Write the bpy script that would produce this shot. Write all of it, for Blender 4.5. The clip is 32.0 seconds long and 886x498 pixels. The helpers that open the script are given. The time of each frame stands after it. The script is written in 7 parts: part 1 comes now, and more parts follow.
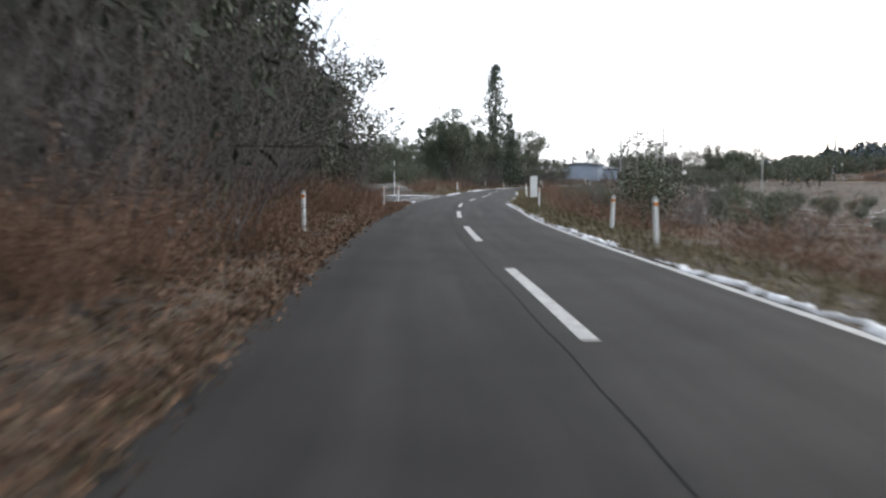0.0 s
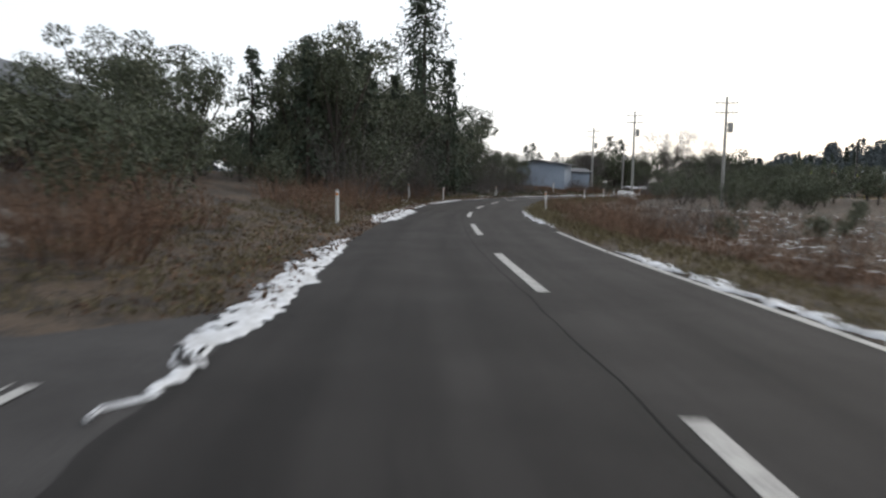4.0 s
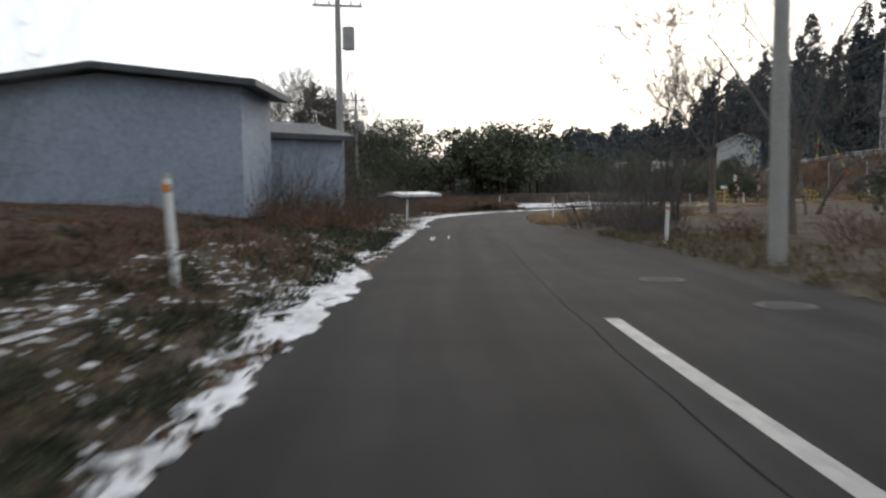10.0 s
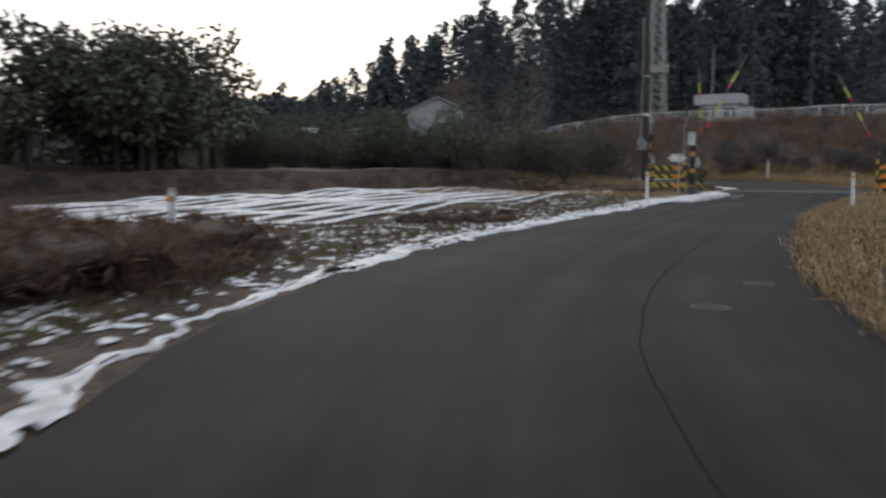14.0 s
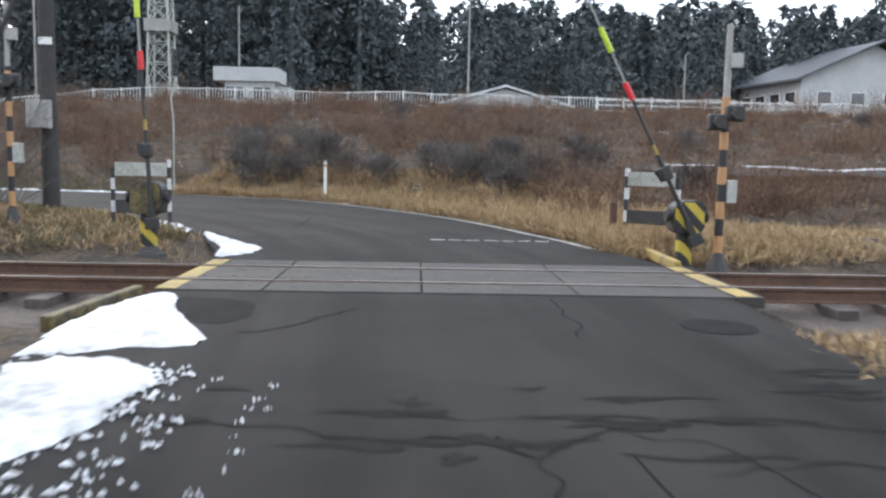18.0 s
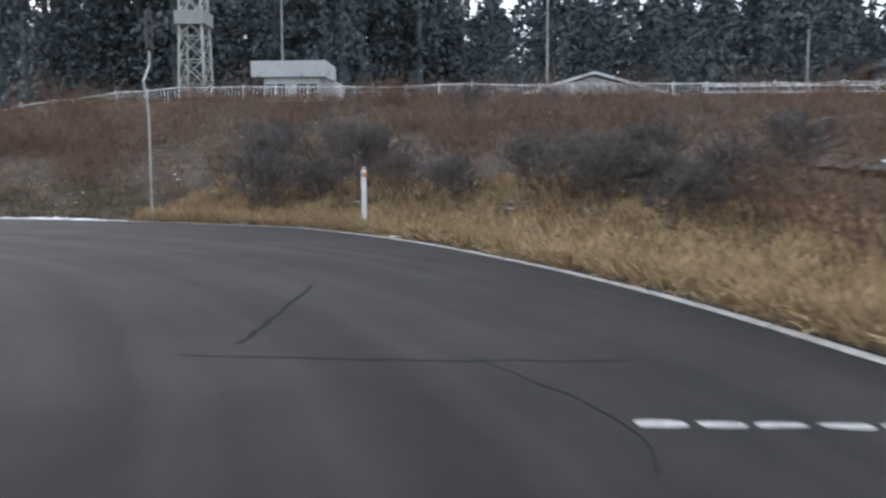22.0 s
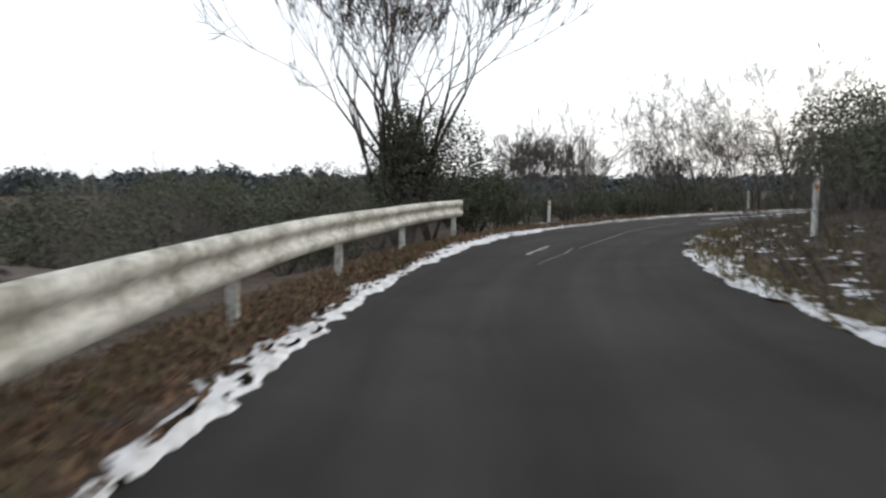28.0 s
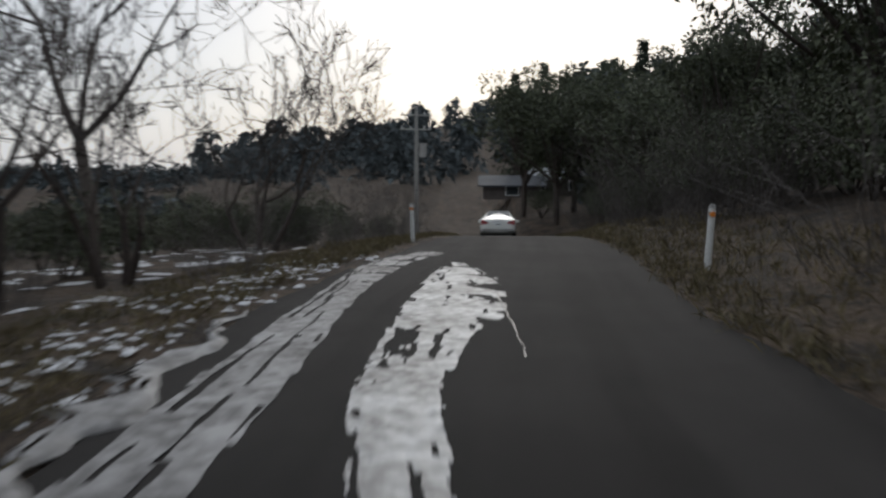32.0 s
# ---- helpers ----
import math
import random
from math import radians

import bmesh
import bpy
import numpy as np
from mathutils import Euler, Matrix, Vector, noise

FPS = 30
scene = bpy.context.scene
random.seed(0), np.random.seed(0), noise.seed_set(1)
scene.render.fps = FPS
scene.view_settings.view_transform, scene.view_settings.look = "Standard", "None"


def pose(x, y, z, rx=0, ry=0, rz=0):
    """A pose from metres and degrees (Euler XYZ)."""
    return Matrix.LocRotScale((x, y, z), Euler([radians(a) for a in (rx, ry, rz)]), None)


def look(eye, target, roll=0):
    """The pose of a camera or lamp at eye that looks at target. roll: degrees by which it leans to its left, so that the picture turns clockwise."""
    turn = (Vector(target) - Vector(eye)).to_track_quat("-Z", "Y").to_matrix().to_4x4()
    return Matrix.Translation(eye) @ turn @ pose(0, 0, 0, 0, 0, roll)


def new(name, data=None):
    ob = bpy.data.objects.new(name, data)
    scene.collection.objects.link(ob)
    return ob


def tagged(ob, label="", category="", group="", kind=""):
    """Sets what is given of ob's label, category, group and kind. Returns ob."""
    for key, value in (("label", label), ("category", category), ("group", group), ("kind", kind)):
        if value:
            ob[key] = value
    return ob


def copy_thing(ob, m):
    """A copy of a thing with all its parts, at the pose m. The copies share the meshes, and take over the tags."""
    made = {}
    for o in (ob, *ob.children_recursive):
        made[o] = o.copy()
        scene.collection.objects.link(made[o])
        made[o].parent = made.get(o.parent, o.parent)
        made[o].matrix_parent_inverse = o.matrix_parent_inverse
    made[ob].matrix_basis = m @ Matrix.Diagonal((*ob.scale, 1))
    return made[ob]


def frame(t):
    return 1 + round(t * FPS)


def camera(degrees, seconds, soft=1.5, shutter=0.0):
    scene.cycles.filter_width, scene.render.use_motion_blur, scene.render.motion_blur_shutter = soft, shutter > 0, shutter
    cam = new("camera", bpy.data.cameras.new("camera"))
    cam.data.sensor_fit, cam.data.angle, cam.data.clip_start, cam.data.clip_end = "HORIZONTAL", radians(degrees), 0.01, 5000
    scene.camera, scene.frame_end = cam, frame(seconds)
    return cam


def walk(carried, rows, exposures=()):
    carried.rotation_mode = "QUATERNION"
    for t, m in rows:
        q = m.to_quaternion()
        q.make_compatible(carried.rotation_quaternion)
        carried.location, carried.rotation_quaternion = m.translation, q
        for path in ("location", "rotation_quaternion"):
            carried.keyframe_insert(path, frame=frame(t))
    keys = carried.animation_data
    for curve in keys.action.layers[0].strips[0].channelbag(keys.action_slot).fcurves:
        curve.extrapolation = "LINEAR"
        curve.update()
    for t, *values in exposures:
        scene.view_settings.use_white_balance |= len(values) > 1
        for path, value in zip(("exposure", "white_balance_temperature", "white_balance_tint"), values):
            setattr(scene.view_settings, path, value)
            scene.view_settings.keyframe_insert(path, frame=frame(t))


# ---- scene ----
# ---- camera: a car's eye, 1.25 m over the road ----
EYE = 1.25
WALK = [  # seconds, x, y, yaw, pitch, roll
    (0, 26.46, -16.88, 21.4, -5.0, -0.3),
    (0.5, 23.54, -10.08, 21.4, -4.9, 0.4),
    (1, 20.54, -3.23, 20.1, -5.3, 0.8),
    (1.5, 17.75, 3.58, 18.9, -5.7, 1.2),
    (2, 15.25, 10.42, 17.8, -5.2, 2.5),
    (2.5, 12.92, 16.89, 16.7, -5.0, 1.5),
    (3, 10.78, 23.27, 14.5, -5.0, 2.2),
    (3.5, 9.06, 29.83, 13.3, -4.4, 2.8),
    (4, 7.13, 36.52, 13.9, -4.8, 1.4),
    (4.5, 5.17, 43.38, 13.8, -4.9, 0.8),
    (5, 3.21, 50.40, 13.0, -4.9, 0.5),
    (5.5, 1.38, 57.56, 11.5, -4.9, 0.4),
    (6, -0.26, 64.78, 9.5, -4.6, 0.3),
    (6.5, -1.45, 71.89, 7.6, -4.7, 0.3),
    (7, -2.35, 79.04, 5.6, -4.6, 1.1),
    (7.5, -3.11, 86.15, 2.3, -4.6, 0.5),
    (8, -3.59, 93.47, -1.5, -4.8, 0.1),
    (8.5, -3.55, 100.88, -3.9, -4.6, 0.7),
    (9, -3.30, 108.01, -6.6, -4.4, 0.6),
    (9.5, -2.67, 114.96, -8.8, -4.5, 0.1),
    (10, -1.73, 121.78, -10.7, -4.1, -0.7),
    (10.5, -0.59, 128.42, -11.9, -4.4, 0.1),
    (11, 0.52, 134.82, -13.1, -4.8, 1.5),
    (11.5, 1.67, 140.60, -13.8, -5.1, 2.0),
    (12, 2.74, 145.45, -13.9, -5.9, 1.5),
    (12.5, 3.64, 149.94, -15.6, -6.1, 1.2),
    (13, 4.90, 154.24, -19.4, -6.4, -0.1),
    (13.5, 6.42, 158.11, -27.2, -5.8, 0.5),
    (14, 8.27, 161.43, -36.1, -6.2, -0.4),
    (14.5, 10.39, 164.11, -44.3, -6.0, -0.8),
    (15, 12.84, 166.32, -52.0, -6.5, -1.1),
    (15.5, 15.63, 168.33, -58.6, -6.8, -1.2),
    (16, 18.69, 170.19, -63.2, -6.4, -0.5),
    (16.5, 21.89, 171.85, -66.0, -6.3, 0.0),
    (17, 24.99, 173.32, -67.5, -6.5, 0.5),
    (17.5, 27.76, 174.58, -68.1, -7.0, 1.3),
    (18, 29.97, 175.59, -68.0, -6.1, 1.2),
    (18.5, 31.38, 176.28, -68.0, -6.4, 1.0),
    (19, 32.12, 176.64, -67.9, -6.9, 1.1),
    (19.5, 32.36, 176.76, -67.6, -6.5, 1.1),
    (20, 32.66, 176.89, -67.2, -6.0, 1.0),
    (20.5, 33.42, 177.27, -67.0, -5.4, 0.9),
    (21, 34.68, 177.89, -66.8, -3.9, 1.0),
    (21.5, 36.32, 178.70, -66.0, -4.8, 0.2),
    (22, 38.20, 179.82, -63.3, -5.8, -0.2),
    (22.5, 40.09, 181.24, -56.4, -4.6, 0.4),
    (23, 42.02, 183.05, -46.9, -5.7, 1.1),
    (23.5, 43.94, 185.49, -35.4, -5.5, 3.0),
    (24, 45.38, 188.79, -21.9, -5.0, 2.7),
    (24.5, 46.19, 192.79, -6.4, -4.6, 2.2),
    (25, 45.92, 197.36, 8.6, -4.1, 1.9),
    (25.5, 44.47, 201.99, 19.7, -4.0, 1.1),
    (26, 42.30, 206.48, 27.7, -4.4, 0.6),
    (26.5, 39.60, 210.72, 32.9, -4.7, 0.3),
    (27, 36.62, 214.79, 35.3, -4.7, 0.1),
    (27.5, 33.59, 218.78, 35.1, -4.7, -0.0),
    (28, 30.75, 222.80, 32.3, -4.7, -0.1),
    (28.5, 28.20, 226.73, 28.7, -4.8, 0.3),
    (29, 26.09, 230.79, 23.7, -5.0, -0.3),
    (29.5, 24.52, 234.95, 17.1, -5.4, -0.4),
    (30, 23.55, 239.04, 9.8, -5.5, -0.8),
    (30.5, 23.18, 243.03, 2.4, -5.0, -0.9),
    (31, 23.24, 247.08, -4.8, -4.9, -0.8),
    (31.5, 23.66, 251.48, -12.1, -5.0, -0.5),
    (32, 24.61, 255.60, -18.2, -5.2, -0.0),
]
cam = camera(58.1, 32.0, soft=2.4, shutter=0.4)
EXPOSURES = [(0.0, 0.83, 6000, 10), (1.5, 0.73, 5950, 10), (3.0, 0.13, 6150, 10), (6.0, 0.08, 6250, 10), (9.0, 0.08, 6250, 10), (12.0, -0.37, 6150, 10), (15.0, -0.02, 6050, 10), (18.0, 1.12, 5900, 10), (20.0, 1.15, 5750, 10), (22.0, 0.82, 5750, 10), (24.0, 0.68, 5800, 10), (25.0, 0.08, 6200, 10), (28.0, 0.28, 6350, 10), (29.0, 0.03, 6300, 10), (30.0, -0.27, 6150, 10), (32.0, -0.67, 6050, 10)]
walk(cam, [(t, pose(x, y, EYE, 90 + pitch, 0, yaw) @ pose(0, 0, 0, 0, 0, roll)) for t, x, y, yaw, pitch, roll in WALK], EXPOSURES)

# ---- light: a bright overcast winter sky with a veiled low sun ----
SUN_AZ, SUN_EL = 25.0, 24.0  # degrees: compass turn from +y towards +x, height
world = bpy.data.worlds.new("overcast")
scene.world = world
world.use_nodes = True
wn, wl_ = world.node_tree.nodes, world.node_tree.links
wn.clear()
sky = wn.new("ShaderNodeTexSky")
sky.sky_type, sky.sun_disc = "NISHITA", False
sky.sun_elevation, sky.sun_rotation = radians(SUN_EL), radians(SUN_AZ)
sky.air_density, sky.dust_density, sky.ozone_density = 1.0, 3.0, 1.0
cloud = wn.new("ShaderNodeMix")
cloud.data_type = "RGBA"
cloud.inputs["Factor"].default_value = 0.72
cloud.inputs["B"].default_value = (9.5, 9.7, 9.9, 1)
wl_.new(sky.outputs[0], cloud.inputs["A"])
back = wn.new("ShaderNodeBackground")
back.inputs["Strength"].default_value = 0.125
wl_.new(cloud.outputs["Result"], back.inputs["Color"])
wout = wn.new("ShaderNodeOutputWorld")
wl_.new(back.outputs[0], wout.inputs["Surface"])
sun_data = bpy.data.lights.new("sun", "SUN")
sun_data.energy, sun_data.angle, sun_data.color = 1.0, radians(14), (1.0, 0.93, 0.82)
sun = new("sun", sun_data)
sun.matrix_world = look((0, 0, 60), (-40 * math.sin(radians(SUN_AZ)), -40 * math.cos(radians(SUN_AZ)), 60 - 40 * math.tan(radians(SUN_EL))))


# ---- materials ----
def mat(name, col, rough=0.8, col2=None, scale=3.0, fine=40.0, amount=0.5, bump=0.3, metal=0.0, spec=0.4, rand=0.0, island=0.0, dist=0.02):
    """A surface of two tones, mixed by a coarse and a fine noise, with relief."""
    m = bpy.data.materials.new(name)
    m.use_nodes = True
    n, l = m.node_tree.nodes, m.node_tree.links
    b = n["Principled BSDF"]
    b.inputs["Roughness"].default_value, b.inputs["Metallic"].default_value = rough, metal
    b.inputs["Specular IOR Level"].default_value = spec
    geo = n.new("ShaderNodeNewGeometry")
    na, nb = n.new("ShaderNodeTexNoise"), n.new("ShaderNodeTexNoise")
    na.inputs["Scale"].default_value, nb.inputs["Scale"].default_value = scale, fine
    na.inputs["Detail"].default_value, nb.inputs["Detail"].default_value = 4, 5
    na.inputs["Roughness"].default_value = 0.65
    for x in (na, nb):
        l.new(geo.outputs["Position"], x.inputs["Vector"])
    add = n.new("ShaderNodeMath")
    add.operation = "ADD"
    l.new(na.outputs["Fac"], add.inputs[0])
    l.new(nb.outputs["Fac"], add.inputs[1])
    ramp = n.new("ShaderNodeMapRange")
    ramp.inputs["From Min"].default_value, ramp.inputs["From Max"].default_value = 1.0 - 0.35 * (1.2 - amount), 1.0 + 0.35 * (1.2 - amount)
    l.new(add.outputs[0], ramp.inputs["Value"])
    mix = n.new("ShaderNodeMix")
    mix.data_type = "RGBA"
    c2 = col2 or tuple(c * 0.72 for c in col)
    mix.inputs["A"].default_value, mix.inputs["B"].default_value = (*col, 1), (*c2, 1)
    l.new(ramp.outputs[0], mix.inputs["Factor"])
    out = mix.outputs["Result"]
    if rand or island:
        hs = n.new("ShaderNodeHueSaturation")
        if rand:
            src = n.new("ShaderNodeObjectInfo").outputs["Random"]
        else:
            src = geo.outputs["Random Per Island"]
        mr = n.new("ShaderNodeMapRange")
        k = rand or island
        mr.inputs["To Min"].default_value, mr.inputs["To Max"].default_value = 1 - k, 1 + k
        l.new(src, mr.inputs["Value"])
        l.new(mr.outputs[0], hs.inputs["Value"])
        l.new(out, hs.inputs["Color"])
        out = hs.outputs[0]
    l.new(out, b.inputs["Base Color"])
    if bump:
        bp = n.new("ShaderNodeBump")
        bp.inputs["Strength"].default_value, bp.inputs["Distance"].default_value = bump, dist
        l.new(nb.outputs["Fac"], bp.inputs["Height"])
        l.new(bp.outputs[0], b.inputs["Normal"])
    return m


def along(m, strength):
    """Faint lengthwise streaks and polished wheel tracks on a road surface, from the road's own offset and station."""
    n, l = m.node_tree.nodes, m.node_tree.links
    b = n["Principled BSDF"]
    at_ = n.new("ShaderNodeAttribute")
    at_.attribute_name = "lane"
    sep = n.new("ShaderNodeSeparateXYZ")
    l.new(at_.outputs["Vector"], sep.inputs[0])
    no = n.new("ShaderNodeTexNoise")
    no.inputs["Scale"].default_value, no.inputs["Detail"].default_value = 1.0, 5
    sc = n.new("ShaderNodeVectorMath")
    sc.operation = "MULTIPLY"
    sc.inputs[1].default_value = (2.6, 0.09, 1.0)
    l.new(at_.outputs["Vector"], sc.inputs[0])
    l.new(sc.outputs[0], no.inputs["Vector"])
    pp = n.new("ShaderNodeMath")
    pp.operation = "PINGPONG"
    pp.inputs[1].default_value = 0.75
    l.new(sep.outputs["X"], pp.inputs[0])
    tr = n.new("ShaderNodeMapRange")
    tr.interpolation_type = "SMOOTHSTEP"
    tr.inputs["From Min"].default_value, tr.inputs["From Max"].default_value = 0.25, 0.75
    tr.inputs["To Min"].default_value, tr.inputs["To Max"].default_value = 0.10, -0.10
    l.new(pp.outputs[0], tr.inputs["Value"])
    mr = n.new("ShaderNodeMapRange")
    mr.inputs["From Min"].default_value, mr.inputs["From Max"].default_value = 0.25, 0.75
    mr.inputs["To Min"].default_value, mr.inputs["To Max"].default_value = 1 - strength, 1 + strength
    l.new(no.outputs["Fac"], mr.inputs["Value"])
    ad = n.new("ShaderNodeMath")
    ad.operation = "ADD"
    l.new(mr.outputs[0], ad.inputs[0])
    l.new(tr.outputs[0], ad.inputs[1])
    hs = n.new("ShaderNodeHueSaturation")
    old = b.inputs["Base Color"].links[0].from_socket
    l.new(old, hs.inputs["Color"])
    l.new(ad.outputs[0], hs.inputs["Value"])
    l.new(hs.outputs[0], b.inputs["Base Color"])


def glass_mat(name, col=(0.03, 0.035, 0.04)):
    m = bpy.data.materials.new(name)
    m.use_nodes = True
    b = m.node_tree.nodes["Principled BSDF"]
    b.inputs["Base Color"].default_value = (*col, 1)
    b.inputs["Roughness"].default_value, b.inputs["IOR"].default_value = 0.05, 1.5
    b.inputs["Specular IOR Level"].default_value = 0.8
    return m


def stripe_mat(name, a, b_, width, turn, share=0.5):
    """Diagonal hazard stripes across the side faces."""
    m = mat(name, a, 0.55, fine=60, bump=0.05)
    n, l = m.node_tree.nodes, m.node_tree.links
    tc = n.new("ShaderNodeTexCoord")
    dot = n.new("ShaderNodeVectorMath")
    dot.operation = "DOT_PRODUCT"
    dot.inputs[1].default_value = turn
    l.new(tc.outputs["Object"], dot.inputs[0])
    pp = n.new("ShaderNodeMath")
    pp.operation = "PINGPONG"
    pp.inputs[1].default_value = width
    l.new(dot.outputs["Value"], pp.inputs[0])
    gt = n.new("ShaderNodeMath")
    gt.operation = "GREATER_THAN"
    gt.inputs[1].default_value = width * share
    l.new(pp.outputs[0], gt.inputs[0])
    mx = n.new("ShaderNodeMix")
    mx.data_type = "RGBA"
    mx.inputs["B"].default_value = (*b_, 1)
    old = n["Principled BSDF"].inputs["Base Color"].links[0].from_socket
    l.new(old, mx.inputs["A"])
    l.new(gt.outputs[0], mx.inputs["Factor"])
    l.new(mx.outputs["Result"], n["Principled BSDF"].inputs["Base Color"])
    return m


M_ASPHALT = mat("asphalt", (0.0270, 0.0250, 0.0236), 0.9, (0.0160, 0.0148, 0.0140), 0.45, 120, 0.75, 0.7, spec=0.15, dist=0.006)
along(M_ASPHALT, 0.38)
M_ASPHALT_OLD = mat("patched asphalt", (0.056, 0.053, 0.051), 0.9, (0.034, 0.032, 0.031), 0.9, 70, 0.7, 0.6, spec=0.15, dist=0.008)
M_TAR = mat("tar joint", (0.020, 0.0195, 0.019), 0.95, fine=80, spec=0.05)
M_PAINT = mat("worn road paint", (0.42, 0.41, 0.385), 0.7, (0.16, 0.155, 0.15), 6, 60, 0.5, 0.3, dist=0.004)
M_SNOW = mat("old snow", (0.70, 0.71, 0.73), 0.7, (0.36, 0.355, 0.35), 1.6, 11, 0.5, 0.5, spec=0.3, dist=0.03)
M_SLUSH = mat("dirty slush", (0.34, 0.33, 0.315), 0.5, (0.10, 0.095, 0.09), 3.0, 18, 0.6, 0.6, dist=0.02)
M_SOIL = mat("winter ground", (0.092, 0.064, 0.041), 0.95, (0.023, 0.0175, 0.013), 1.1, 15, 0.85, 1.0, dist=0.12)
M_WET = mat("damp asphalt", (0.021, 0.020, 0.0195), 0.9, (0.012, 0.0115, 0.0115), 1.5, 40, 0.6, 0.5, spec=0.08, dist=0.004)
M_STAIN = mat("thin slush film", (0.115, 0.112, 0.108), 0.8, (0.045, 0.043, 0.042), 2.0, 14, 0.6, 0.3, spec=0.15, dist=0.004)
M_WORNSNOW = mat("worn dirty snow", (0.62, 0.62, 0.61), 0.6, (0.16, 0.155, 0.15), 1.6, 9, 0.55, 0.6, dist=0.02)
M_GREYSNOW = mat("grey trodden snow", (0.36, 0.355, 0.35), 0.7, (0.085, 0.082, 0.08), 1.3, 9, 0.6, 0.5, dist=0.015)
M_IVY = mat("ivy leaves", (0.095, 0.098, 0.070), 0.7, (0.05, 0.052, 0.036), 1.2, 12, 0.5, 0.0, island=0.4, spec=0.3)
M_LITTER = mat("fallen leaves", (0.150, 0.084, 0.046), 0.9, (0.058, 0.036, 0.023), 1.5, 25, 0.6, 0.5, island=0.55)
M_DRYGRASS = mat("dry grass", (0.40, 0.29, 0.16), 0.9, (0.23, 0.155, 0.08), 1.0, 20, 0.5, 0.0, island=0.4)
M_WEED = mat("dark winter weeds", (0.062, 0.066, 0.036), 0.9, (0.03, 0.033, 0.02), 1.0, 20, 0.5, 0.0, island=0.4)
M_DULLGRASS = mat("dull winter grass", (0.15, 0.115, 0.06), 0.9, (0.085, 0.075, 0.035), 1.0, 20, 0.5, 0.0, island=0.4)
M_BROWN = mat("withered stems", (0.185, 0.108, 0.066), 0.95, (0.088, 0.054, 0.036), 1.0, 20, 0.5, 0.0, island=0.45)
M_BARK = mat("dark bark", (0.075, 0.058, 0.047), 0.95, (0.035, 0.028, 0.024), 1.5, 14, 0.5, 0.7, rand=0.2, dist=0.04)
M_PALEBARK = mat("grey bark", (0.20, 0.17, 0.145), 0.95, (0.10, 0.085, 0.075), 1.5, 14, 0.5, 0.7, rand=0.2, dist=0.04)
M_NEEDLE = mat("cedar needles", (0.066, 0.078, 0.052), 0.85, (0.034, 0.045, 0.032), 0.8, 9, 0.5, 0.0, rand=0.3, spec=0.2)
# paler and bluer than the near needles: distance haze put into the colour
M_NEEDLE_HAZE = mat("haze-tinted far cedar needles", (0.104, 0.117, 0.119), 0.9, (0.060, 0.072, 0.076), 0.2, 4, 0.5, 0.0, island=0.3, spec=0.15)
M_LEAF = mat("evergreen leaves", (0.090, 0.098, 0.055), 0.65, (0.045, 0.055, 0.030), 1.2, 12, 0.5, 0.0, island=0.45, spec=0.4)
M_TWIG = mat("bare twigs", (0.13, 0.115, 0.105), 0.95, (0.07, 0.062, 0.057), 1.5, 14, 0.5, 0.0, rand=0.25)
M_STEEL = mat("galvanised steel", (0.46, 0.46, 0.43), 0.5, (0.28, 0.28, 0.24), 2.5, 24, 0.6, 0.15, metal=0.35, dist=0.004)
M_RAILWHITE = mat("weathered white guardrail", (0.54, 0.54, 0.50), 0.55, (0.17, 0.165, 0.125), 1.6, 16, 0.62, 0.15, dist=0.004)
M_RUST = mat("rusty rail steel", (0.15, 0.085, 0.055), 0.75, (0.07, 0.045, 0.035), 4, 40, 0.5, 0.3, metal=0.3, dist=0.004)
M_RAILTOP = mat("polished railhead", (0.24, 0.22, 0.21), 0.4, (0.14, 0.115, 0.10), 4, 40, 0.5, 0.05, metal=0.9)
M_SLAB = mat("concrete crossing slab", (0.066, 0.058, 0.052), 0.85, (0.034, 0.031, 0.029), 1.6, 40, 0.6, 0.4, rand=0.08, dist=0.006)
M_CONC = mat("grey concrete", (0.36, 0.35, 0.33), 0.9, (0.24, 0.235, 0.22), 1.5, 30, 0.5, 0.4, rand=0.1, dist=0.01)
M_BALLAST = mat("track ballast", (0.12, 0.095, 0.08), 0.95, (0.06, 0.048, 0.042), 2, 22, 0.6, 1.0, dist=0.06)
M_YELLOW = mat("worn yellow paint", (0.42, 0.30, 0.06), 0.6, (0.15, 0.115, 0.065), 3, 40, 0.5, 0.1)
M_DULLYELLOW = mat("dirty yellow paint", (0.16, 0.125, 0.045), 0.7, (0.035, 0.03, 0.024), 5, 30, 0.6, 0.1)
M_BLACK = mat("black paint", (0.025, 0.024, 0.024), 0.5, (0.04, 0.036, 0.033), 3, 40, 0.5, 0.1)
M_ORANGE = mat("orange reflector board", (0.75, 0.24, 0.02), 0.45, (0.60, 0.18, 0.02), 3, 40, 0.5, 0.05)
M_WHITE = mat("white enamel", (0.74, 0.74, 0.72), 0.45, (0.60, 0.60, 0.57), 3, 30, 0.5, 0.05)
M_RED = mat("red reflective tape", (0.62, 0.03, 0.035), 0.4, fine=40, bump=0.05)
M_FADEDRED = mat("faded red paint", (0.30, 0.085, 0.06), 0.6, (0.18, 0.06, 0.045), 3, 30, 0.5, 0.1)
M_LIME = mat("lime reflective tape", (0.55, 0.68, 0.05), 0.4, fine=40, bump=0.05)
M_TAIL = mat("red tail lamp glass", (0.30, 0.012, 0.012), 0.15, fine=40, bump=0.0, spec=0.7)
M_CAR = mat("pearl white car paint", (0.72, 0.71, 0.66), 0.22, (0.66, 0.65, 0.60), 0.8, 5, 0.5, 0.0, spec=0.6)
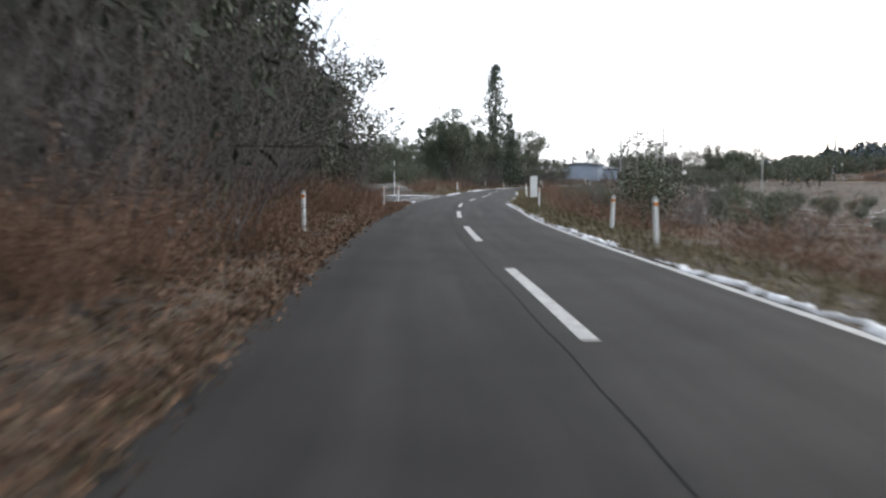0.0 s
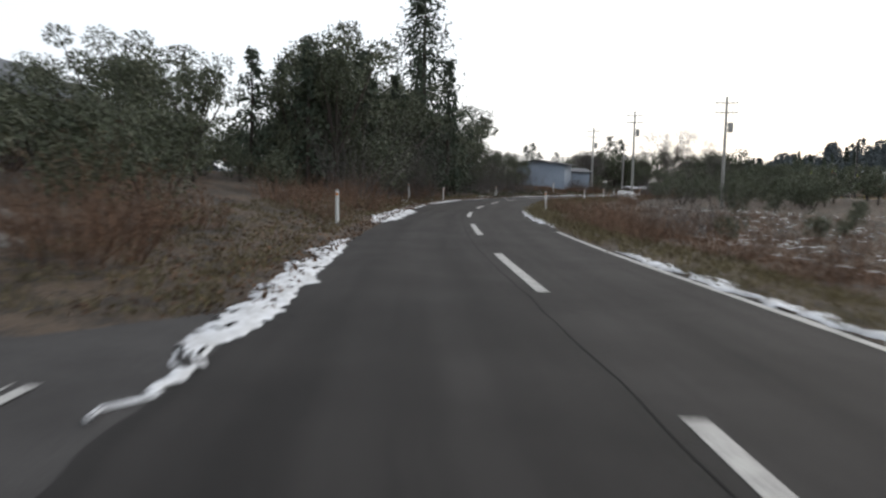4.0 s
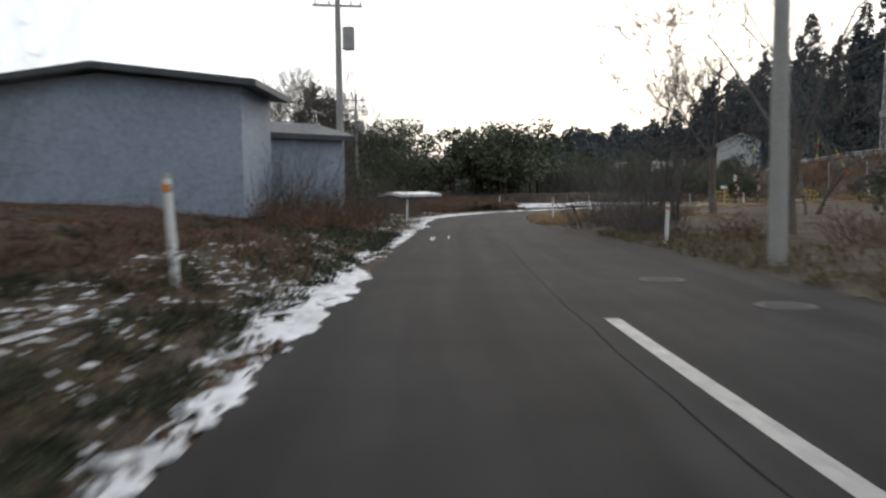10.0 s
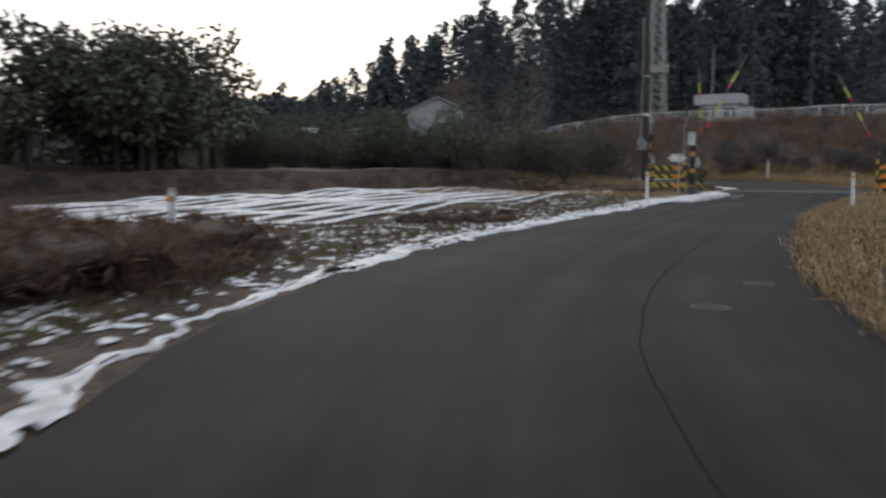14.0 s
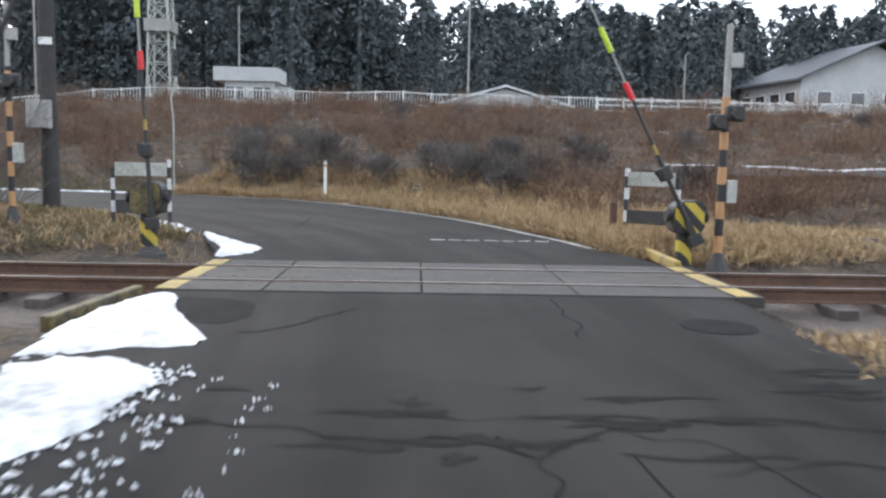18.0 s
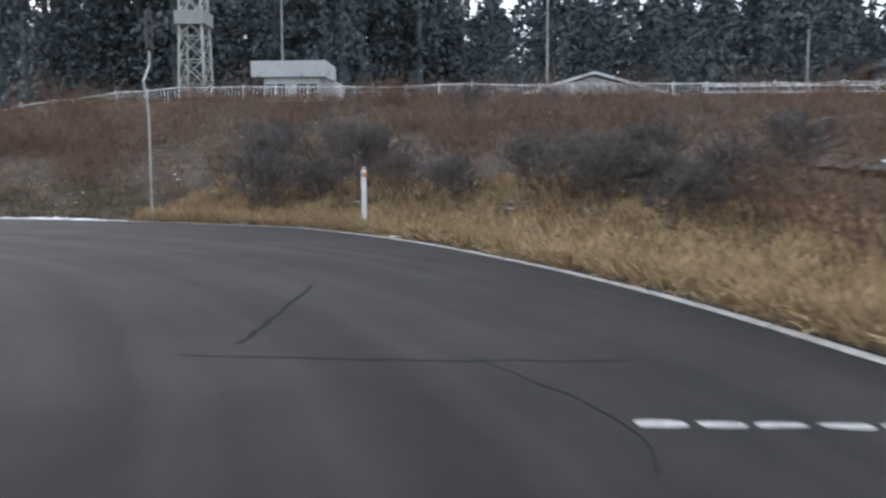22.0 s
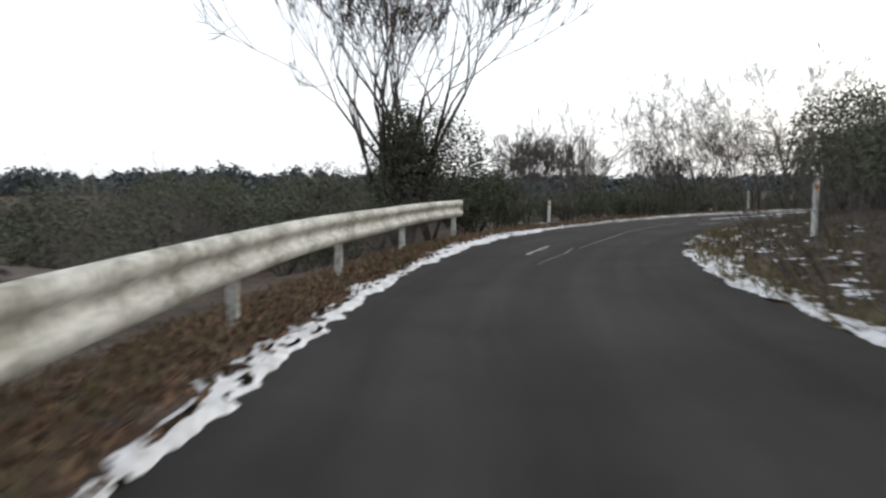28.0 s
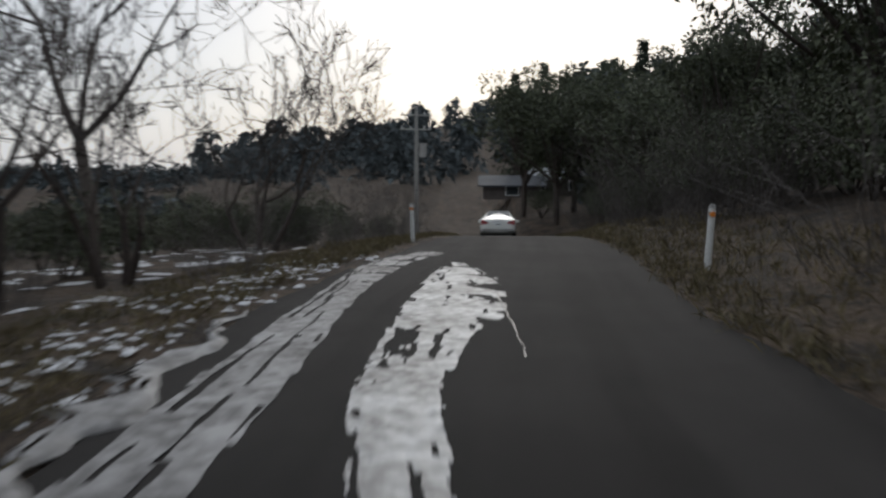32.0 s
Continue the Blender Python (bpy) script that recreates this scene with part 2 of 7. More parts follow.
M_RUBBER = mat("tyre rubber", (0.02, 0.02, 0.02), 0.8, fine=60)
M_ALLOY = mat("alloy wheel", (0.5, 0.5, 0.5), 0.35, metal=0.9, bump=0.0)
M_GLASS = glass_mat("dark window glass")
M_CARGLASS = glass_mat("tinted car glass", (0.07, 0.075, 0.07))
M_WALLTIMBER = mat("dark timber wall", (0.10, 0.085, 0.075), 0.9, (0.06, 0.05, 0.046), 1, 12, 0.5, 0.3, rand=0.1)
M_WALLPALE = mat("pale siding", (0.46, 0.46, 0.45), 0.8, (0.36, 0.36, 0.35), 0.6, 12, 0.5, 0.15)
M_SIDINGBLUE = mat("grey-blue metal siding", (0.30, 0.345, 0.41), 0.6, (0.21, 0.25, 0.30), 0.5, 8, 0.5, 0.1)
M_ROOF = mat("dark roof tiles", (0.075, 0.08, 0.09), 0.6, (0.045, 0.048, 0.055), 1, 14, 0.5, 0.4)
M_ROOFPALE = mat("pale sheet roof", (0.55, 0.56, 0.57), 0.5, (0.42, 0.43, 0.44), 0.8, 10, 0.5, 0.1)
M_DARKPOLE = mat("tarred timber pole", (0.055, 0.05, 0.047), 0.8, (0.032, 0.03, 0.029), 1.2, 30, 0.5, 0.3, dist=0.01)
M_POLE = mat("concrete pole", (0.33, 0.32, 0.30), 0.85, (0.24, 0.23, 0.21), 1.2, 30, 0.5, 0.3, dist=0.01)
M_BRUSH = mat("pale rubble and brush", (0.24, 0.225, 0.205), 0.95, (0.07, 0.06, 0.052), 3.5, 14, 0.7, 1.0, dist=0.08)
M_BAG = mat("white sheeting", (0.62, 0.62, 0.60), 0.6, (0.45, 0.45, 0.43), 3, 12, 0.5, 0.5, dist=0.05)


# ---- mesh helpers ----
def part(name, bm, material, parent=None, label="", smooth=False):
    me = bpy.data.meshes.new(name)
    bm.to_mesh(me)
    bm.free()
    me.materials.append(material)
    if smooth:
        me.polygons.foreach_set("use_smooth", [True] * len(me.polygons))
    ob = new(name, me)
    ob.parent = parent
    if label:
        ob["label"] = label
    return ob


def sheet(name, verts, faces, material, parent=None, smooth=False):
    me = bpy.data.meshes.new(name)
    me.from_pydata([tuple(map(float, v)) for v in verts], [], faces)
    me.materials.append(material)
    if smooth:
        me.polygons.foreach_set("use_smooth", [True] * len(me.polygons))
    ob = new(name, me)
    ob.parent = parent
    return ob


def thing(name, label, category, group="", m=None, kind=""):
    ob = tagged(new(name), label, category, group, kind)
    ob.empty_display_size = 0.2
    if m is not None:
        ob.matrix_world = m
    return ob


def box(bm, c, size, m=None, bevel=0.0):
    r = bmesh.ops.create_cube(bm, size=1.0, matrix=Matrix.Translation(c) @ Matrix.Diagonal((*size, 1)))
    vs = r["verts"]
    if bevel:
        es = list({e for v in vs for e in v.link_edges})
        got = bmesh.ops.bevel(bm, geom=es, offset=bevel, segments=2, profile=0.6, affect="EDGES")
        vs = list({v for f in got["faces"] for v in f.verts} | {v for v in vs if v.is_valid})
    if m is not None:
        bmesh.ops.transform(bm, matrix=m, verts=vs)
    return vs


def tube(bm, a, b, ra, rb, n=8, caps=True):
    a, b = Vector(a), Vector(b)
    z = (b - a).normalized()
    x = z.orthogonal().normalized()
    y = z.cross(x)
    ring = [[bm.verts.new(p + r * (math.cos(2 * math.pi * k / n) * x + math.sin(2 * math.pi * k / n) * y)) for k in range(n)] for p, r in ((a, ra), (b, rb))]
    for k in range(n):
        bm.faces.new((ring[0][k], ring[0][(k + 1) % n], ring[1][(k + 1) % n], ring[1][k]))
    if caps:
        bm.faces.new(ring[0][::-1])
        bm.faces.new(ring[1])


def prism(bm, outline, y0, y1, plane="xz"):
    """An outline in x and z, pushed out along y."""
    rows = [[bm.verts.new((x, y, z)) for x, z in outline] for y in (y0, y1)]
    n = len(outline)
    for k in range(n):
        bm.faces.new((rows[0][k], rows[0][(k + 1) % n], rows[1][(k + 1) % n], rows[1][k]))
    bm.faces.new(rows[0][::-1])
    bm.faces.new(rows[1])
    bmesh.ops.recalc_face_normals(bm, faces=bm.faces)


def new_bm():
    return bmesh.new()

# ---- the road's line, a point every 8 m, from 24 m before the start ----
LINE = [
    (35.9, -38.9), (32.8, -31.6), (29.6, -24.2), (26.5, -16.9), (23.3, -9.5), (20.1, -2.2), (17.1, 5.2), (14.4, 12.8), (11.7, 20.3),
    (9.5, 28.0), (7.4, 35.7), (5.2, 43.4), (3.0, 51.1), (1.1, 58.8), (-0.6, 66.7), (-1.8, 74.6), (-2.7, 82.5), (-3.4, 90.5),
    (-3.6, 98.5), (-3.4, 106.5), (-2.7, 114.4), (-1.6, 122.4), (-0.3, 130.3), (1.2, 138.1), (2.8, 145.9), (4.7, 153.7), (8.0, 161.0),
    (13.4, 166.8), (20.2, 171.0), (27.4, 174.4), (34.7, 177.9), (41.3, 182.3), (45.4, 189.0), (46.0, 196.9), (43.4, 204.4),
    (39.2, 211.3), (34.4, 217.7), (29.8, 224.2), (25.9, 231.2), (23.6, 238.8), (23.2, 246.8), (24.4, 254.7), (27.2, 262.2),
    (30.6, 269.4), (33.8, 276.7), (36.9, 284.1), (40.0, 291.5), (43.1, 298.9), (46.2, 306.3),
]
WIDTH_L = [(-24, 1.3), (35, 1.45), (48, 1.8), (64, 1.4), (89, 1.35), (100, 1.85), (112, 1.85), (121, 1.7), (130, 1.8), (138, 1.4), (148, 1.2), (160, 0.9), (172, 0.8), (178, 1.3), (184, 1.7), (190, 2.4), (197, 2.45), (205, 2.0), (216, 2.3), (221, 1.8), (228, 1.9), (245, 2.3), (256, 2.2), (270, 1.35), (280, 1.05), (288, 1.5), (304, 1.5), (312, 2.2), (360, 2.2)]
WIDTH_R = [(-24, 3.7), (20, 3.6), (40, 3.5), (60, 3.9), (92, 3.5), (110, 3.85), (121, 3.6), (130, 4.2), (150, 4.9), (160, 4.7), (166, 4.3), (173, 3.5), (180, 2.85), (190, 2.5), (207, 2.3), (215, 3.0), (220, 3.8), (224, 4.0), (229, 4.9), (234, 6.2), (239, 5.8), (250, 5.1), (262, 4.5), (271, 3.6), (280, 3.2), (288, 2.7), (297, 2.5), (304, 2.6), (312, 2.0), (360, 2.0)]


def smooth_line(pts, step):
    out = []
    for k in range(len(pts) - 1):
        p = [np.array(pts[min(max(k + j, 0), len(pts) - 1)]) for j in (-1, 0, 1, 2)]
        for t in np.arange(0, 1, step):
            out.append(0.5 * (2 * p[1] + (p[2] - p[0]) * t + (2 * p[0] - 5 * p[1] + 4 * p[2] - p[3]) * t * t + (3 * p[1] - p[0] - 3 * p[2] + p[3]) * t**3))
    return np.array(out + [np.array(pts[-1])])


AXIS = smooth_line(LINE, 0.0625)
DIRS = np.gradient(AXIS, axis=0)
DIRS /= np.linalg.norm(DIRS, axis=1)[:, None]
STAT = np.r_[0, np.cumsum(np.linalg.norm(np.diff(AXIS, axis=0), axis=1))] - 24.0
RIGHTS = np.stack([DIRS[:, 1], -DIRS[:, 0]], 1)


def left_of(s):
    return np.interp(s, *zip(*WIDTH_L))


def right_of(s):
    return np.interp(s, *zip(*WIDTH_R))


def at(s, o=0.0):
    """The place on the map at station s, o metres to the right of the line."""
    p = np.array([np.interp(s, STAT, AXIS[:, 0]), np.interp(s, STAT, AXIS[:, 1])])
    r = np.array([np.interp(s, STAT, RIGHTS[:, 0]), np.interp(s, STAT, RIGHTS[:, 1])])
    return p + o * r / np.linalg.norm(r)


def heading(s):
    d = np.array([np.interp(s, STAT, DIRS[:, 0]), np.interp(s, STAT, DIRS[:, 1])])
    return math.degrees(math.atan2(-d[0], d[1]))


def station(x, y):
    """Arrays of stations and offsets for places on the map."""
    x, y = np.atleast_1d(np.asarray(x, float)), np.atleast_1d(np.asarray(y, float))
    ss, oo = np.empty(len(x)), np.empty(len(x))
    for k in range(0, len(x), 4000):
        dx, dy = x[k : k + 4000, None] - AXIS[None, ::2, 0], y[k : k + 4000, None] - AXIS[None, ::2, 1]
        i = (dx * dx + dy * dy).argmin(1) * 2
        n = np.arange(len(i))
        ss[k : k + 4000] = STAT[i]
        side = np.sign(dx[n, i // 2] * RIGHTS[i, 0] + dy[n, i // 2] * RIGHTS[i, 1])
        oo[k : k + 4000] = side * np.hypot(dx[n, i // 2], dy[n, i // 2])
    return ss, oo


# the railway runs across: U is ahead over it, V to the right along it
CROSS, U, V = np.array([37.5, 178.9]), np.array([0.913, 0.408]), np.array([0.408, -0.913])


def xing(u, v):
    return CROSS + u * U + v * V


def ramp01(x, a, b):
    t = np.clip((x - a) / (b - a), 0, 1)
    return t * t * (3 - 2 * t)


def dip(s):
    """The road sinks away past its last bend."""
    return -2.0 * (np.maximum(s - 309.0, 0) / 37.0) ** 2


BANK_L = [(-30, 0.30), (34, 0.30), (41, 0.02), (64, 0.02), (74, 0.22), (108, 0.25), (114, 0.02), (125, 0.02), (132, 0.22), (172, 0.2), (180, 0.0), (226, 0.0), (240, 0.35), (262, 0.35), (268, -0.3), (292, -0.3), (300, -0.12), (312, -0.12), (360, -0.1)]
TOP_L = [(-30, 2.6), (34, 2.4), (41, 0.3), (64, 0.3), (74, 1.8), (108, 1.8), (114, 0.3), (125, 0.3), (132, 1.8), (172, 1.6), (180, 0.2), (226, 0.2), (240, 0.9), (262, 0.9), (268, 2.5), (292, 2.5), (300, 1.2), (360, 1.0)]
BANK_R = [(-30, -0.2), (100, -0.2), (112, -0.05), (165, 0.0), (172, 0.06), (210, 0.03), (224, 0.0), (230, 0.3), (240, 0.3), (248, 0.05), (266, 0.05), (272, 0.35), (288, 0.35), (294, 0.2), (300, 0.35), (360, 0.4)]
TOP_R = [(-30, 1.3), (100, 1.3), (112, 0.5), (165, 0.4), (222, 0.4), (266, 0.6), (272, 1.2), (288, 1.2), (300, 2.0), (360, 3.0)]


def height(x, y):
    """The lie of the land."""
    x, y = np.atleast_1d(np.asarray(x, float)), np.atleast_1d(np.asarray(y, float))
    s, o = station(x, y)
    el, er = -o - left_of(s), o - right_of(s)
    e = np.maximum(np.maximum(el, er), 0)
    far = 1 - ramp01(np.hypot(x - 20, y - 130), 200, 420)
    z = np.where(e > 0, 0.02 * ramp01(e, 0.0, 0.6), -0.07) + np.where(e <= 0.05, -0.0, 0)
    for edge, bank, top in ((el, BANK_L, TOP_L), (er, BANK_R, TOP_R)):
        g, t = np.interp(s, *zip(*bank)), np.interp(s, *zip(*top))
        d = np.maximum(edge - 0.7, 0)
        z = z + np.sign(g) * t * (1 - np.exp(-np.abs(g) * d / np.maximum(t, 0.01))) * far
    u, v = (x - CROSS[0]) * U[0] + (y - CROSS[1]) * U[1], (x - CROSS[0]) * V[0] + (y - CROSS[1]) * V[1]
    emb = 4.6 * ramp01(u, 9, 50) * ramp01(v, -52, -18) * (1 - ramp01(v, 120, 200))
    z = z + np.minimum(emb, 0.22 * np.maximum(er - 1.6, 0) * (s > 218))
    hill = 22 * ramp01(u, 62, 230) * ramp01(v, -150, -60) * (1 - ramp01(v, 260, 480)) + 12 * np.exp(-((x - 130) ** 2 + (y - 312) ** 2) / 2450)
    z = z + hill * ramp01(e, 25, 70)
    ridge = 30 * ramp01(y, 360, 620) * ramp01(x, 10, 190) + 7 * ramp01(np.hypot(x - 20, y - 130), 500, 1200)
    z = z + ridge
    w = np.sin(x * 0.9 + 1.3 * np.sin(y * 0.53)) * np.sin(y * 0.81 + np.sin(x * 0.37))
    z = z + 0.10 * w * ramp01(e, 0.8, 4.0)
    z = z + dip(s) * (1 - ramp01(e, 40, 90))
    # the side road and the tracks lie level
    side = ramp01(x, -40, -34) * (1 - ramp01(x, 8, 9)) * ramp01(y, 20, 23) * (1 - ramp01(y, 42, 45)) * (el > 0)
    z = np.where(side > 0, z * (1 - side) - 0.05 * side, z)
    tr = ramp01(u, -3.0, -1.6) * (1 - ramp01(u, 2.7, 4.1)) * (e > 0) * (s > 200) * (s < 240)
    z = z * (1 - tr) - 0.26 * tr
    return z


def ground_z(x, y):
    return float(height([x], [y])[0])


gx = np.r_[-3000, -1600, -900, -500, -300, -200, np.arange(-140, -42, 7.0), np.arange(-42, 66, 1.0), np.arange(66, 180, 6.0), 200, 260, 340, 440, 600, 900, 1600, 3000]
gy = np.r_[-3000, -1500, -800, -400, -200, -120, np.arange(-80, -40, 5.0), np.arange(-40, 312, 1.0), np.arange(316, 420, 8.0), 460, 540, 640, 800, 1200, 2000, 3000]
GX, GY = np.meshgrid(gx, gy)
GZ = height(GX.ravel(), GY.ravel())
nx, ny = len(gx), len(gy)
cells = [(j * nx + i, j * nx + i + 1, (j + 1) * nx + i + 1, (j + 1) * nx + i) for j in range(ny - 1) for i in range(nx - 1)]
ground = tagged(sheet("ground", np.c_[GX.ravel(), GY.ravel(), GZ], cells, M_SOIL, smooth=True), "brown winter earth with withered grass and old leaves", "ground", kind="structure")

# ---- road ----
DEPTH = 0.12


def ribbon(name, s0, s1, lo, hi, z, material, parent=None, step=0.8, thick=0.0):
    """A strip along the road between two offsets, which may be functions of the station."""
    n = max(2, int((s1 - s0) / step) + 1)
    vs, fs = [], []
    for s in np.linspace(s0, s1, n):
        a, b = (f(s) if callable(f) else f for f in (lo, hi))
        for o in (a, b):
            p = at(s, o)
            vs.append((p[0], p[1], z + dip(s)))
    for k in range(n - 1):
        fs.append((2 * k, 2 * k + 1, 2 * k + 3, 2 * k + 2))
    if thick:
        m = len(vs)
        vs += [(x, y, zz - thick) for x, y, zz in vs]
        for k in range(n - 1):
            fs.append((2 * k + 2 + m, 2 * k + 3 + m, 2 * k + 1 + m, 2 * k + m))
            fs.append((2 * k, 2 * k + 2, 2 * k + 2 + m, 2 * k + m))
            fs.append((2 * k + 1, 2 * k + 1 + m, 2 * k + 3 + m, 2 * k + 3))
        fs += [(0, m, m + 1, 1), (2 * n - 2, 2 * n - 1, m + 2 * n - 1, m + 2 * n - 2)]
    return sheet(name, vs, fs, material, parent)


def ragged(f, amp, seed):
    """An edge that frays by amp metres."""
    return lambda s: f(s) + amp * (noise.noise(Vector((s * 0.8, seed, 0))) + 0.5 * noise.noise(Vector((s * 2.7, seed, 3))))


road = tagged(ribbon("road", -24, 352, ragged(lambda s: -left_of(s), 0.10, 1.7), ragged(lambda s: right_of(s), 0.08, 5.1), 0.0, M_ASPHALT, step=0.35, thick=DEPTH), "narrow worn grey asphalt country road", "road", kind="structure")
n_half = len(road.data.vertices) // 2
lane_attr = road.data.attributes.new("lane", "FLOAT_VECTOR", "POINT")
lane_s = np.repeat(np.linspace(-24, 352, n_half // 2), 2)
lane_o = np.where(np.arange(n_half) % 2 == 0, -left_of(lane_s), right_of(lane_s))
lane_v = np.c_[lane_o, lane_s, np.zeros(n_half)]
lane_attr.data.foreach_set("vector", np.r_[lane_v, lane_v].ravel())
side_pts = [(9.6, 22.2), (8.0, 24.6), (4.0, 27.4), (-4.0, 29.2), (-42.0, 32.0), (-42.0, 44.6), (-6.3, 41.4), (0.0, 41.0), (2.6, 41.6), (3.6, 43.6), (5.6, 43.4), (9.2, 31.0)]
side_road = tagged(sheet("road_side", [(x, y, -0.006) for x, y in side_pts], [tuple(range(len(side_pts)))], M_ASPHALT_OLD), "grey asphalt side road joining the country road", "road", kind="structure")


for k in range(-2, 16):
    s_end = 11.0 + 10.0 * k
    o_end = float(np.interp(s_end, [0, 20, 31, 41, 51, 61, 75, 91, 101, 111, 121, 131, 141, 151, 161], [1.32, 1.3, 1.05, 1.12, 1.22, 1.5, 1.45, 1.2, 1.1, 1.15, 1.0, 1.45, 1.78, 1.8, 1.9]))
    if s_end < 156:
        o_start = float(np.interp(s_end - 5, [0, 20, 31, 41, 51, 61, 75, 91, 101, 111, 121, 131, 141, 151, 161], [1.32, 1.3, 1.05, 1.12, 1.22, 1.5, 1.45, 1.2, 1.1, 1.15, 1.0, 1.45, 1.78, 1.8, 1.9]))
        ribbon("lane_dash", s_end - 5, s_end, lambda s, a=o_start, b=o_end, e=s_end: a + (b - a) * (s - e + 5) / 5 - 0.075, lambda s, a=o_start, b=o_end, e=s_end: a + (b - a) * (s - e + 5) / 5 + 0.075, 0.004, M_PAINT, road, 0.5)
# the dark seam beside the dashes
mid_o = lambda s: float(np.interp(s, [0, 31, 61, 101, 121, 141, 161, 176, 184, 190, 195, 200, 216], [1.2, 0.95, 1.4, 0.95, 0.85, 1.5, 1.7, 1.25, 1.1, 0.9, 1.15, 1.3, 1.1]))  # noqa: E731
ribbon("seam", -20, 214, ragged(lambda s: mid_o(s) - 0.110, 0.03, 2), ragged(lambda s: mid_o(s) - 0.092, 0.03, 2), 0.002, M_TAR, road, 0.3)
SEAM = [(25.45, 233.9), (25.23, 234.88), (25.14, 235.45), (24.96, 236.17), (24.73, 236.91), (24.78, 237.31), (24.4, 239.4), (24.15, 240.97), (23.87, 242.35), (23.78, 243.48), (23.69, 244.99), (23.59, 246.47), (23.69, 248.03), (24.0, 249.9), (24.2, 250.57), (24.46, 251.5), (24.9, 253.09), (25.4, 254.9)]
SEAM_B = [(26.88, 260.61), (27.29, 261.86), (27.82, 263.51)]
ribbon("seam", 106, 122, ragged(lambda s: mid_o(s) - 0.118, 0.03, 2), ragged(lambda s: mid_o(s) - 0.098, 0.035, 2), 0.0035, M_STAIN, road, 0.2)
# edge lines
ribbon("edge_line", -20, 41, lambda s: right_of(s) - 0.17, ragged(lambda s: right_of(s) - 0.05, 0.03, 4), 0.004, M_PAINT, road, 0.4)
ribbon("edge_line", 44, 78, lambda s: right_of(s) - 0.17, ragged(lambda s: right_of(s) - 0.05, 0.03, 4), 0.004, M_PAINT, road, 0.4)
ribbon("edge_line", 222, 268, lambda s: right_of(s) - 0.22, ragged(lambda s: right_of(s) - 0.08, 0.03, 7), 0.004, M_PAINT, road, 0.4)
# the broken line over the mouth of the side road, and the double line with bars beside it
for k in range(13):
    ribbon("mouth_block", 45.3 + k * 1.05, 45.85 + k * 1.05, -2.0, -1.72, 0.004, M_PAINT, road, 0.3)
for o0, w in ((-2.68, 0.09), (-3.16, 0.09), (-2.80, 0.025), (-2.91, 0.025), (-3.03, 0.025)):
    ribbon("mouth_line", 43.5, 61.5, lambda s, o=o0, b=w: o + 0.036 * (s - 50) - b / 2, lambda s, o=o0, b=w: o + 0.036 * (s - 50) + b / 2, 0.004, M_PAINT, road, 0.6)

# ---- plants: each kind is built once and copied ----
def blades(rng, centres, dirs, length, width, droop=0.0):
    """Narrow leaf-shaped faces: arrays of places and directions give corners and faces."""
    n = len(centres)
    d = dirs / (np.linalg.norm(dirs, axis=1)[:, None] + 1e-9)
    side = np.cross(d, rng.normal(size=(n, 3)))
    side /= np.linalg.norm(side, axis=1)[:, None] + 1e-9
    ln = (length * rng.uniform(0.6, 1.3, n))[:, None]
    wd = (width * rng.uniform(0.7, 1.3, n))[:, None]
    tip = centres + d * ln - np.array([0, 0, 1.0]) * droop * ln
    mid = centres + d * ln * 0.5
    v = np.stack([centres, mid + side * wd / 2, tip, mid - side * wd / 2], 1).reshape(-1, 3)
    f = np.arange(4 * n).reshape(n, 4)
    return v, f


def mesh_of(name, v, f, material):
    me = bpy.data.meshes.new(name)
    me.vertices.add(len(v))
    me.vertices.foreach_set("co", np.asarray(v, float).ravel())
    f = np.asarray(f)
    n, k = f.shape
    me.loops.add(n * k)
    me.loops.foreach_set("vertex_index", f.ravel().astype(np.int32))
    me.polygons.add(n)
    me.polygons.foreach_set("loop_start", np.arange(0, n * k, k, dtype=np.int32))
    me.polygons.foreach_set("loop_total", np.full(n, k, dtype=np.int32))
    me.update(calc_edges=True)
    me.materials.append(material)
    return me


def limb_mesh(name, segs, material, sides=5):
    """Tapered limbs from rows of start, end and the two radii."""
    vs, fs = [], []
    for a, b, ra, rb in segs:
        a, b = np.asarray(a, float), np.asarray(b, float)
        z = (b - a) / (np.linalg.norm(b - a) + 1e-9)
        x = np.cross(z, (0.3, 0.9, 0.2) if abs(z[1]) < 0.9 else (1, 0, 0))
        x /= np.linalg.norm(x)
        y = np.cross(z, x)
        k0 = len(vs)
        for p, r in ((a, ra), (b, rb)):
            for k in range(sides):
                t = 2 * math.pi * k / sides
                vs.append(p + r * (math.cos(t) * x + math.sin(t) * y))
        for k in range(sides):
            fs.append((k0 + k, k0 + (k + 1) % sides, k0 + sides + (k + 1) % sides, k0 + sides + k))
    return mesh_of(name, np.array(vs), np.array(fs), material)


def grow(rng, p, d, ln, r, depth, segs, spread=0.6, up=0.15, kids=(2, 3)):
    """A limb that bends, thins and forks."""
    for k in range(2):
        q = p + d * ln / 2
        segs.append((p, q, r, r * 0.82))
        p, r = q, r * 0.82
        d = d + rng.normal(0, 0.12, 3) + np.array([0, 0, up * 0.3])
        d /= np.linalg.norm(d)
    if depth <= 0:
        return
    for k in range(rng.integers(kids[0], kids[1] + 1)):
        e = d + rng.normal(0, spread, 3) + np.array([0, 0, up])
        e /= np.linalg.norm(e)
        grow(rng, p, e, ln * rng.uniform(0.62, 0.85), r * rng.uniform(0.55, 0.75), depth - 1, segs, spread, up, kids)


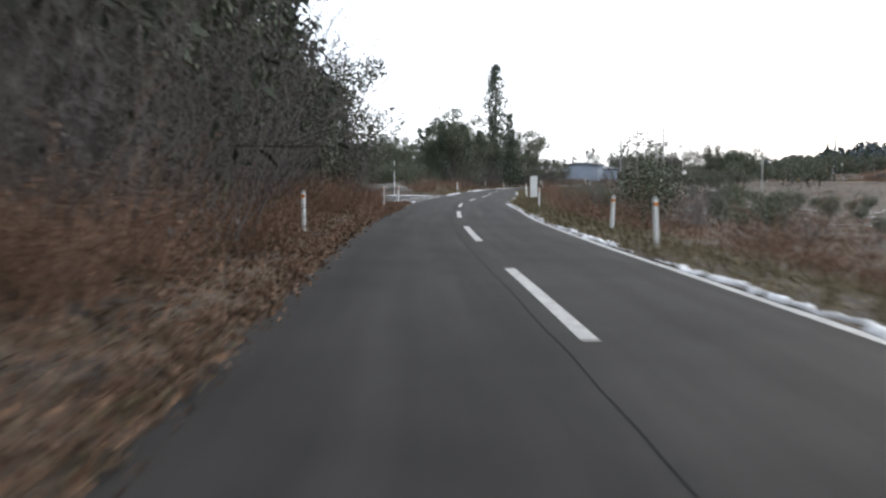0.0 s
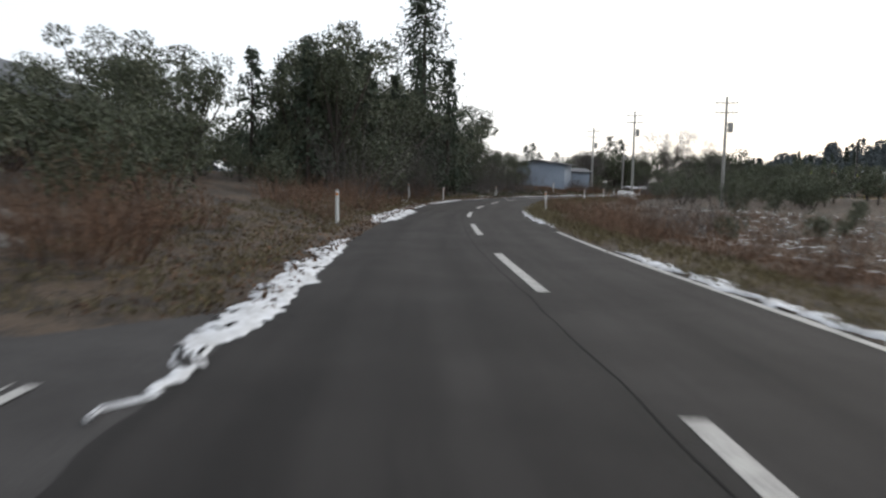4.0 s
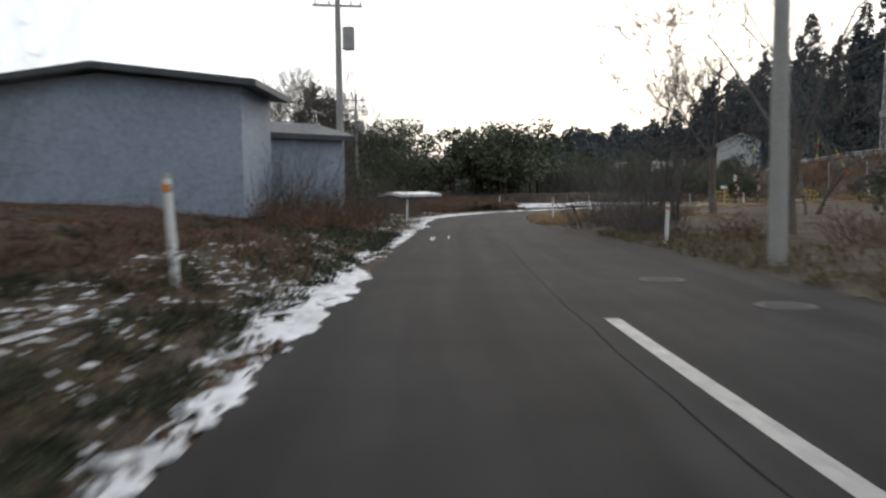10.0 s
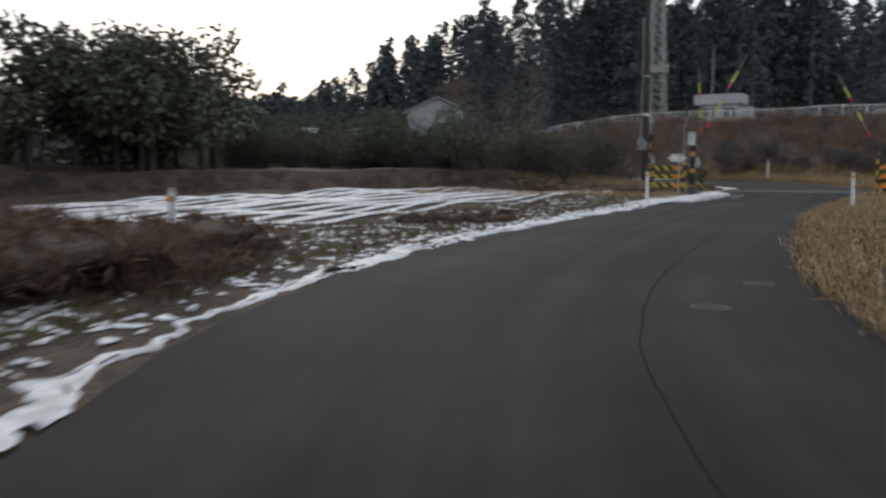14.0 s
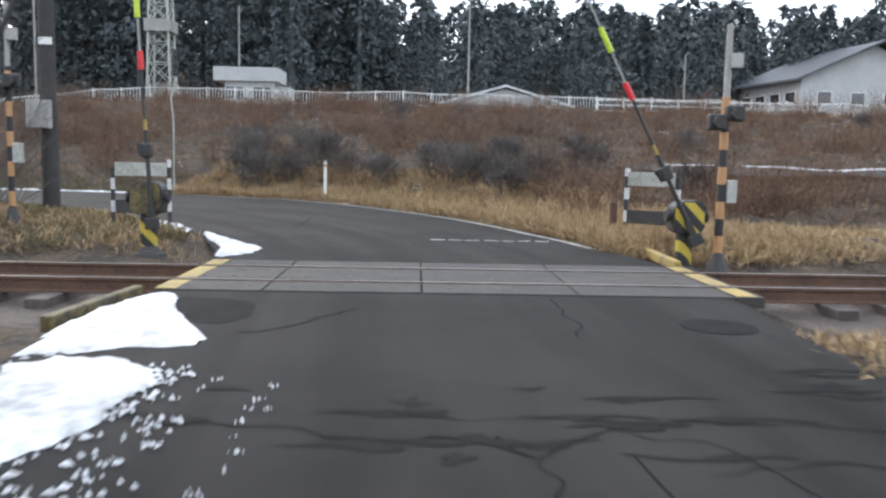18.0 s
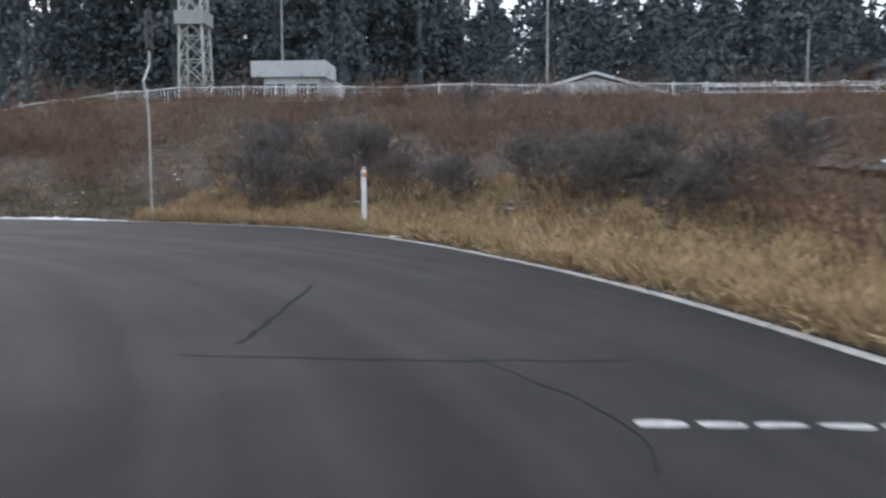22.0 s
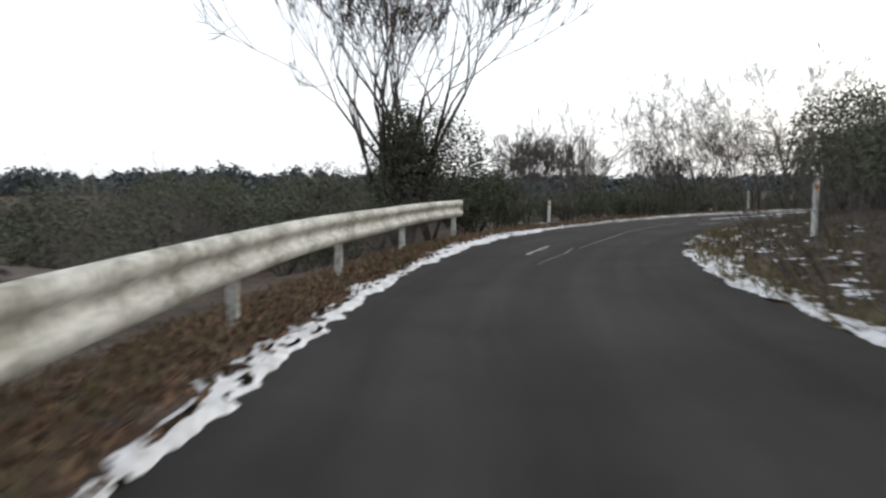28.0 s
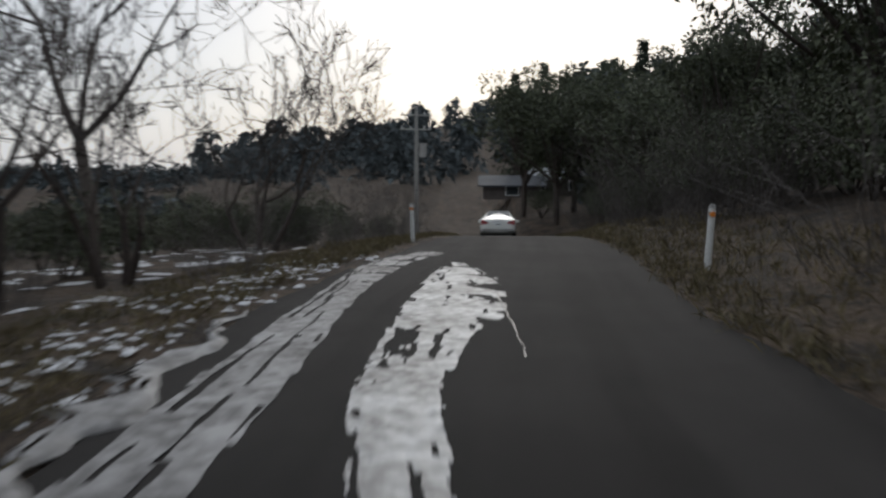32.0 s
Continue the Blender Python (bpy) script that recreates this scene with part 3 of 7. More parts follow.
def stand(name, trunk, crown, label, category, group, trunk_label="", crown_label=""):
    """A plant at the origin: an Empty with a trunk and a crown. Copies are set out from it."""
    ob = thing(name, label, category, group)
    for nm, me in (("trunk", trunk), ("crown", crown)):
        if me is not None:
            new(nm, me).parent = ob
    return ob


def conifer_crown(seed, h, r, start, n, per, leaf, shape=1.0):
    rng = np.random.default_rng(seed)
    cs, ds = [], []
    for k in range(n):
        t = (k + rng.uniform()) / n
        z = h * (start + (1 - start) * t)
        reach = r * (1 - t) ** shape * rng.uniform(0.55, 1.15) + 0.15
        a = rng.uniform(0, 2 * math.pi)
        out = np.array([math.cos(a), math.sin(a), 0])
        for j in range(per):
            f = rng.uniform(0.15, 1.0)
            c = np.array([0, 0, z - 0.28 * reach * f]) + out * reach * f + rng.normal(0, 0.10 * reach + 0.08, 3)
            cs.append(c)
            ds.append(out * rng.uniform(0.3, 1.0) + rng.normal(0, 0.55, 3) + np.array([0, 0, -0.25]))
    return blades(rng, np.array(cs), np.array(ds), leaf, leaf * 0.45, 0.2)


def conifer(seed, h, r, start, n, per, leaf, label, group, shape=1.0):
    rng = np.random.default_rng(seed + 99)
    v, f = conifer_crown(seed, h, r, start, n, per, leaf, shape)
    segs = [((0, 0, -0.4), (0, 0, h * 0.35), 0.018 * h, 0.013 * h), ((0, 0, h * 0.35), (0.05, 0, h * 0.7), 0.013 * h, 0.007 * h), ((0.05, 0, h * 0.7), (0, 0, h * 0.98), 0.007 * h, 0.01)]
    for k in range(26):
        z, a = h * rng.uniform(0.12, 0.9), rng.uniform(0, 6.28)
        ln = r * (1.05 - z / h) * rng.uniform(0.5, 1.0) + 0.2
        segs.append(((0, 0, z), (math.cos(a) * ln, math.sin(a) * ln, z - 0.15 * ln), 0.035, 0.01))
    return stand("conifer_tree", limb_mesh("trunk", segs, M_BARK, 6), mesh_of("crown", v, f, M_NEEDLE), label, "tree", group)


def bare_tree(seed, h, depth, material, label, group, spread=0.55, stems=1, up=0.2, least=0.009):
    rng = np.random.default_rng(seed)
    segs = []
    for k in range(stems):
        d = np.array([rng.normal(0, 0.22), rng.normal(0, 0.22), 1.0]) if stems > 1 else np.array([0.05, 0.03, 1.0])
        grow(rng, np.array([rng.normal(0, 0.15 * (stems > 1)), rng.normal(0, 0.15 * (stems > 1)), -0.3]), d / np.linalg.norm(d), h * 0.30, 0.02 * h / math.sqrt(stems), depth, segs, spread, up)
    thick = [s for s in segs if s[2] > 0.012 * h / math.sqrt(stems)]
    thin = [s[:2] + (max(s[2], least), max(s[3], least * 0.7)) for s in segs if s[2] <= 0.012 * h / math.sqrt(stems)]
    return stand("bare_tree", limb_mesh("trunk", thick, material, 6), limb_mesh("crown", thin, M_TWIG, 3), label, "tree", group)


def leafy_bush(seed, h, r, n, leaf, material, label, group, name="evergreen_bush"):
    rng = np.random.default_rng(seed)
    lumps = [(rng.normal(0, 0.45, 3) * np.array([r, r, h * 0.3]) + np.array([0, 0, h * 0.5]), rng.uniform(0.3, 0.6)) for k in range(9)]
    cs, ds = [], []
    for k in range(n):
        c, s = lumps[rng.integers(9)]
        q = rng.normal(size=3)
        q /= np.linalg.norm(q)
        p = c + q * s * np.array([r, r, h * 0.62]) * rng.uniform(0.55, 1.0)
        if p[2] > 0.03 * h:
            cs.append(p)
            ds.append(q + rng.normal(0, 0.7, 3))
    v, f = blades(rng, np.array(cs), np.array(ds), leaf, leaf * 0.55, 0.15)
    segs = []
    for k in range(6):
        c, s = lumps[k]
        segs.append(((0, 0, -0.2), tuple(c), 0.03 * h / 2, 0.012))
    return stand(name, limb_mesh("trunk", segs, M_BARK, 5), mesh_of("crown", v, f, material), label, "bush", group)


def stem_bush(seed, h, r, n, material, label, group, name="withered_bush"):
    """A thicket of withered stems."""
    rng = np.random.default_rng(seed)
    segs = []
    for k in range(n):
        a, q = rng.uniform(0, 6.28), r * math.sqrt(rng.uniform())
        p = np.array([math.cos(a) * q, math.sin(a) * q, -0.05])
        d = np.array([math.cos(a) * 0.35, math.sin(a) * 0.35, 1.0]) + rng.normal(0, 0.28, 3)
        ln = h * rng.uniform(0.5, 1.1)
        m = p + d * ln * 0.55
        e = m + (d + rng.normal(0, 0.35, 3) + np.array([0, 0, -0.25])) * ln * 0.45
        segs += [(p, m, 0.010, 0.007), (m, e, 0.007, 0.003)]
        for j in range(2):
            b = m + (e - m) * rng.uniform(0, 0.8)
            segs.append((b, b + (d + rng.normal(0, 0.7, 3)) * ln * 0.22, 0.005, 0.002))
    v, f = blades(rng, np.array([s[1] for s in segs]), rng.normal(size=(len(segs), 3)), 0.07, 0.03, 0.3)
    ob = thing(name, label, "bush", group)
    new("stalk", limb_mesh("stalk", segs, material, 3)).parent = ob
    new("foliage", mesh_of("foliage", v, f, material)).parent = ob
    return ob


spots = np.random.default_rng(11)


def scatter(kinds, places, size=(0.8, 1.2), sink=0.0):
    """Set copies of some plants out over places on the map, each turned and sized by chance, clear of the road."""
    spots = np.random.default_rng(int(sum(abs(p[0]) + 3 * abs(p[1]) for p in places)) if len(places) else 0)
    for x, y in places:
        ob = kinds[spots.integers(len(kinds))]
        k = spots.uniform(*size)
        s, o = station([x], [y])
        need = REACH.get(ob.name.split(".")[0], 1.0) * k
        if -left_of(s[0]) - need < o[0] < right_of(s[0]) + need:
            continue
        m = Matrix.Translation((x, y, ground_z(x, y) - sink)) @ Matrix.Rotation(spots.uniform(0, 6.28), 4, "Z")
        c = copy_thing(ob, m)
        c.scale = (k * spots.uniform(0.9, 1.1),) * 2 + (k,)


def band(s0, s1, o0, o1, n):
    """n places in a strip along the road."""
    spots = np.random.default_rng(int(1000 * abs(s0) + 10 * abs(o0) + n))
    return [at(spots.uniform(s0, s1), spots.uniform(o0, o1)) for k in range(n)]


def field(u0, u1, v0, v1, n):
    spots = np.random.default_rng(int(1000 * abs(u0) + 10 * abs(v0) + n))
    return [xing(spots.uniform(u0, u1), spots.uniform(v0, v1)) for k in range(n)]


def joined(ob, places, size, name, label, category):
    """One mesh of many copies of a plant that are too far off to tell apart."""
    rng = np.random.default_rng(len(places))
    vs, fs, ms, n = [], [], [], 0
    mats = [c.data.materials[0] for c in ob.children]
    got = []
    for c in ob.children:
        v = np.empty(len(c.data.vertices) * 3)
        c.data.vertices.foreach_get("co", v)
        f = np.empty(len(c.data.loops), dtype=np.int32)
        c.data.loops.foreach_get("vertex_index", f)
        got.append((v.reshape(-1, 3), f.reshape(-1, 4)))
    for x, y in places:
        k, a = rng.uniform(*size), rng.uniform(0, 6.28)
        turn = np.array([[math.cos(a), -math.sin(a), 0], [math.sin(a), math.cos(a), 0], [0, 0, 1]]) * k
        for j, (v, f) in enumerate(got):
            vs.append(v @ turn.T + np.array([x, y, ground_z(x, y) - 0.03]))
            fs.append(f + n)
            ms.append(np.full(len(f), j, dtype=np.int32))
            n += len(v)
    me = mesh_of(name, np.concatenate(vs), np.concatenate(fs), mats[0])
    for m in mats[1:]:
        me.materials.append(m)
    me.polygons.foreach_set("material_index", np.concatenate(ms))
    return tagged(new(name, me), label, category, kind="stuff")


def plot(x0, x1, y0, y1, n):
    """n places in an upright rectangle of the map."""
    spots = np.random.default_rng(int(1000 * abs(x0) + abs(y0) + n))
    return [(spots.uniform(x0, x1), spots.uniform(y0, y1)) for k in range(n)]


def clear(places, gap=0.6, lo=-1e9):
    """Only the places that stand off the road, its side road and the tracks."""
    out = []
    for p in places:
        s, o = station([p[0]], [p[1]])
        if -left_of(s[0]) - gap < o[0] < right_of(s[0]) + gap:
            continue
        u, v = np.dot(p - CROSS, U), np.dot(p - CROSS, V)
        if -2.8 < u < 3.2 and abs(v) < 60:
            continue
        if -45 < p[0] < 9 and 21 < p[1] < 46 and o[0] < 0:
            continue
        if 16.6 < u < 21.2 and v > 6.5:
            continue
        out.append(p)
    return out


REACH = {"conifer_tree": 2.6, "bare_tree": 3.0, "broadleaf_tree": 3.6, "evergreen_bush": 2.0, "withered_bush": 1.25, "bare_shrub": 1.25}
conifers = [
    conifer(1, 15, 2.9, 0.10, 150, 9, 0.55, "tall dark cedar with drooping boughs beside the road", "roadside cedars"),
    conifer(2, 18, 3.2, 0.16, 165, 9, 0.6, "tall dark cedar with drooping boughs beside the road", "roadside cedars"),
    conifer(3, 12, 2.6, 0.05, 140, 9, 0.5, "tall dark cedar with drooping boughs beside the road", "roadside cedars", 0.8),
]
pines = [
    conifer(4, 11, 2.4, 0.45, 60, 10, 0.45, "slim pine with a bare lower trunk", "pine grove", 0.45),
    conifer(5, 13, 2.6, 0.5, 64, 10, 0.45, "slim pine with a bare lower trunk", "pine grove", 0.45),
]
bares = [
    bare_tree(21, 9, 7, M_PALEBARK, "leafless winter tree with grey branches", "bare trees", 0.5),
    bare_tree(22, 7, 6, M_PALEBARK, "leafless winter tree with grey branches", "bare trees", 0.6, 3),
    bare_tree(23, 6, 6, M_BARK, "leafless winter tree with dark branches", "bare trees", 0.6, 4, 0.3),
]
evergreens = [
    leafy_bush(31, 2.4, 1.4, 2300, 0.125, M_LEAF, "dark evergreen bush with small leaves", "evergreen bushes"),
    leafy_bush(32, 3.4, 1.8, 3600, 0.135, M_LEAF, "dark evergreen bush with small leaves", "evergreen bushes"),
]


def broadleaf(seed, h, r, n, leaf, group="broad evergreen trees"):
    rng = np.random.default_rng(seed)
    lumps = [(np.array([rng.normal(0, 0.42) * r, rng.normal(0, 0.42) * r, h * rng.uniform(0.28, 0.88)]), rng.uniform(0.22, 0.42)) for k in range(26)]
    cs, ds = [], []
    for k in range(n):
        c, sz = lumps[rng.integers(26)]
        q = rng.normal(size=3)
        q /= np.linalg.norm(q)
        cs.append(c + q * sz * np.array([r, r, r * 0.8]) * rng.uniform(0.5, 1.0))
        ds.append(q + rng.normal(0, 0.8, 3))
    v, f = blades(rng, np.array(cs), np.array(ds), leaf, leaf * 0.55, 0.15)
    segs = [((0, 0, -0.4), (0.1, 0, h * 0.3), 0.022 * h, 0.017 * h)]
    for c, sz in lumps[:14]:
        m_ = np.array([0.1, 0, h * 0.3]) * 0.4 + c * 0.6 * np.array([1, 1, 0.9])
        segs += [((0.1, 0, h * rng.uniform(0.18, 0.3)), m_, 0.010 * h, 0.006 * h), (m_, c, 0.006 * h, 0.02)]
    return stand("broadleaf_tree", limb_mesh("trunk", segs, M_BARK, 6), mesh_of("crown", v, f, M_LEAF), "broad evergreen tree with a dense dull green crown", "tree", group)


broads = [broadleaf(51, 8, 3.0, 4800, 0.22), broadleaf(52, 10, 3.6, 5600, 0.24)]
far_broads = [broadleaf(53, 8, 3.2, 1500, 0.45, "distant broad trees"), broadleaf(54, 10, 3.8, 1700, 0.48, "distant broad trees")]
thickets = [
    stem_bush(41, 1.5, 0.8, 60, M_BROWN, "thicket of withered brown stems", "withered thickets"),
    stem_bush(42, 1.1, 0.9, 70, M_BROWN, "thicket of withered brown stems", "withered thickets"),
]
saplings = [
    stem_bush(43, 2.6, 0.9, 46, M_TWIG, "thicket of bare grey twigs", "bare thickets", "bare_shrub"),
    stem_bush(44, 3.4, 1.1, 52, M_TWIG, "thicket of bare grey twigs", "bare thickets", "bare_shrub"),
]


def first(ob, s, o):
    p = at(s, o)
    ob.matrix_world = Matrix.Translation((p[0], p[1], ground_z(*p)))


for ob, s, o in ((conifers[0], 3, -6.5), (conifers[1], 9, -8), (conifers[2], 14, -5.5), (pines[0], 196, -32), (pines[1], 199, -36), (bares[0], 318, -7.5), (bares[1], 305, -7.0), (bares[2], 176, -6.5), (evergreens[0], 30, 8), (evergreens[1], 22, -6), (thickets[0], 6, -3.2), (thickets[1], 8, -3.4), (broads[0], 100, -8), (broads[1], 106, -9), (far_broads[0], 150, -26), (far_broads[1], 144, -24), (saplings[0], 12, -4.4), (saplings[1], 18, -4.8)):
    first(ob, s, o)

# woods on the bank at the start
scatter(conifers, clear(band(-18, 38, -9, -5.2, 18)), (0.8, 1.1))
scatter(broads, clear(band(-10, 37, -8, -5.4, 10)), (0.8, 1.1))
scatter(conifers, clear(band(-18, 36, -22, -9, 34)), (0.9, 1.2))
scatter(saplings, clear(band(-10, 38, -5.6, -3.6, 40)), (0.8, 1.4))
scatter(bares[1:], clear(band(-8, 36, -7, -4.6, 9)), (0.7, 1.0))
scatter(thickets, clear(band(-6, 39, -4.6, -2.4, 80), 0.5), (0.4, 0.8))
scatter(evergreens, clear(band(-10, 36, -9, -5, 14)), (0.8, 1.3))
scatter(broads, [at(s, o) for s, o in ((40.6, -5.6), (42.2, -6.4), (38.8, -5.2), (41.5, -8.0), (40.0, -7.4), (43.2, -8.2))], (0.74, 0.84))
scatter(evergreens, [at(s, o) for s, o in ((32, -4.6), (35, -4.9), (37, -5.4))], (0.7, 0.9))
# right of the first stretch: low shrubs below the road
scatter(evergreens, band(44, 62, 6.5, 10, 10), (0.3, 0.5))
scatter(evergreens[1:], [(22.0, 22.2)], (1.1, 1.15))
scatter(saplings, band(0, 100, 7, 15, 40), (0.4, 0.8))
scatter(thickets, band(5, 110, 5.2, 9, 45), (0.5, 0.9))
joined(evergreens[0], band(20, 120, 12, 30, 60), (0.4, 0.7), "evergreen_scrub", "low dark scrub over the lower field", "scrub")
scatter(bares, band(30, 130, 20, 60, 7), (0.3, 0.5))
# hedge and trees past the side road
scatter(broads, [at(s, o) for s, o in ((79, -8.5), (82, -10), (85, -8.5), (88, -11), (91, -13), (86, -14))], (0.48, 0.6))
tall = conifer(7, 18.0, 3.9, 0.05, 300, 20, 0.36, "tall pointed conifer standing over the hedge past the side road", "roadside cedars", 0.58)
tall.matrix_world = Matrix.Translation((-10.0, 98.0, ground_z(-10.0, 98.0)))
scatter(conifers, [at(s, o) for s, o in ((104, -4.6), (108, -4.9), (111, -4.5), (100, -6.5))], (0.36, 0.46))
scatter(evergreens, band(68, 92, -12, -5, 26), (0.6, 0.9))
scatter(thickets, band(66, 110, -5, -2.4, 30), (0.5, 0.9))
# woods on the bank further on
scatter(broads, band(93, 113, -9, -5.2, 15), (0.6, 0.8))
scatter(conifers[2:], band(94, 112, -11, -5, 9), (0.5, 0.62))
scatter(far_broads, band(98, 114, -18, -9, 12), (0.35, 0.5))
scatter(broads, [at(s, o) for s, o in ((128, -6.4), (130, -9), (132, -6.8), (134, -10), (136, -7), (133, -12.5))], (0.62, 0.72))
scatter(broads, [at(s, o) for s, o in ((138, -6.2), (140, -8.4), (142, -6.0), (144, -7.6), (147, -6.4), (139, -10))], (0.42, 0.52))
scatter(broads, [(-14.5, 127.5), (-17, 131), (-12.8, 131.5)], (0.9, 1.0))
scatter(conifers[2:], band(128, 140, -12, -6.5, 6), (0.4, 0.5))
scatter(far_broads, band(118, 146, -24, -15, 12), (0.5, 0.75))
scatter(broads, [at(150, -6.4)], (0.4, 0.45))
scatter(saplings, band(92, 113, -5.4, -3.4, 16), (0.7, 1.1))
scatter(saplings, band(127, 150, -5.4, -3.4, 18), (0.6, 1.0))
scatter(evergreens, band(94, 112, -7, -4.2, 12), (0.7, 1.1))
scatter(evergreens, band(128, 150, -7, -4.2, 12), (0.6, 1.0))
# right, past the middle
scatter(thickets, band(110, 166, 6.2, 10, 20), (0.4, 0.8))
scatter(evergreens, band(128, 166, 10, 26, 26), (0.7, 1.2))
scatter(far_broads, band(136, 168, 18, 40, 10), (0.4, 0.6))
scatter(bares, [at(s, o) for s, o in ((163, 12), (165, 9.5), (170, 7.5), (174, 10), (172, 13))], (0.7, 1.0))
scatter(saplings, band(164, 172, 4.7, 6.4, 14), (0.5, 0.9))
# left, before the field
scatter(evergreens, band(174, 180, -7.5, -3.6, 12), (0.5, 0.75))
scatter(saplings, band(174, 180, -7, -2.6, 14), (0.5, 0.8))
scatter(bares[2:], [at(175, -5.5), at(177.5, -6.5)], (0.8, 1.0))
scatter(thickets, band(150, 186, -5, -2.0, 30), (0.3, 0.6))
scatter(broads, plot(-9, 8, 184, 197, 20), (0.62, 0.82))
scatter(pines, plot(-30, -8, 200, 212, 8), (0.6, 0.75))
joined(evergreens[1], plot(-26, 6, 200, 214, 30), (0.9, 1.3), "evergreen_scrub", "dark evergreen scrub behind the field", "scrub")
scatter(far_broads, plot(9, 27, 200, 212, 22), (0.7, 0.95))
# along the railway, left of the crossing
scatter(evergreens, clear(field(4.6, 10, -26, -8, 34), 2.2), (0.65, 1.0))
joined(evergreens[1], clear(field(4.6, 11, -48, -22, 40), 2.2), (0.7, 0.95), "evergreen_scrub", "dark evergreen scrub along the railway", "scrub")
scatter(saplings, clear(field(4.4, 10, -44, -8, 26), 1.6), (0.7, 1.0))
# the brown slope beyond the crossing
scatter(thickets, clear(field(9, 17, -30, 30, 70), 2.6), (0.6, 1.1))
joined(thickets[0], clear(field(24, 47, -24, 46, 150), 2.6), (0.6, 1.1), "withered_scrub", "withered brown scrub over the slope beyond the crossing", "scrub")
joined(thickets[1], clear(field(17, 40, -38, 40, 90), 2.6), (0.6, 1.1), "withered_scrub", "withered brown scrub over the slope beyond the crossing", "scrub")
scatter(saplings, clear(field(9, 48, -40, 60, 36), 2.6), (0.3, 0.55))
# hedge of tall leaves on the bend, the great bare tree and its ivy, growth below the guardrail
scatter(evergreens, band(246, 262, -8, -4.6, 18), (0.7, 1.15))
scatter(evergreens[1:], [at(246.3, -4.2)], (0.85, 0.86))
hedge = leafy_bush(37, 3.4, 0.75, 5200, 0.16, M_LEAF, "tall leafy evergreen bush leaning over the guardrail", "evergreen bushes")
hp = at(251.6, -3.2)
hedge.matrix_world = Matrix.Translation((hp[0], hp[1], ground_z(*hp)))
for s_, o_ in ((253.2, -3.4), (250.2, -3.3), (255.2, -3.7)):
    hp = at(s_, o_)
    copy_thing(hedge, Matrix.Translation((hp[0], hp[1], ground_z(*hp) - 0.1)) @ Matrix.Rotation(s_, 4, "Z"))
scatter(thickets, band(240, 262, -4.6, -3.4, 14), (0.4, 0.7))
scatter(saplings, band(264, 292, -14, -5.0, 34), (0.5, 0.8))
scatter(evergreens, band(268, 292, -18, -7, 26), (0.35, 0.6))
scatter(saplings, [at(s, o) for s, o in ((283, -14), (286, -16), (280, -17), (289, -11), (277, -15), (291, -13))], (0.8, 1.0))
TREE = (13.7, 247.0)
ivy = leafy_bush(36, 5.4, 2.1, 19000, 0.12, M_IVY, "mass of ivy and scrub round the great bare tree", "", "ivy_mass")
ivy.matrix_world = Matrix.Translation((TREE[0] + 1.1, TREE[1] + 0.2, ground_z(*TREE)))
scatter(evergreens, [(13.4, 245.9), (17.0, 248.1), (15.6, 249.2)], (0.7, 0.9))
scatter(bares[1:], [(12.4, 236.5), (9.5, 240.0)], (0.4, 0.5))
# right: the clipped dark hedge inside the bend
scatter(evergreens, band(278, 292, 5.4, 9.5, 16), (0.5, 0.7))
scatter(evergreens[1:], [at(s, o) for s, o in ((295.5, 4.9), (297, 5.3), (298.5, 4.8), (300, 5.4), (301.5, 4.9), (303.5, 5.2), (297.8, 6.8), (300.6, 7.0), (305.5, 5.0), (308, 5.4))], (0.78, 0.92))
scatter(saplings, band(276, 300, 4.2, 8, 16), (0.4, 0.7))
# end of the way: bare trees and scrub left, dark woods right
scatter(bares[1:], [at(s, o) for s, o in ((338, -7), (345, -5.5), (331, -10))], (0.5, 0.7))
scatter(bares, [(47, 262), (50, 268), (44, 270)], (0.6, 0.8))
scatter(saplings, band(296, 345, -7, -3.4, 30), (0.3, 0.5))
scatter(evergreens, band(294, 312, -7, -4.6, 14), (0.40, 0.5))
joined(evergreens[0], band(294, 348, -22, -6.5, 90), (0.55, 0.8), "evergreen_scrub", "low dark scrub beside the last stretch", "scrub")
scatter(conifers[1:], band(322, 350, 9, 18, 10), (0.5, 0.6))
scatter(broads, [(50.5, 303), (53, 306), (52, 311), (55, 314), (57, 309), (54.5, 300), (58, 303), (49.5, 306), (51, 315)], (1.15, 1.3))
scatter(evergreens, plot(46, 58, 292, 314, 18), (0.8, 1.2))
scatter(broads, band(304, 320, 6.6, 13, 14), (0.58, 0.74))
scatter(broads, band(320, 350, 6.4, 12, 14), (0.68, 0.84))
scatter(far_broads, band(303, 350, 13, 34, 22), (0.5, 0.75))
scatter(evergreens, band(300, 345, 4.6, 8, 22), (0.6, 1.0))
scatter(saplings, band(298, 345, 3.6, 7, 24), (0.5, 0.9))
scatter(conifers, plot(60, 80, 324, 346, 16), (0.75, 0.95))

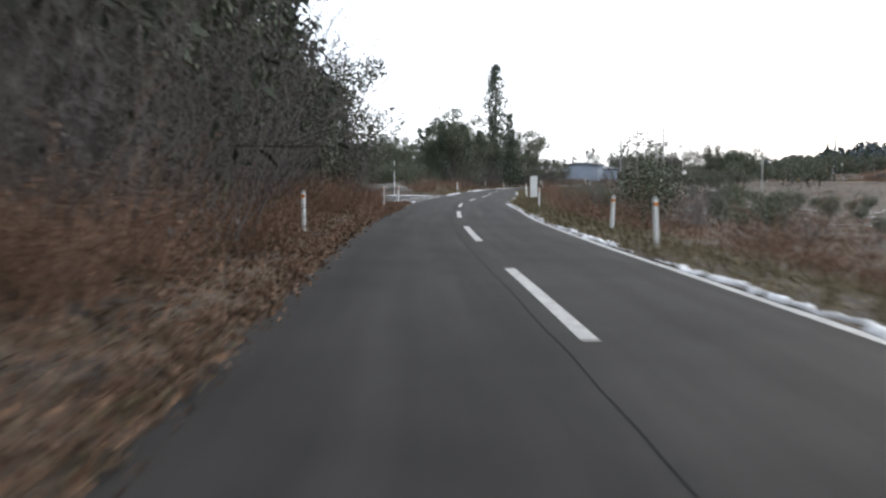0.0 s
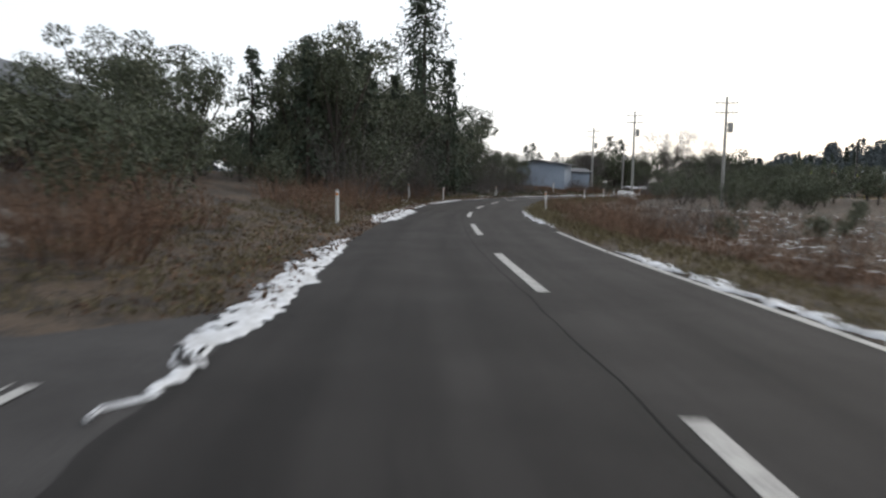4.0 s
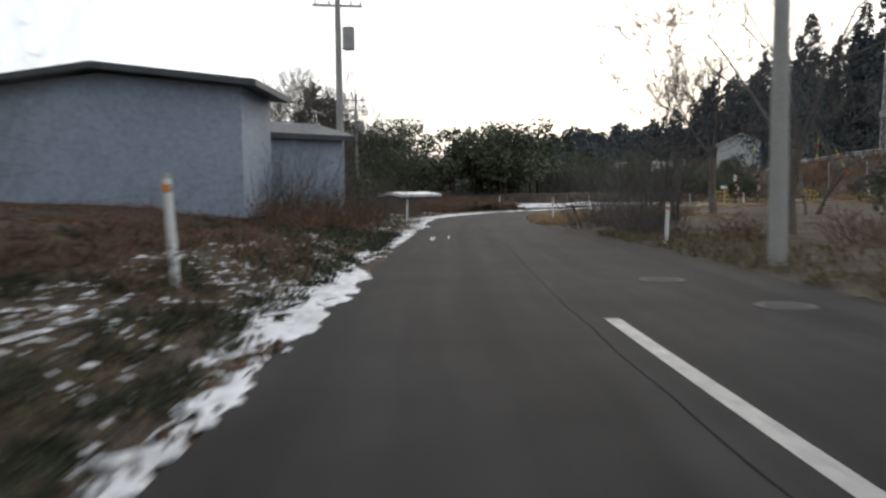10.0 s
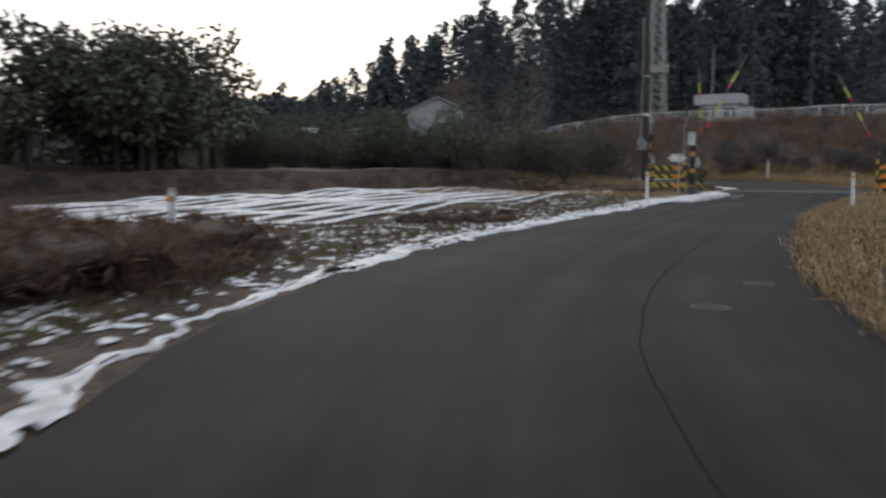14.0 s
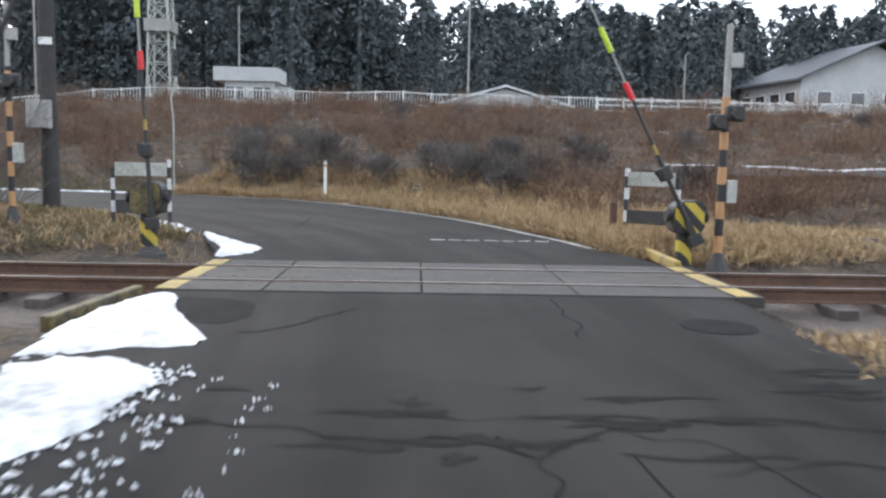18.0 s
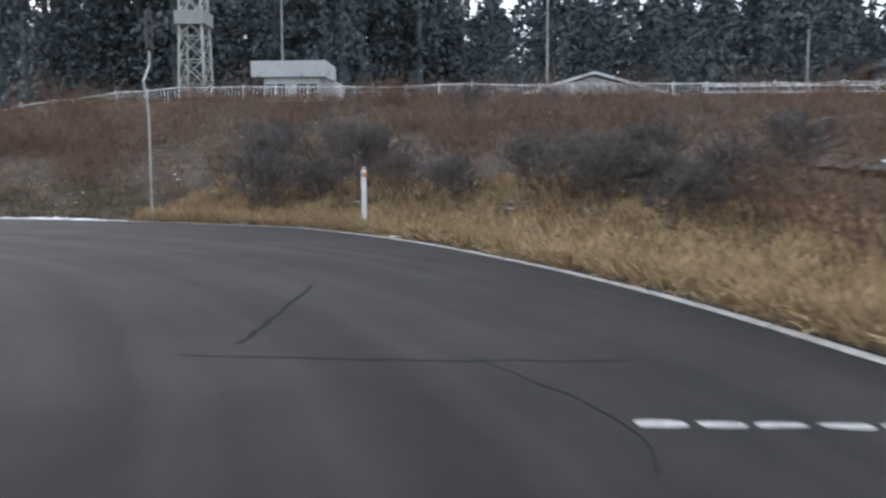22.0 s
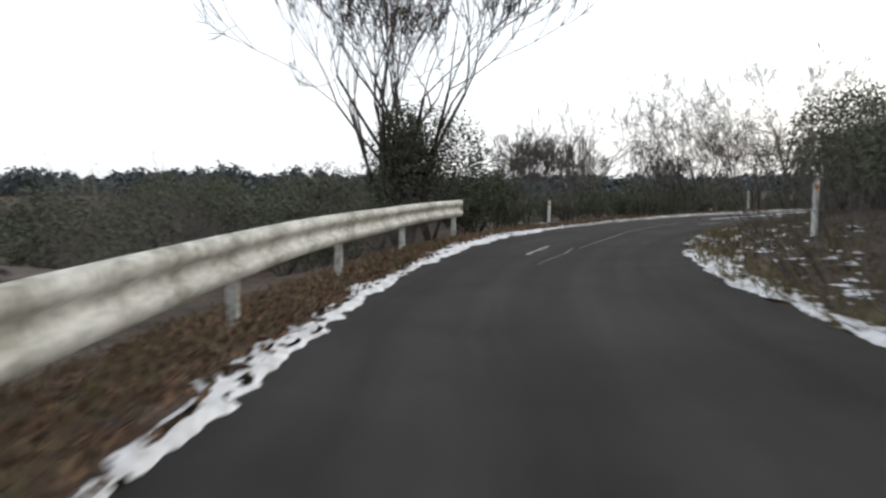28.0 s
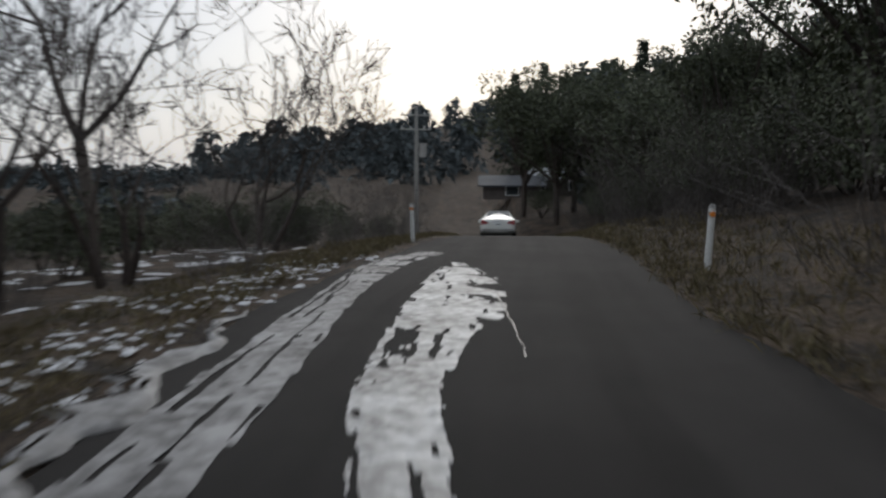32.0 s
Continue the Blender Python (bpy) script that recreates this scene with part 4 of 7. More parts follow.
# the great bare tree by the end of the guardrail
def great_tree(seed, label, stems=8, reach=(3.2, 4.2), girth=(0.13, 0.19), lean_most=0.36, depth=6, spread=0.3, fine=0.017):
    """Several stems that lean out from one foot, with strong rising limbs."""
    rng = np.random.default_rng(seed)
    segs = []
    for k in range(stems):
        a = 6.28 * k / stems + rng.uniform(0, 0.5)
        lean = rng.uniform(0.05, lean_most)
        d = np.array([math.cos(a) * lean, math.sin(a) * lean, 1.0])
        grow(rng, np.array([0.22 * math.cos(a), 0.22 * math.sin(a), -0.3]), d / np.linalg.norm(d), rng.uniform(*reach), rng.uniform(*girth), depth, segs, spread, 0.2)
    thick = [q for q in segs if q[2] > 0.3 * girth[0]]
    thin = [q[:2] + (max(q[2], fine), max(q[3], fine * 0.7)) for q in segs if q[2] <= 0.3 * girth[0]]
    return stand("bare_tree", limb_mesh("trunk", thick, M_BARK, 7), limb_mesh("crown", thin, M_BARK, 3), label, "tree", "")


great = great_tree(77, "great leafless tree with spreading branches and ivy round its trunk")
great.matrix_world = Matrix.Translation((*TREE, ground_z(*TREE)))


scatter(far_broads, [p for p in plot(52, 78, 290, 322, 14) if p[0] - 37 - 0.45 * (p[1] - 284) > 8], (0.6, 0.9))
scatter(far_broads, plot(22, 44, 322, 350, 12), (0.35, 0.5))
scatter(far_broads, plot(58, 84, 250, 280, 12), (0.4, 0.55))


joined(evergreens[0], plot(-14, 10, 230, 266, 90), (0.9, 1.35), "evergreen_scrub", "dark evergreen scrub below the guardrail", "scrub")
scatter(saplings, plot(-4, 11, 234, 262, 16), (0.7, 1.0))
scatter(saplings, band(164, 175, -6.0, -2.9, 20), (0.4, 0.62))
scatter(thickets, band(163, 175, -5.0, -2.5, 24), (0.5, 0.8))
scatter(conifers[:1], [(-9.6, 94.9), (-8.5, 100.4)], (0.72, 0.8))
# the dark foot of the wood at the junction, bare bushes behind the dry grass of the bend
scatter(evergreens, [at(40.2, -4.6), at(41.6, -5.4), at(43.0, -6.6), at(38.6, -4.9)], (0.6, 0.75))
scatter(saplings, [at(40.8, -4.4), at(42.4, -5.6), at(39.6, -4.2)], (0.7, 0.9))
bushes = [
    bare_tree(81, 1.9, 5, M_BARK, "small leafless bush of dark stems behind the verge", "bare bushes", 0.5, 7, 0.25, 0.009),
    bare_tree(82, 1.5, 5, M_BARK, "small leafless bush of dark stems behind the verge", "bare bushes", 0.6, 8, 0.2, 0.009),
]
for ob, p in zip(bushes, ((55.8, 190.6), (54.0, 183.2))):
    ob.name = "bare_bush"
    ob.matrix_world = Matrix.Translation((*p, ground_z(*p)))
REACH["bare_bush"] = 0.5
scatter(bushes, clear(field(10, 34, -16, 30, 26), 2.0), (0.7, 1.1))
scatter(bushes, [(53.7, 192.8), (54.1, 191.2), (54.6, 189.2), (53.0, 187.0), (53.2, 185.4), (51.4, 183.4), (51.6, 182.6), (51.2, 181.4), (55.2, 193.6), (56.4, 192.0), (52.6, 180.6), (56.6, 194.4), (53.2, 191.8), (54.9, 190.4), (52.0, 184.2)], (0.8, 1.15))
scatter(thickets, [(53.9, 192.0), (54.4, 190.2), (53.6, 188.2), (52.4, 184.4), (52.2, 182.0), (57.0, 193.2)], (0.6, 0.9))


# many-stemmed bare trees on the outside of the last bend
coppice = [
    bare_tree(91, 3.7, 5, M_BARK, "many-stemmed leafless shrub on the verge", "bare coppice trees", 0.42, 7, 0.3, 0.007),
    great_tree(92, "gnarled leafless tree with dense dark twigs beside the field", 4, (1.3, 1.7), (0.075, 0.11), 0.5, 6, 0.55, 0.009),
    bare_tree(93, 3.5, 5, M_BARK, "many-stemmed leafless shrub on the verge", "bare coppice trees", 0.5, 5, 0.25, 0.007),
]
for ob, p, k in zip(coppice, ((19.7, 248.3), (22.4, 265.4), (20.2, 255.2)), (1.0, 1.0, 1.1)):
    ob.name = "coppice_tree"
    ob.matrix_world = Matrix.Translation((*p, ground_z(*p)))
    ob.scale = (k, k, k)
REACH["coppice_tree"] = 1.2
scatter(coppice[::2], [(18.6, 247.0), (18.9, 250.0), (20.6, 256.8), (17.0, 258.0), (18.4, 262.0), (15.5, 252.5)], (0.85, 1.1))
scatter(coppice[1:2], [(20.4, 262.6), (23.6, 269.0), (18.8, 267.6), (26.6, 277.5)], (0.95, 1.2))


# far woods: cedars joined over the hills, distance haze in their colour
def woods(name, places, h, r, n, per, leaf, label, shape=0.85):
    vs, fs, k = [], [], 0
    for j, (x, y) in enumerate(places):
        v, f = conifer_crown(500 + j % 7, h, r, 0.12, n, per, leaf, shape)
        q = spots.uniform(0.7, 1.2)
        a = spots.uniform(0, 6.28)
        rot = np.array([[math.cos(a), -math.sin(a), 0], [math.sin(a), math.cos(a), 0], [0, 0, 1]])
        v = (v @ rot.T) * q + np.array([x, y, ground_z(x, y)])
        t, tf = limb_cone((x, y, ground_z(x, y) - 0.5), h * q * 0.9, 0.02 * h)
        vs += [v, t]
        fs += [f + k, tf + k + len(v)]
        k += len(v) + len(t)
    ob = new(name, mesh_of(name, np.concatenate(vs), np.concatenate(fs), M_NEEDLE_HAZE))
    return tagged(ob, label, "woods", kind="stuff")


def limb_cone(p, h, r, n=4):
    p = np.asarray(p, float)
    v = [p + np.array([r * math.cos(6.283 * k / n), r * math.sin(6.283 * k / n), 0]) for k in range(n)]
    v += [p + np.array([0.1 * r * math.cos(6.283 * k / n), 0.1 * r * math.sin(6.283 * k / n), h]) for k in range(n)]
    f = [(k, (k + 1) % n, n + (k + 1) % n, n + k) for k in range(n)]
    return np.array(v), np.array(f)


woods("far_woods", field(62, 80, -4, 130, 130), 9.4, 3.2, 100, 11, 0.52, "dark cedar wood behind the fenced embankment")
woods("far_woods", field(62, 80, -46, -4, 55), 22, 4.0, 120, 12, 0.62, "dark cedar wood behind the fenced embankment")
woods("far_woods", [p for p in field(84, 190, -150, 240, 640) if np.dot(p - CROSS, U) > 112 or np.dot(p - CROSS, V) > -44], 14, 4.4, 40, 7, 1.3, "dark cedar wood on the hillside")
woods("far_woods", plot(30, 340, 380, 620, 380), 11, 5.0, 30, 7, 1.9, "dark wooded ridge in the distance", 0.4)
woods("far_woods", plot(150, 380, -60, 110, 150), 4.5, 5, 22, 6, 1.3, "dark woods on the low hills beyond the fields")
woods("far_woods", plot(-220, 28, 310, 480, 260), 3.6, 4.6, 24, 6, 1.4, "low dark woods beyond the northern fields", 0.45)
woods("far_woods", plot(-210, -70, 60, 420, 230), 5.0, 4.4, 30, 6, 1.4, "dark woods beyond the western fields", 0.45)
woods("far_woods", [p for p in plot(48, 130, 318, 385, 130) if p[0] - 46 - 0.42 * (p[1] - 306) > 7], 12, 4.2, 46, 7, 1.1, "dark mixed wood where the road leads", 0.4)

# ---- grass, leaves and snow on the verges ----
def tufts(name, places, n_each, ln, material, label, lean=0.5):
    rng = np.random.default_rng(len(places) + int(ln * 100))
    pl = np.array(places)
    z = height(pl[:, 0], pl[:, 1])
    c = np.repeat(np.c_[pl, z - 0.02], n_each, 0)
    c[:, :2] += rng.normal(0, 0.09, (len(c), 2))
    d = rng.normal(0, lean, c.shape) + np.array([0, 0, 1.0])
    d[:, 2] = np.abs(d[:, 2])
    v, f = blades(rng, c, d, ln, 0.017, 0.25)
    return tagged(new(name, mesh_of(name, v, f, material)), label, "grass", kind="stuff")


def verge(s0, s1, o_lo, o_hi, n, left):
    spots = np.random.default_rng(int(1000 * abs(s0) + 10 * abs(o_lo) + n))
    out = []
    for k in range(n):
        s = spots.uniform(s0, s1)
        e = o_lo + (o_hi - o_lo) * spots.uniform() ** 1.5
        out.append(at(s, -left_of(s) - e if left else right_of(s) + e))
    return out


tufts("grass", verge(-16, 112, 0.1, 3.5, 3300, False), 11, 0.26, M_DULLGRASS, "dull withered grass along the verge")
tufts("grass", verge(128, 166, 0.35, 4.5, 420, True), 90, 0.24, M_WEED, "dark clumps of winter weeds standing in the snow", 0.9)
tufts("grass", verge(138, 166, 3.0, 9.0, 2600, True), 9, 0.22, M_BROWN, "withered weeds round the sheds", 0.8)
tufts("grass", verge(64, 176, 0.65, 3.4, 4200, True), 10, 0.17, M_DULLGRASS, "dull withered grass along the verge")
tufts("grass", verge(112, 166, 0.1, 4.0, 1760, False), 11, 0.24, M_DULLGRASS, "dull withered grass along the verge")
tufts("grass", verge(172, 217, 0.05, 7.0, 4400, False), 12, 0.24, M_DRYGRASS, "dry golden grass along the verge")
tufts("grass", clear(verge(221, 238, 0.05, 4.0, 2860, False), 0.0), 16, 0.42, M_DRYGRASS, "long dry golden grass along the bend")
tufts("grass", verge(238, 272, 0.1, 3.0, 1980, False), 12, 0.3, M_DULLGRASS, "dull withered grass along the verge")
tufts("grass", clear(field(3.2, 9, -14, 14, 1980), 0.2), 12, 0.26, M_DRYGRASS, "dry golden grass beside the tracks")
tufts("grass", clear(field(-8, -2.6, -14, 12, 1540), 0.2), 11, 0.22, M_DRYGRASS, "dry golden grass beside the tracks")
tufts("grass", clear(field(9, 47, -32, 50, 13000), 1.8), 8, 0.55, M_BROWN, "withered brown growth over the slope", 0.7)
tufts("grass", clear(field(10, 48, -34, 52, 3200), 2.5), 9, 0.30, M_DRYGRASS, "patches of pale dry grass on the slope", 0.8)
tufts("grass", verge(-16, 42, 0.15, 3.8, 4200, True), 9, 0.22, M_BROWN, "withered brown weeds on the bank", 0.9)
tufts("grass", verge(-16, 42, 0.1, 2.4, 1800, True), 7, 0.16, M_DULLGRASS, "dull low weeds on the bank", 1.2)
tufts("grass", verge(224, 262, 0.25, 3.0, 2400, True), 12, 0.2, M_DULLGRASS, "dull withered grass along the outside of the bend")
tufts("grass", verge(258, 300, 0.3, 2.4, 2200, True), 10, 0.2, M_BROWN, "withered brown weeds under the guardrail", 0.8)
tufts("grass", verge(262, 345, 0.35, 2.6, 3000, True), 12, 0.17, M_DULLGRASS, "dull withered grass under the guardrail")
tufts("grass", verge(272, 345, 0.1, 2.5, 1980, False), 11, 0.25, M_DULLGRASS, "dull withered grass along the verge")
tufts("grass", verge(178, 212, 0.9, 5.5, 2860, True), 9, 0.14, M_DULLGRASS, "dull withered grass beside the field")


def litter(name, places, size, label):
    rng = np.random.default_rng(len(places))
    pl = np.array(places)
    c = np.c_[pl, height(pl[:, 0], pl[:, 1]) + rng.uniform(0.005, 0.07, len(pl))]
    d = rng.normal(0, 1, c.shape) * np.array([1, 1, 0.35])
    v, f = blades(rng, c, d, size, size * 0.7)
    return tagged(new(name, mesh_of(name, v, f, M_LITTER)), label, "leaves", kind="stuff")


litter("leaf_litter", verge(-14, 42, -0.15, 3.2, 20000, True), 0.075, "brown fallen leaves on the bank")
litter("leaf_litter", verge(256, 296, 0.1, 2.2, 4600, True), 0.07, "brown fallen leaves under the guardrail")
litter("leaf_litter", verge(64, 150, 0.0, 2.0, 9000, True), 0.07, "brown fallen leaves on the bank")


def snow_strip(s0, s1, left, inner, outer, seed, holes=0.62, thick=0.04, fray=0.2):
    """A tongue of old snow along the road's edge, frayed and holed: inner and outer are metres off the edge, negative over the asphalt."""
    n = max(8, int((s1 - s0) / 0.11))
    lanes = 8
    pts, zs, keep = [], [], []
    for k in range(n + 1):
        s = s0 + (s1 - s0) * k / n
        taper = min(1.0, 4.5 * min(k, n - k) / n + 0.03)
        a = inner + fray * (noise.noise(Vector((s * 1.3, seed, 0))) + 0.6 * noise.noise(Vector((s * 4.1, seed, 2))) + 0.35 * noise.noise(Vector((s * 11.0, seed, 3))))
        b = outer + fray * 1.5 * (noise.noise(Vector((s * 0.9, seed, 7))) + 0.7 * noise.noise(Vector((s * 3.7, seed, 5))) + 0.6 * noise.noise(Vector((s * 9.5, seed, 6))))
        m = 0.5 * (a + b)
        a, b = m + (a - m) * taper, m + (b - m) * taper
        b = max(b, a + 0.02)
        w = left_of(s) if left else right_of(s)
        for j in range(lanes + 1):
            f_ = j / lanes
            e = a + (b - a) * f_
            pts.append((*at(s, -w - e if left else w + e), e, s))
            zs.append(0.004 + thick * (0.4 + 0.6 * taper) * math.sin(math.pi * min(max(f_, 0.0), 1.0)) ** 0.5)
    P = np.array(pts)
    g = height(P[:, 0], P[:, 1])
    d_ = dip(P[:, 3])
    g = np.where(P[:, 2] <= 0.02, d_, np.maximum(d_, g))
    vs = [(x, y, g_ + z * (1 + 0.8 * noise.noise(Vector((x * 6, y * 6, seed))))) for (x, y, e, s), g_, z in zip(pts, g, zs)]
    fs = []
    for k in range(n):
        for j in range(lanes):
            q = noise.noise(Vector((k * 0.13, j * 0.55, seed + 20))) + 0.55 * noise.noise(Vector((k * 0.37, j * 1.1, seed + 30)))
            if q > holes - 0.055 * j:
                continue
            i_ = k * (lanes + 1) + j
            fs.append((i_, i_ + 1, i_ + lanes + 2, i_ + lanes + 1))
    ob = sheet("snow_bank", vs, fs, M_GREYSNOW if s0 > 290 and left else M_SNOW, smooth=True)
    return tagged(ob, "thin strip of old snow along the road's edge", "snow", "snow along the road")


SNOW_L = [(37.5, 38.6, -0.1, 0.25), (41.5, 44.2, 0.0, 0.5), (60.8, 74, -0.1, 0.35), (80, 92.5, -0.35, 0.75), (92.5, 101, 0.0, 0.22), (101, 114, -0.1, 0.40), (117, 133, 0.8, 1.5), (133, 142, -0.05, 0.75), (141, 150, -0.02, 0.2), (149, 157, -0.1, 0.85), (157, 161, 0.35, 0.75), (161, 169.5, 0.0, 0.3), (169, 180, -0.1, 0.2), (179, 190, 0.02, 0.42), (189, 216, 0.0, 0.4), (225.5, 229, -0.2, 0.45), (268, 272.5, -0.05, 0.25), (272, 282, -0.05, 0.22), (281, 293, -0.15, 0.3), (292, 303, -0.1, 0.15), (302, 312, -0.1, 0.2)]
SNOW_R = [(4, 12, 0.0, 0.14), (13, 22, -0.02, 0.10), (23, 29, 0.0, 0.12), (30, 40.5, -0.02, 0.06), (45, 60, -0.05, 0.12), (61, 72, 0.0, 0.2), (80, 96, -0.05, 0.25), (97, 112, -0.08, 0.22), (112, 121, 0.0, 0.2), (120, 133, -0.1, 0.4), (180, 190, -0.02, 0.05), (224, 229, 0.4, 0.8), (238, 246, -0.12, 0.05), (244, 268, -0.16, 0.12), (268, 279, -0.02, 0.35), (278, 287, -0.05, 0.5), (287, 296, 0.0, 0.25)]
for k, (a, b, i, o) in enumerate(SNOW_L):
    snow_strip(a, b, True, i, o, 10 + k, 0.42 if 150 < a < 170 or 185 < a < 220 else 0.5)
for k, (a, b, i, o) in enumerate(SNOW_R):
    snow_strip(a, b, False, i, o, 60 + k)


def snow_flecks(name, places, size, label, low=-99.0):
    """Small flat remnants of snow between the grass, in ragged drifts."""
    vs, fs = [], []
    pl = []
    for x, y in places:
        for j in range(spots.integers(2, 6)):
            pl.append((x + spots.normal(0, size * 1.3), y + spots.normal(0, size * 1.3)))
    pl = np.array(pl)
    zz = np.maximum(height(pl[:, 0], pl[:, 1]), low)
    for (x, y), z0 in zip(pl, zz):
        r = size * spots.uniform(0.2, 0.8)
        a0, st = spots.uniform(0, 6.28), spots.uniform(0.3, 0.8)
        k0 = len(vs)
        vs.append((x, y, z0 + 0.035))
        for j in range(8):
            t = 6.283 * j / 8
            q = r * spots.uniform(0.4, 1.2)
            dx, dy = q * math.cos(t), q * st * math.sin(t)
            vs.append((x + dx * math.cos(a0) - dy * math.sin(a0), y + dx * math.sin(a0) + dy * math.cos(a0), z0 + 0.012))
        for j in range(8):
            fs.append((k0, k0 + 1 + j, k0 + 1 + (j + 1) % 8))
    return tagged(sheet(name, vs, fs, M_SNOW, smooth=True), label, "snow", kind="stuff")


snow_flecks("snow_flecks", [(x + spots.normal(0, 0.8), y + spots.normal(0, 0.8)) for x, y in ((53.4, 191.6), (53.9, 190.2), (53.0, 187.6), (52.4, 185.6), (51.2, 183.8), (55.6, 192.8), (50.9, 182.2)) for k in range(7)], 0.2, "scattered remnants of snow under the bare bushes")
snow_flecks("snow_flecks", verge(288, 304, 0.05, 1.3, 240, True), 0.14, "scattered remnants of snow beside the road")
snow_flecks("snow_flecks", verge(163, 178, 0.2, 1.6, 60, True), 0.13, "scattered remnants of snow in the grass")
snow_flecks("snow_flecks", verge(130, 163, 0.3, 3.0, 440, True), 0.16, "scattered remnants of snow in the grass")
snow_flecks("snow_flecks", verge(92, 126, 0.3, 2.0, 120, True), 0.14, "scattered remnants of snow in the grass")
snow_flecks("snow_flecks", verge(178, 213, 0.3, 4.5, 620, True), 0.17, "scattered remnants of snow in the grass")
snow_flecks("snow_flecks", verge(290, 318, 0.2, 1.6, 200, True), 0.14, "scattered remnants of snow in the grass")
snow_flecks("snow_flecks", verge(40, 120, 8, 26, 260, False), 0.5, "patches of snow on the lower field")
snow_flecks("snow_flecks", verge(276, 292, 0.4, 2.0, 60, False), 0.3, "patches of snow inside the bend")
snow_flecks("snow_flecks", verge(300, 330, 3, 9, 60, True), 0.7, "patches of snow on the field")
snow_flecks("snow_flecks", clear(field(8, 40, -30, 50, 120), 1.0), 0.22, "scattered remnants of snow on the slope")
snow_flecks("snow_flecks", clear(field(-6, 9, -16, 16, 60), 0.2), 0.16, "scattered remnants of snow beside the tracks")
# the furrowed field left of the road, snow lying in the furrows
for k in range(14):
    o0 = -7.4 - k * 0.85
    vs, fs = [], []
    for j in range(60):
        s = 195 + 21 * j / 59
        w = 0.11 + 0.14 * noise.noise(Vector((s * 0.7, k * 3.1, 0)))
        for o, z in ((o0 - w, 0.02), (o0, 0.075), (o0 + w, 0.02)):
            p = at(197, 0) + (s - 197) * np.array([0.93, 0.36]) + o * np.array([0.36, -0.93])
            vs.append((p[0], p[1], ground_z(*p) + z))
    for j in range(59):
        for i in (0, 1):
            fs.append((3 * j + i, 3 * j + i + 1, 3 * j + i + 4, 3 * j + i + 3))
    tagged(sheet("snow_furrow", vs, fs, M_SNOW, smooth=True), "snow lying in a furrow of the ploughed field", "snow", "snow in the furrows")


def smear(pts, z, material, name, label, parent=None):
    """A flat patch with an uneven rim through a few corners."""
    c = smooth_line([*pts, pts[0]], 0.2)[:-1]
    c = [(x + 0.06 * noise.noise(Vector((x * 3, y * 3, 1))), y + 0.06 * noise.noise(Vector((x * 3, y * 3, 8)))) for x, y in c]
    ob = sheet(name, [(x, y, z) for x, y in c], [tuple(range(len(c)))], material, parent)
    return ob


# rutted snow in the left lane near the end
def streaks(outer, inner, seed, gap, material=M_SLUSH, lanes=14):
    """Worn snow between two lines on the road, broken into long streaks by the wheels."""
    a, b = smooth_line(outer, 0.02), smooth_line(inner, 0.02)
    n = min(len(a), len(b))
    a, b = a[np.linspace(0, len(a) - 1, n).astype(int)], b[np.linspace(0, len(b) - 1, n).astype(int)]
    vs, fs = [], []
    for k in range(n):
        z0 = float(dip(station([a[k][0]], [a[k][1]])[0][0]))
        for j in range(lanes + 1):
            f_ = j / lanes
            w_ = 0.05 * noise.noise(Vector((k * 0.09, j * 0.5, seed))) + 0.02 * noise.noise(Vector((k * 0.35, j * 0.9, seed)))
            p = a[k] + (b[k] - a[k]) * (f_ + w_)
            vs.append((p[0], p[1], z0 + 0.006 + 0.010 * abs(noise.noise(Vector((k * 0.15, j * 0.8, seed + 5))))))
    for k in range(n - 1):
        for j in range(lanes):
            edge = min(j, lanes - 1 - j, k, n - 2 - k)
            q = noise.noise(Vector((k * 0.018, j * 0.42, seed + 2))) + 0.5 * noise.noise(Vector((k * 0.09, j * 0.95, seed + 3)))
            if q > gap - 0.28 + 0.09 * min(edge, 4):
                continue
            m = k * (lanes + 1) + j
            fs.append((m, m + 1, m + lanes + 2, m + lanes + 1))
    return tagged(sheet("snow_rut", vs, fs, material, smooth=True), "worn dirty snow in streaks between the wheel tracks", "snow", kind="stuff")


OUT_L = [(21.6, 250.4), (21.6, 251.4), (21.8, 252.6), (22.4, 254.6), (23.5, 257.4), (24.6, 260.6), (25.9, 263.9), (27.4, 267.8), (29.0, 270.0)]
IN_L = [(22.1, 250.4), (22.2, 251.3), (22.45, 252.6), (22.95, 254.4), (24.0, 257.1), (25.2, 260.4), (26.3, 263.6), (27.9, 267.3), (29.4, 269.6)]
streaks(OUT_L, IN_L, 3, 0.3, M_GREYSNOW, 22)
streaks([(23.82, 250.8), (24.0, 252.4), (24.4, 254.2), (24.75, 256.2), (25.1, 258.1), (25.5, 260.0), (25.9, 261.1), (26.6, 263.0), (27.5, 265.1), (28.2, 266.6)], [(23.95, 250.75), (24.25, 252.3), (24.7, 254.1), (25.1, 256.0), (25.55, 257.9), (26.0, 259.7), (26.5, 260.9), (27.3, 262.5), (28.0, 264.9), (28.5, 266.4)], 5, 0.26, M_WORNSNOW, 20)
streaks([(23.35, 251.6), (23.6, 253.2), (23.95, 255.0)], [(23.43, 251.55), (23.7, 253.15), (24.05, 254.95)], 6, 0.1, M_STAIN, 6)
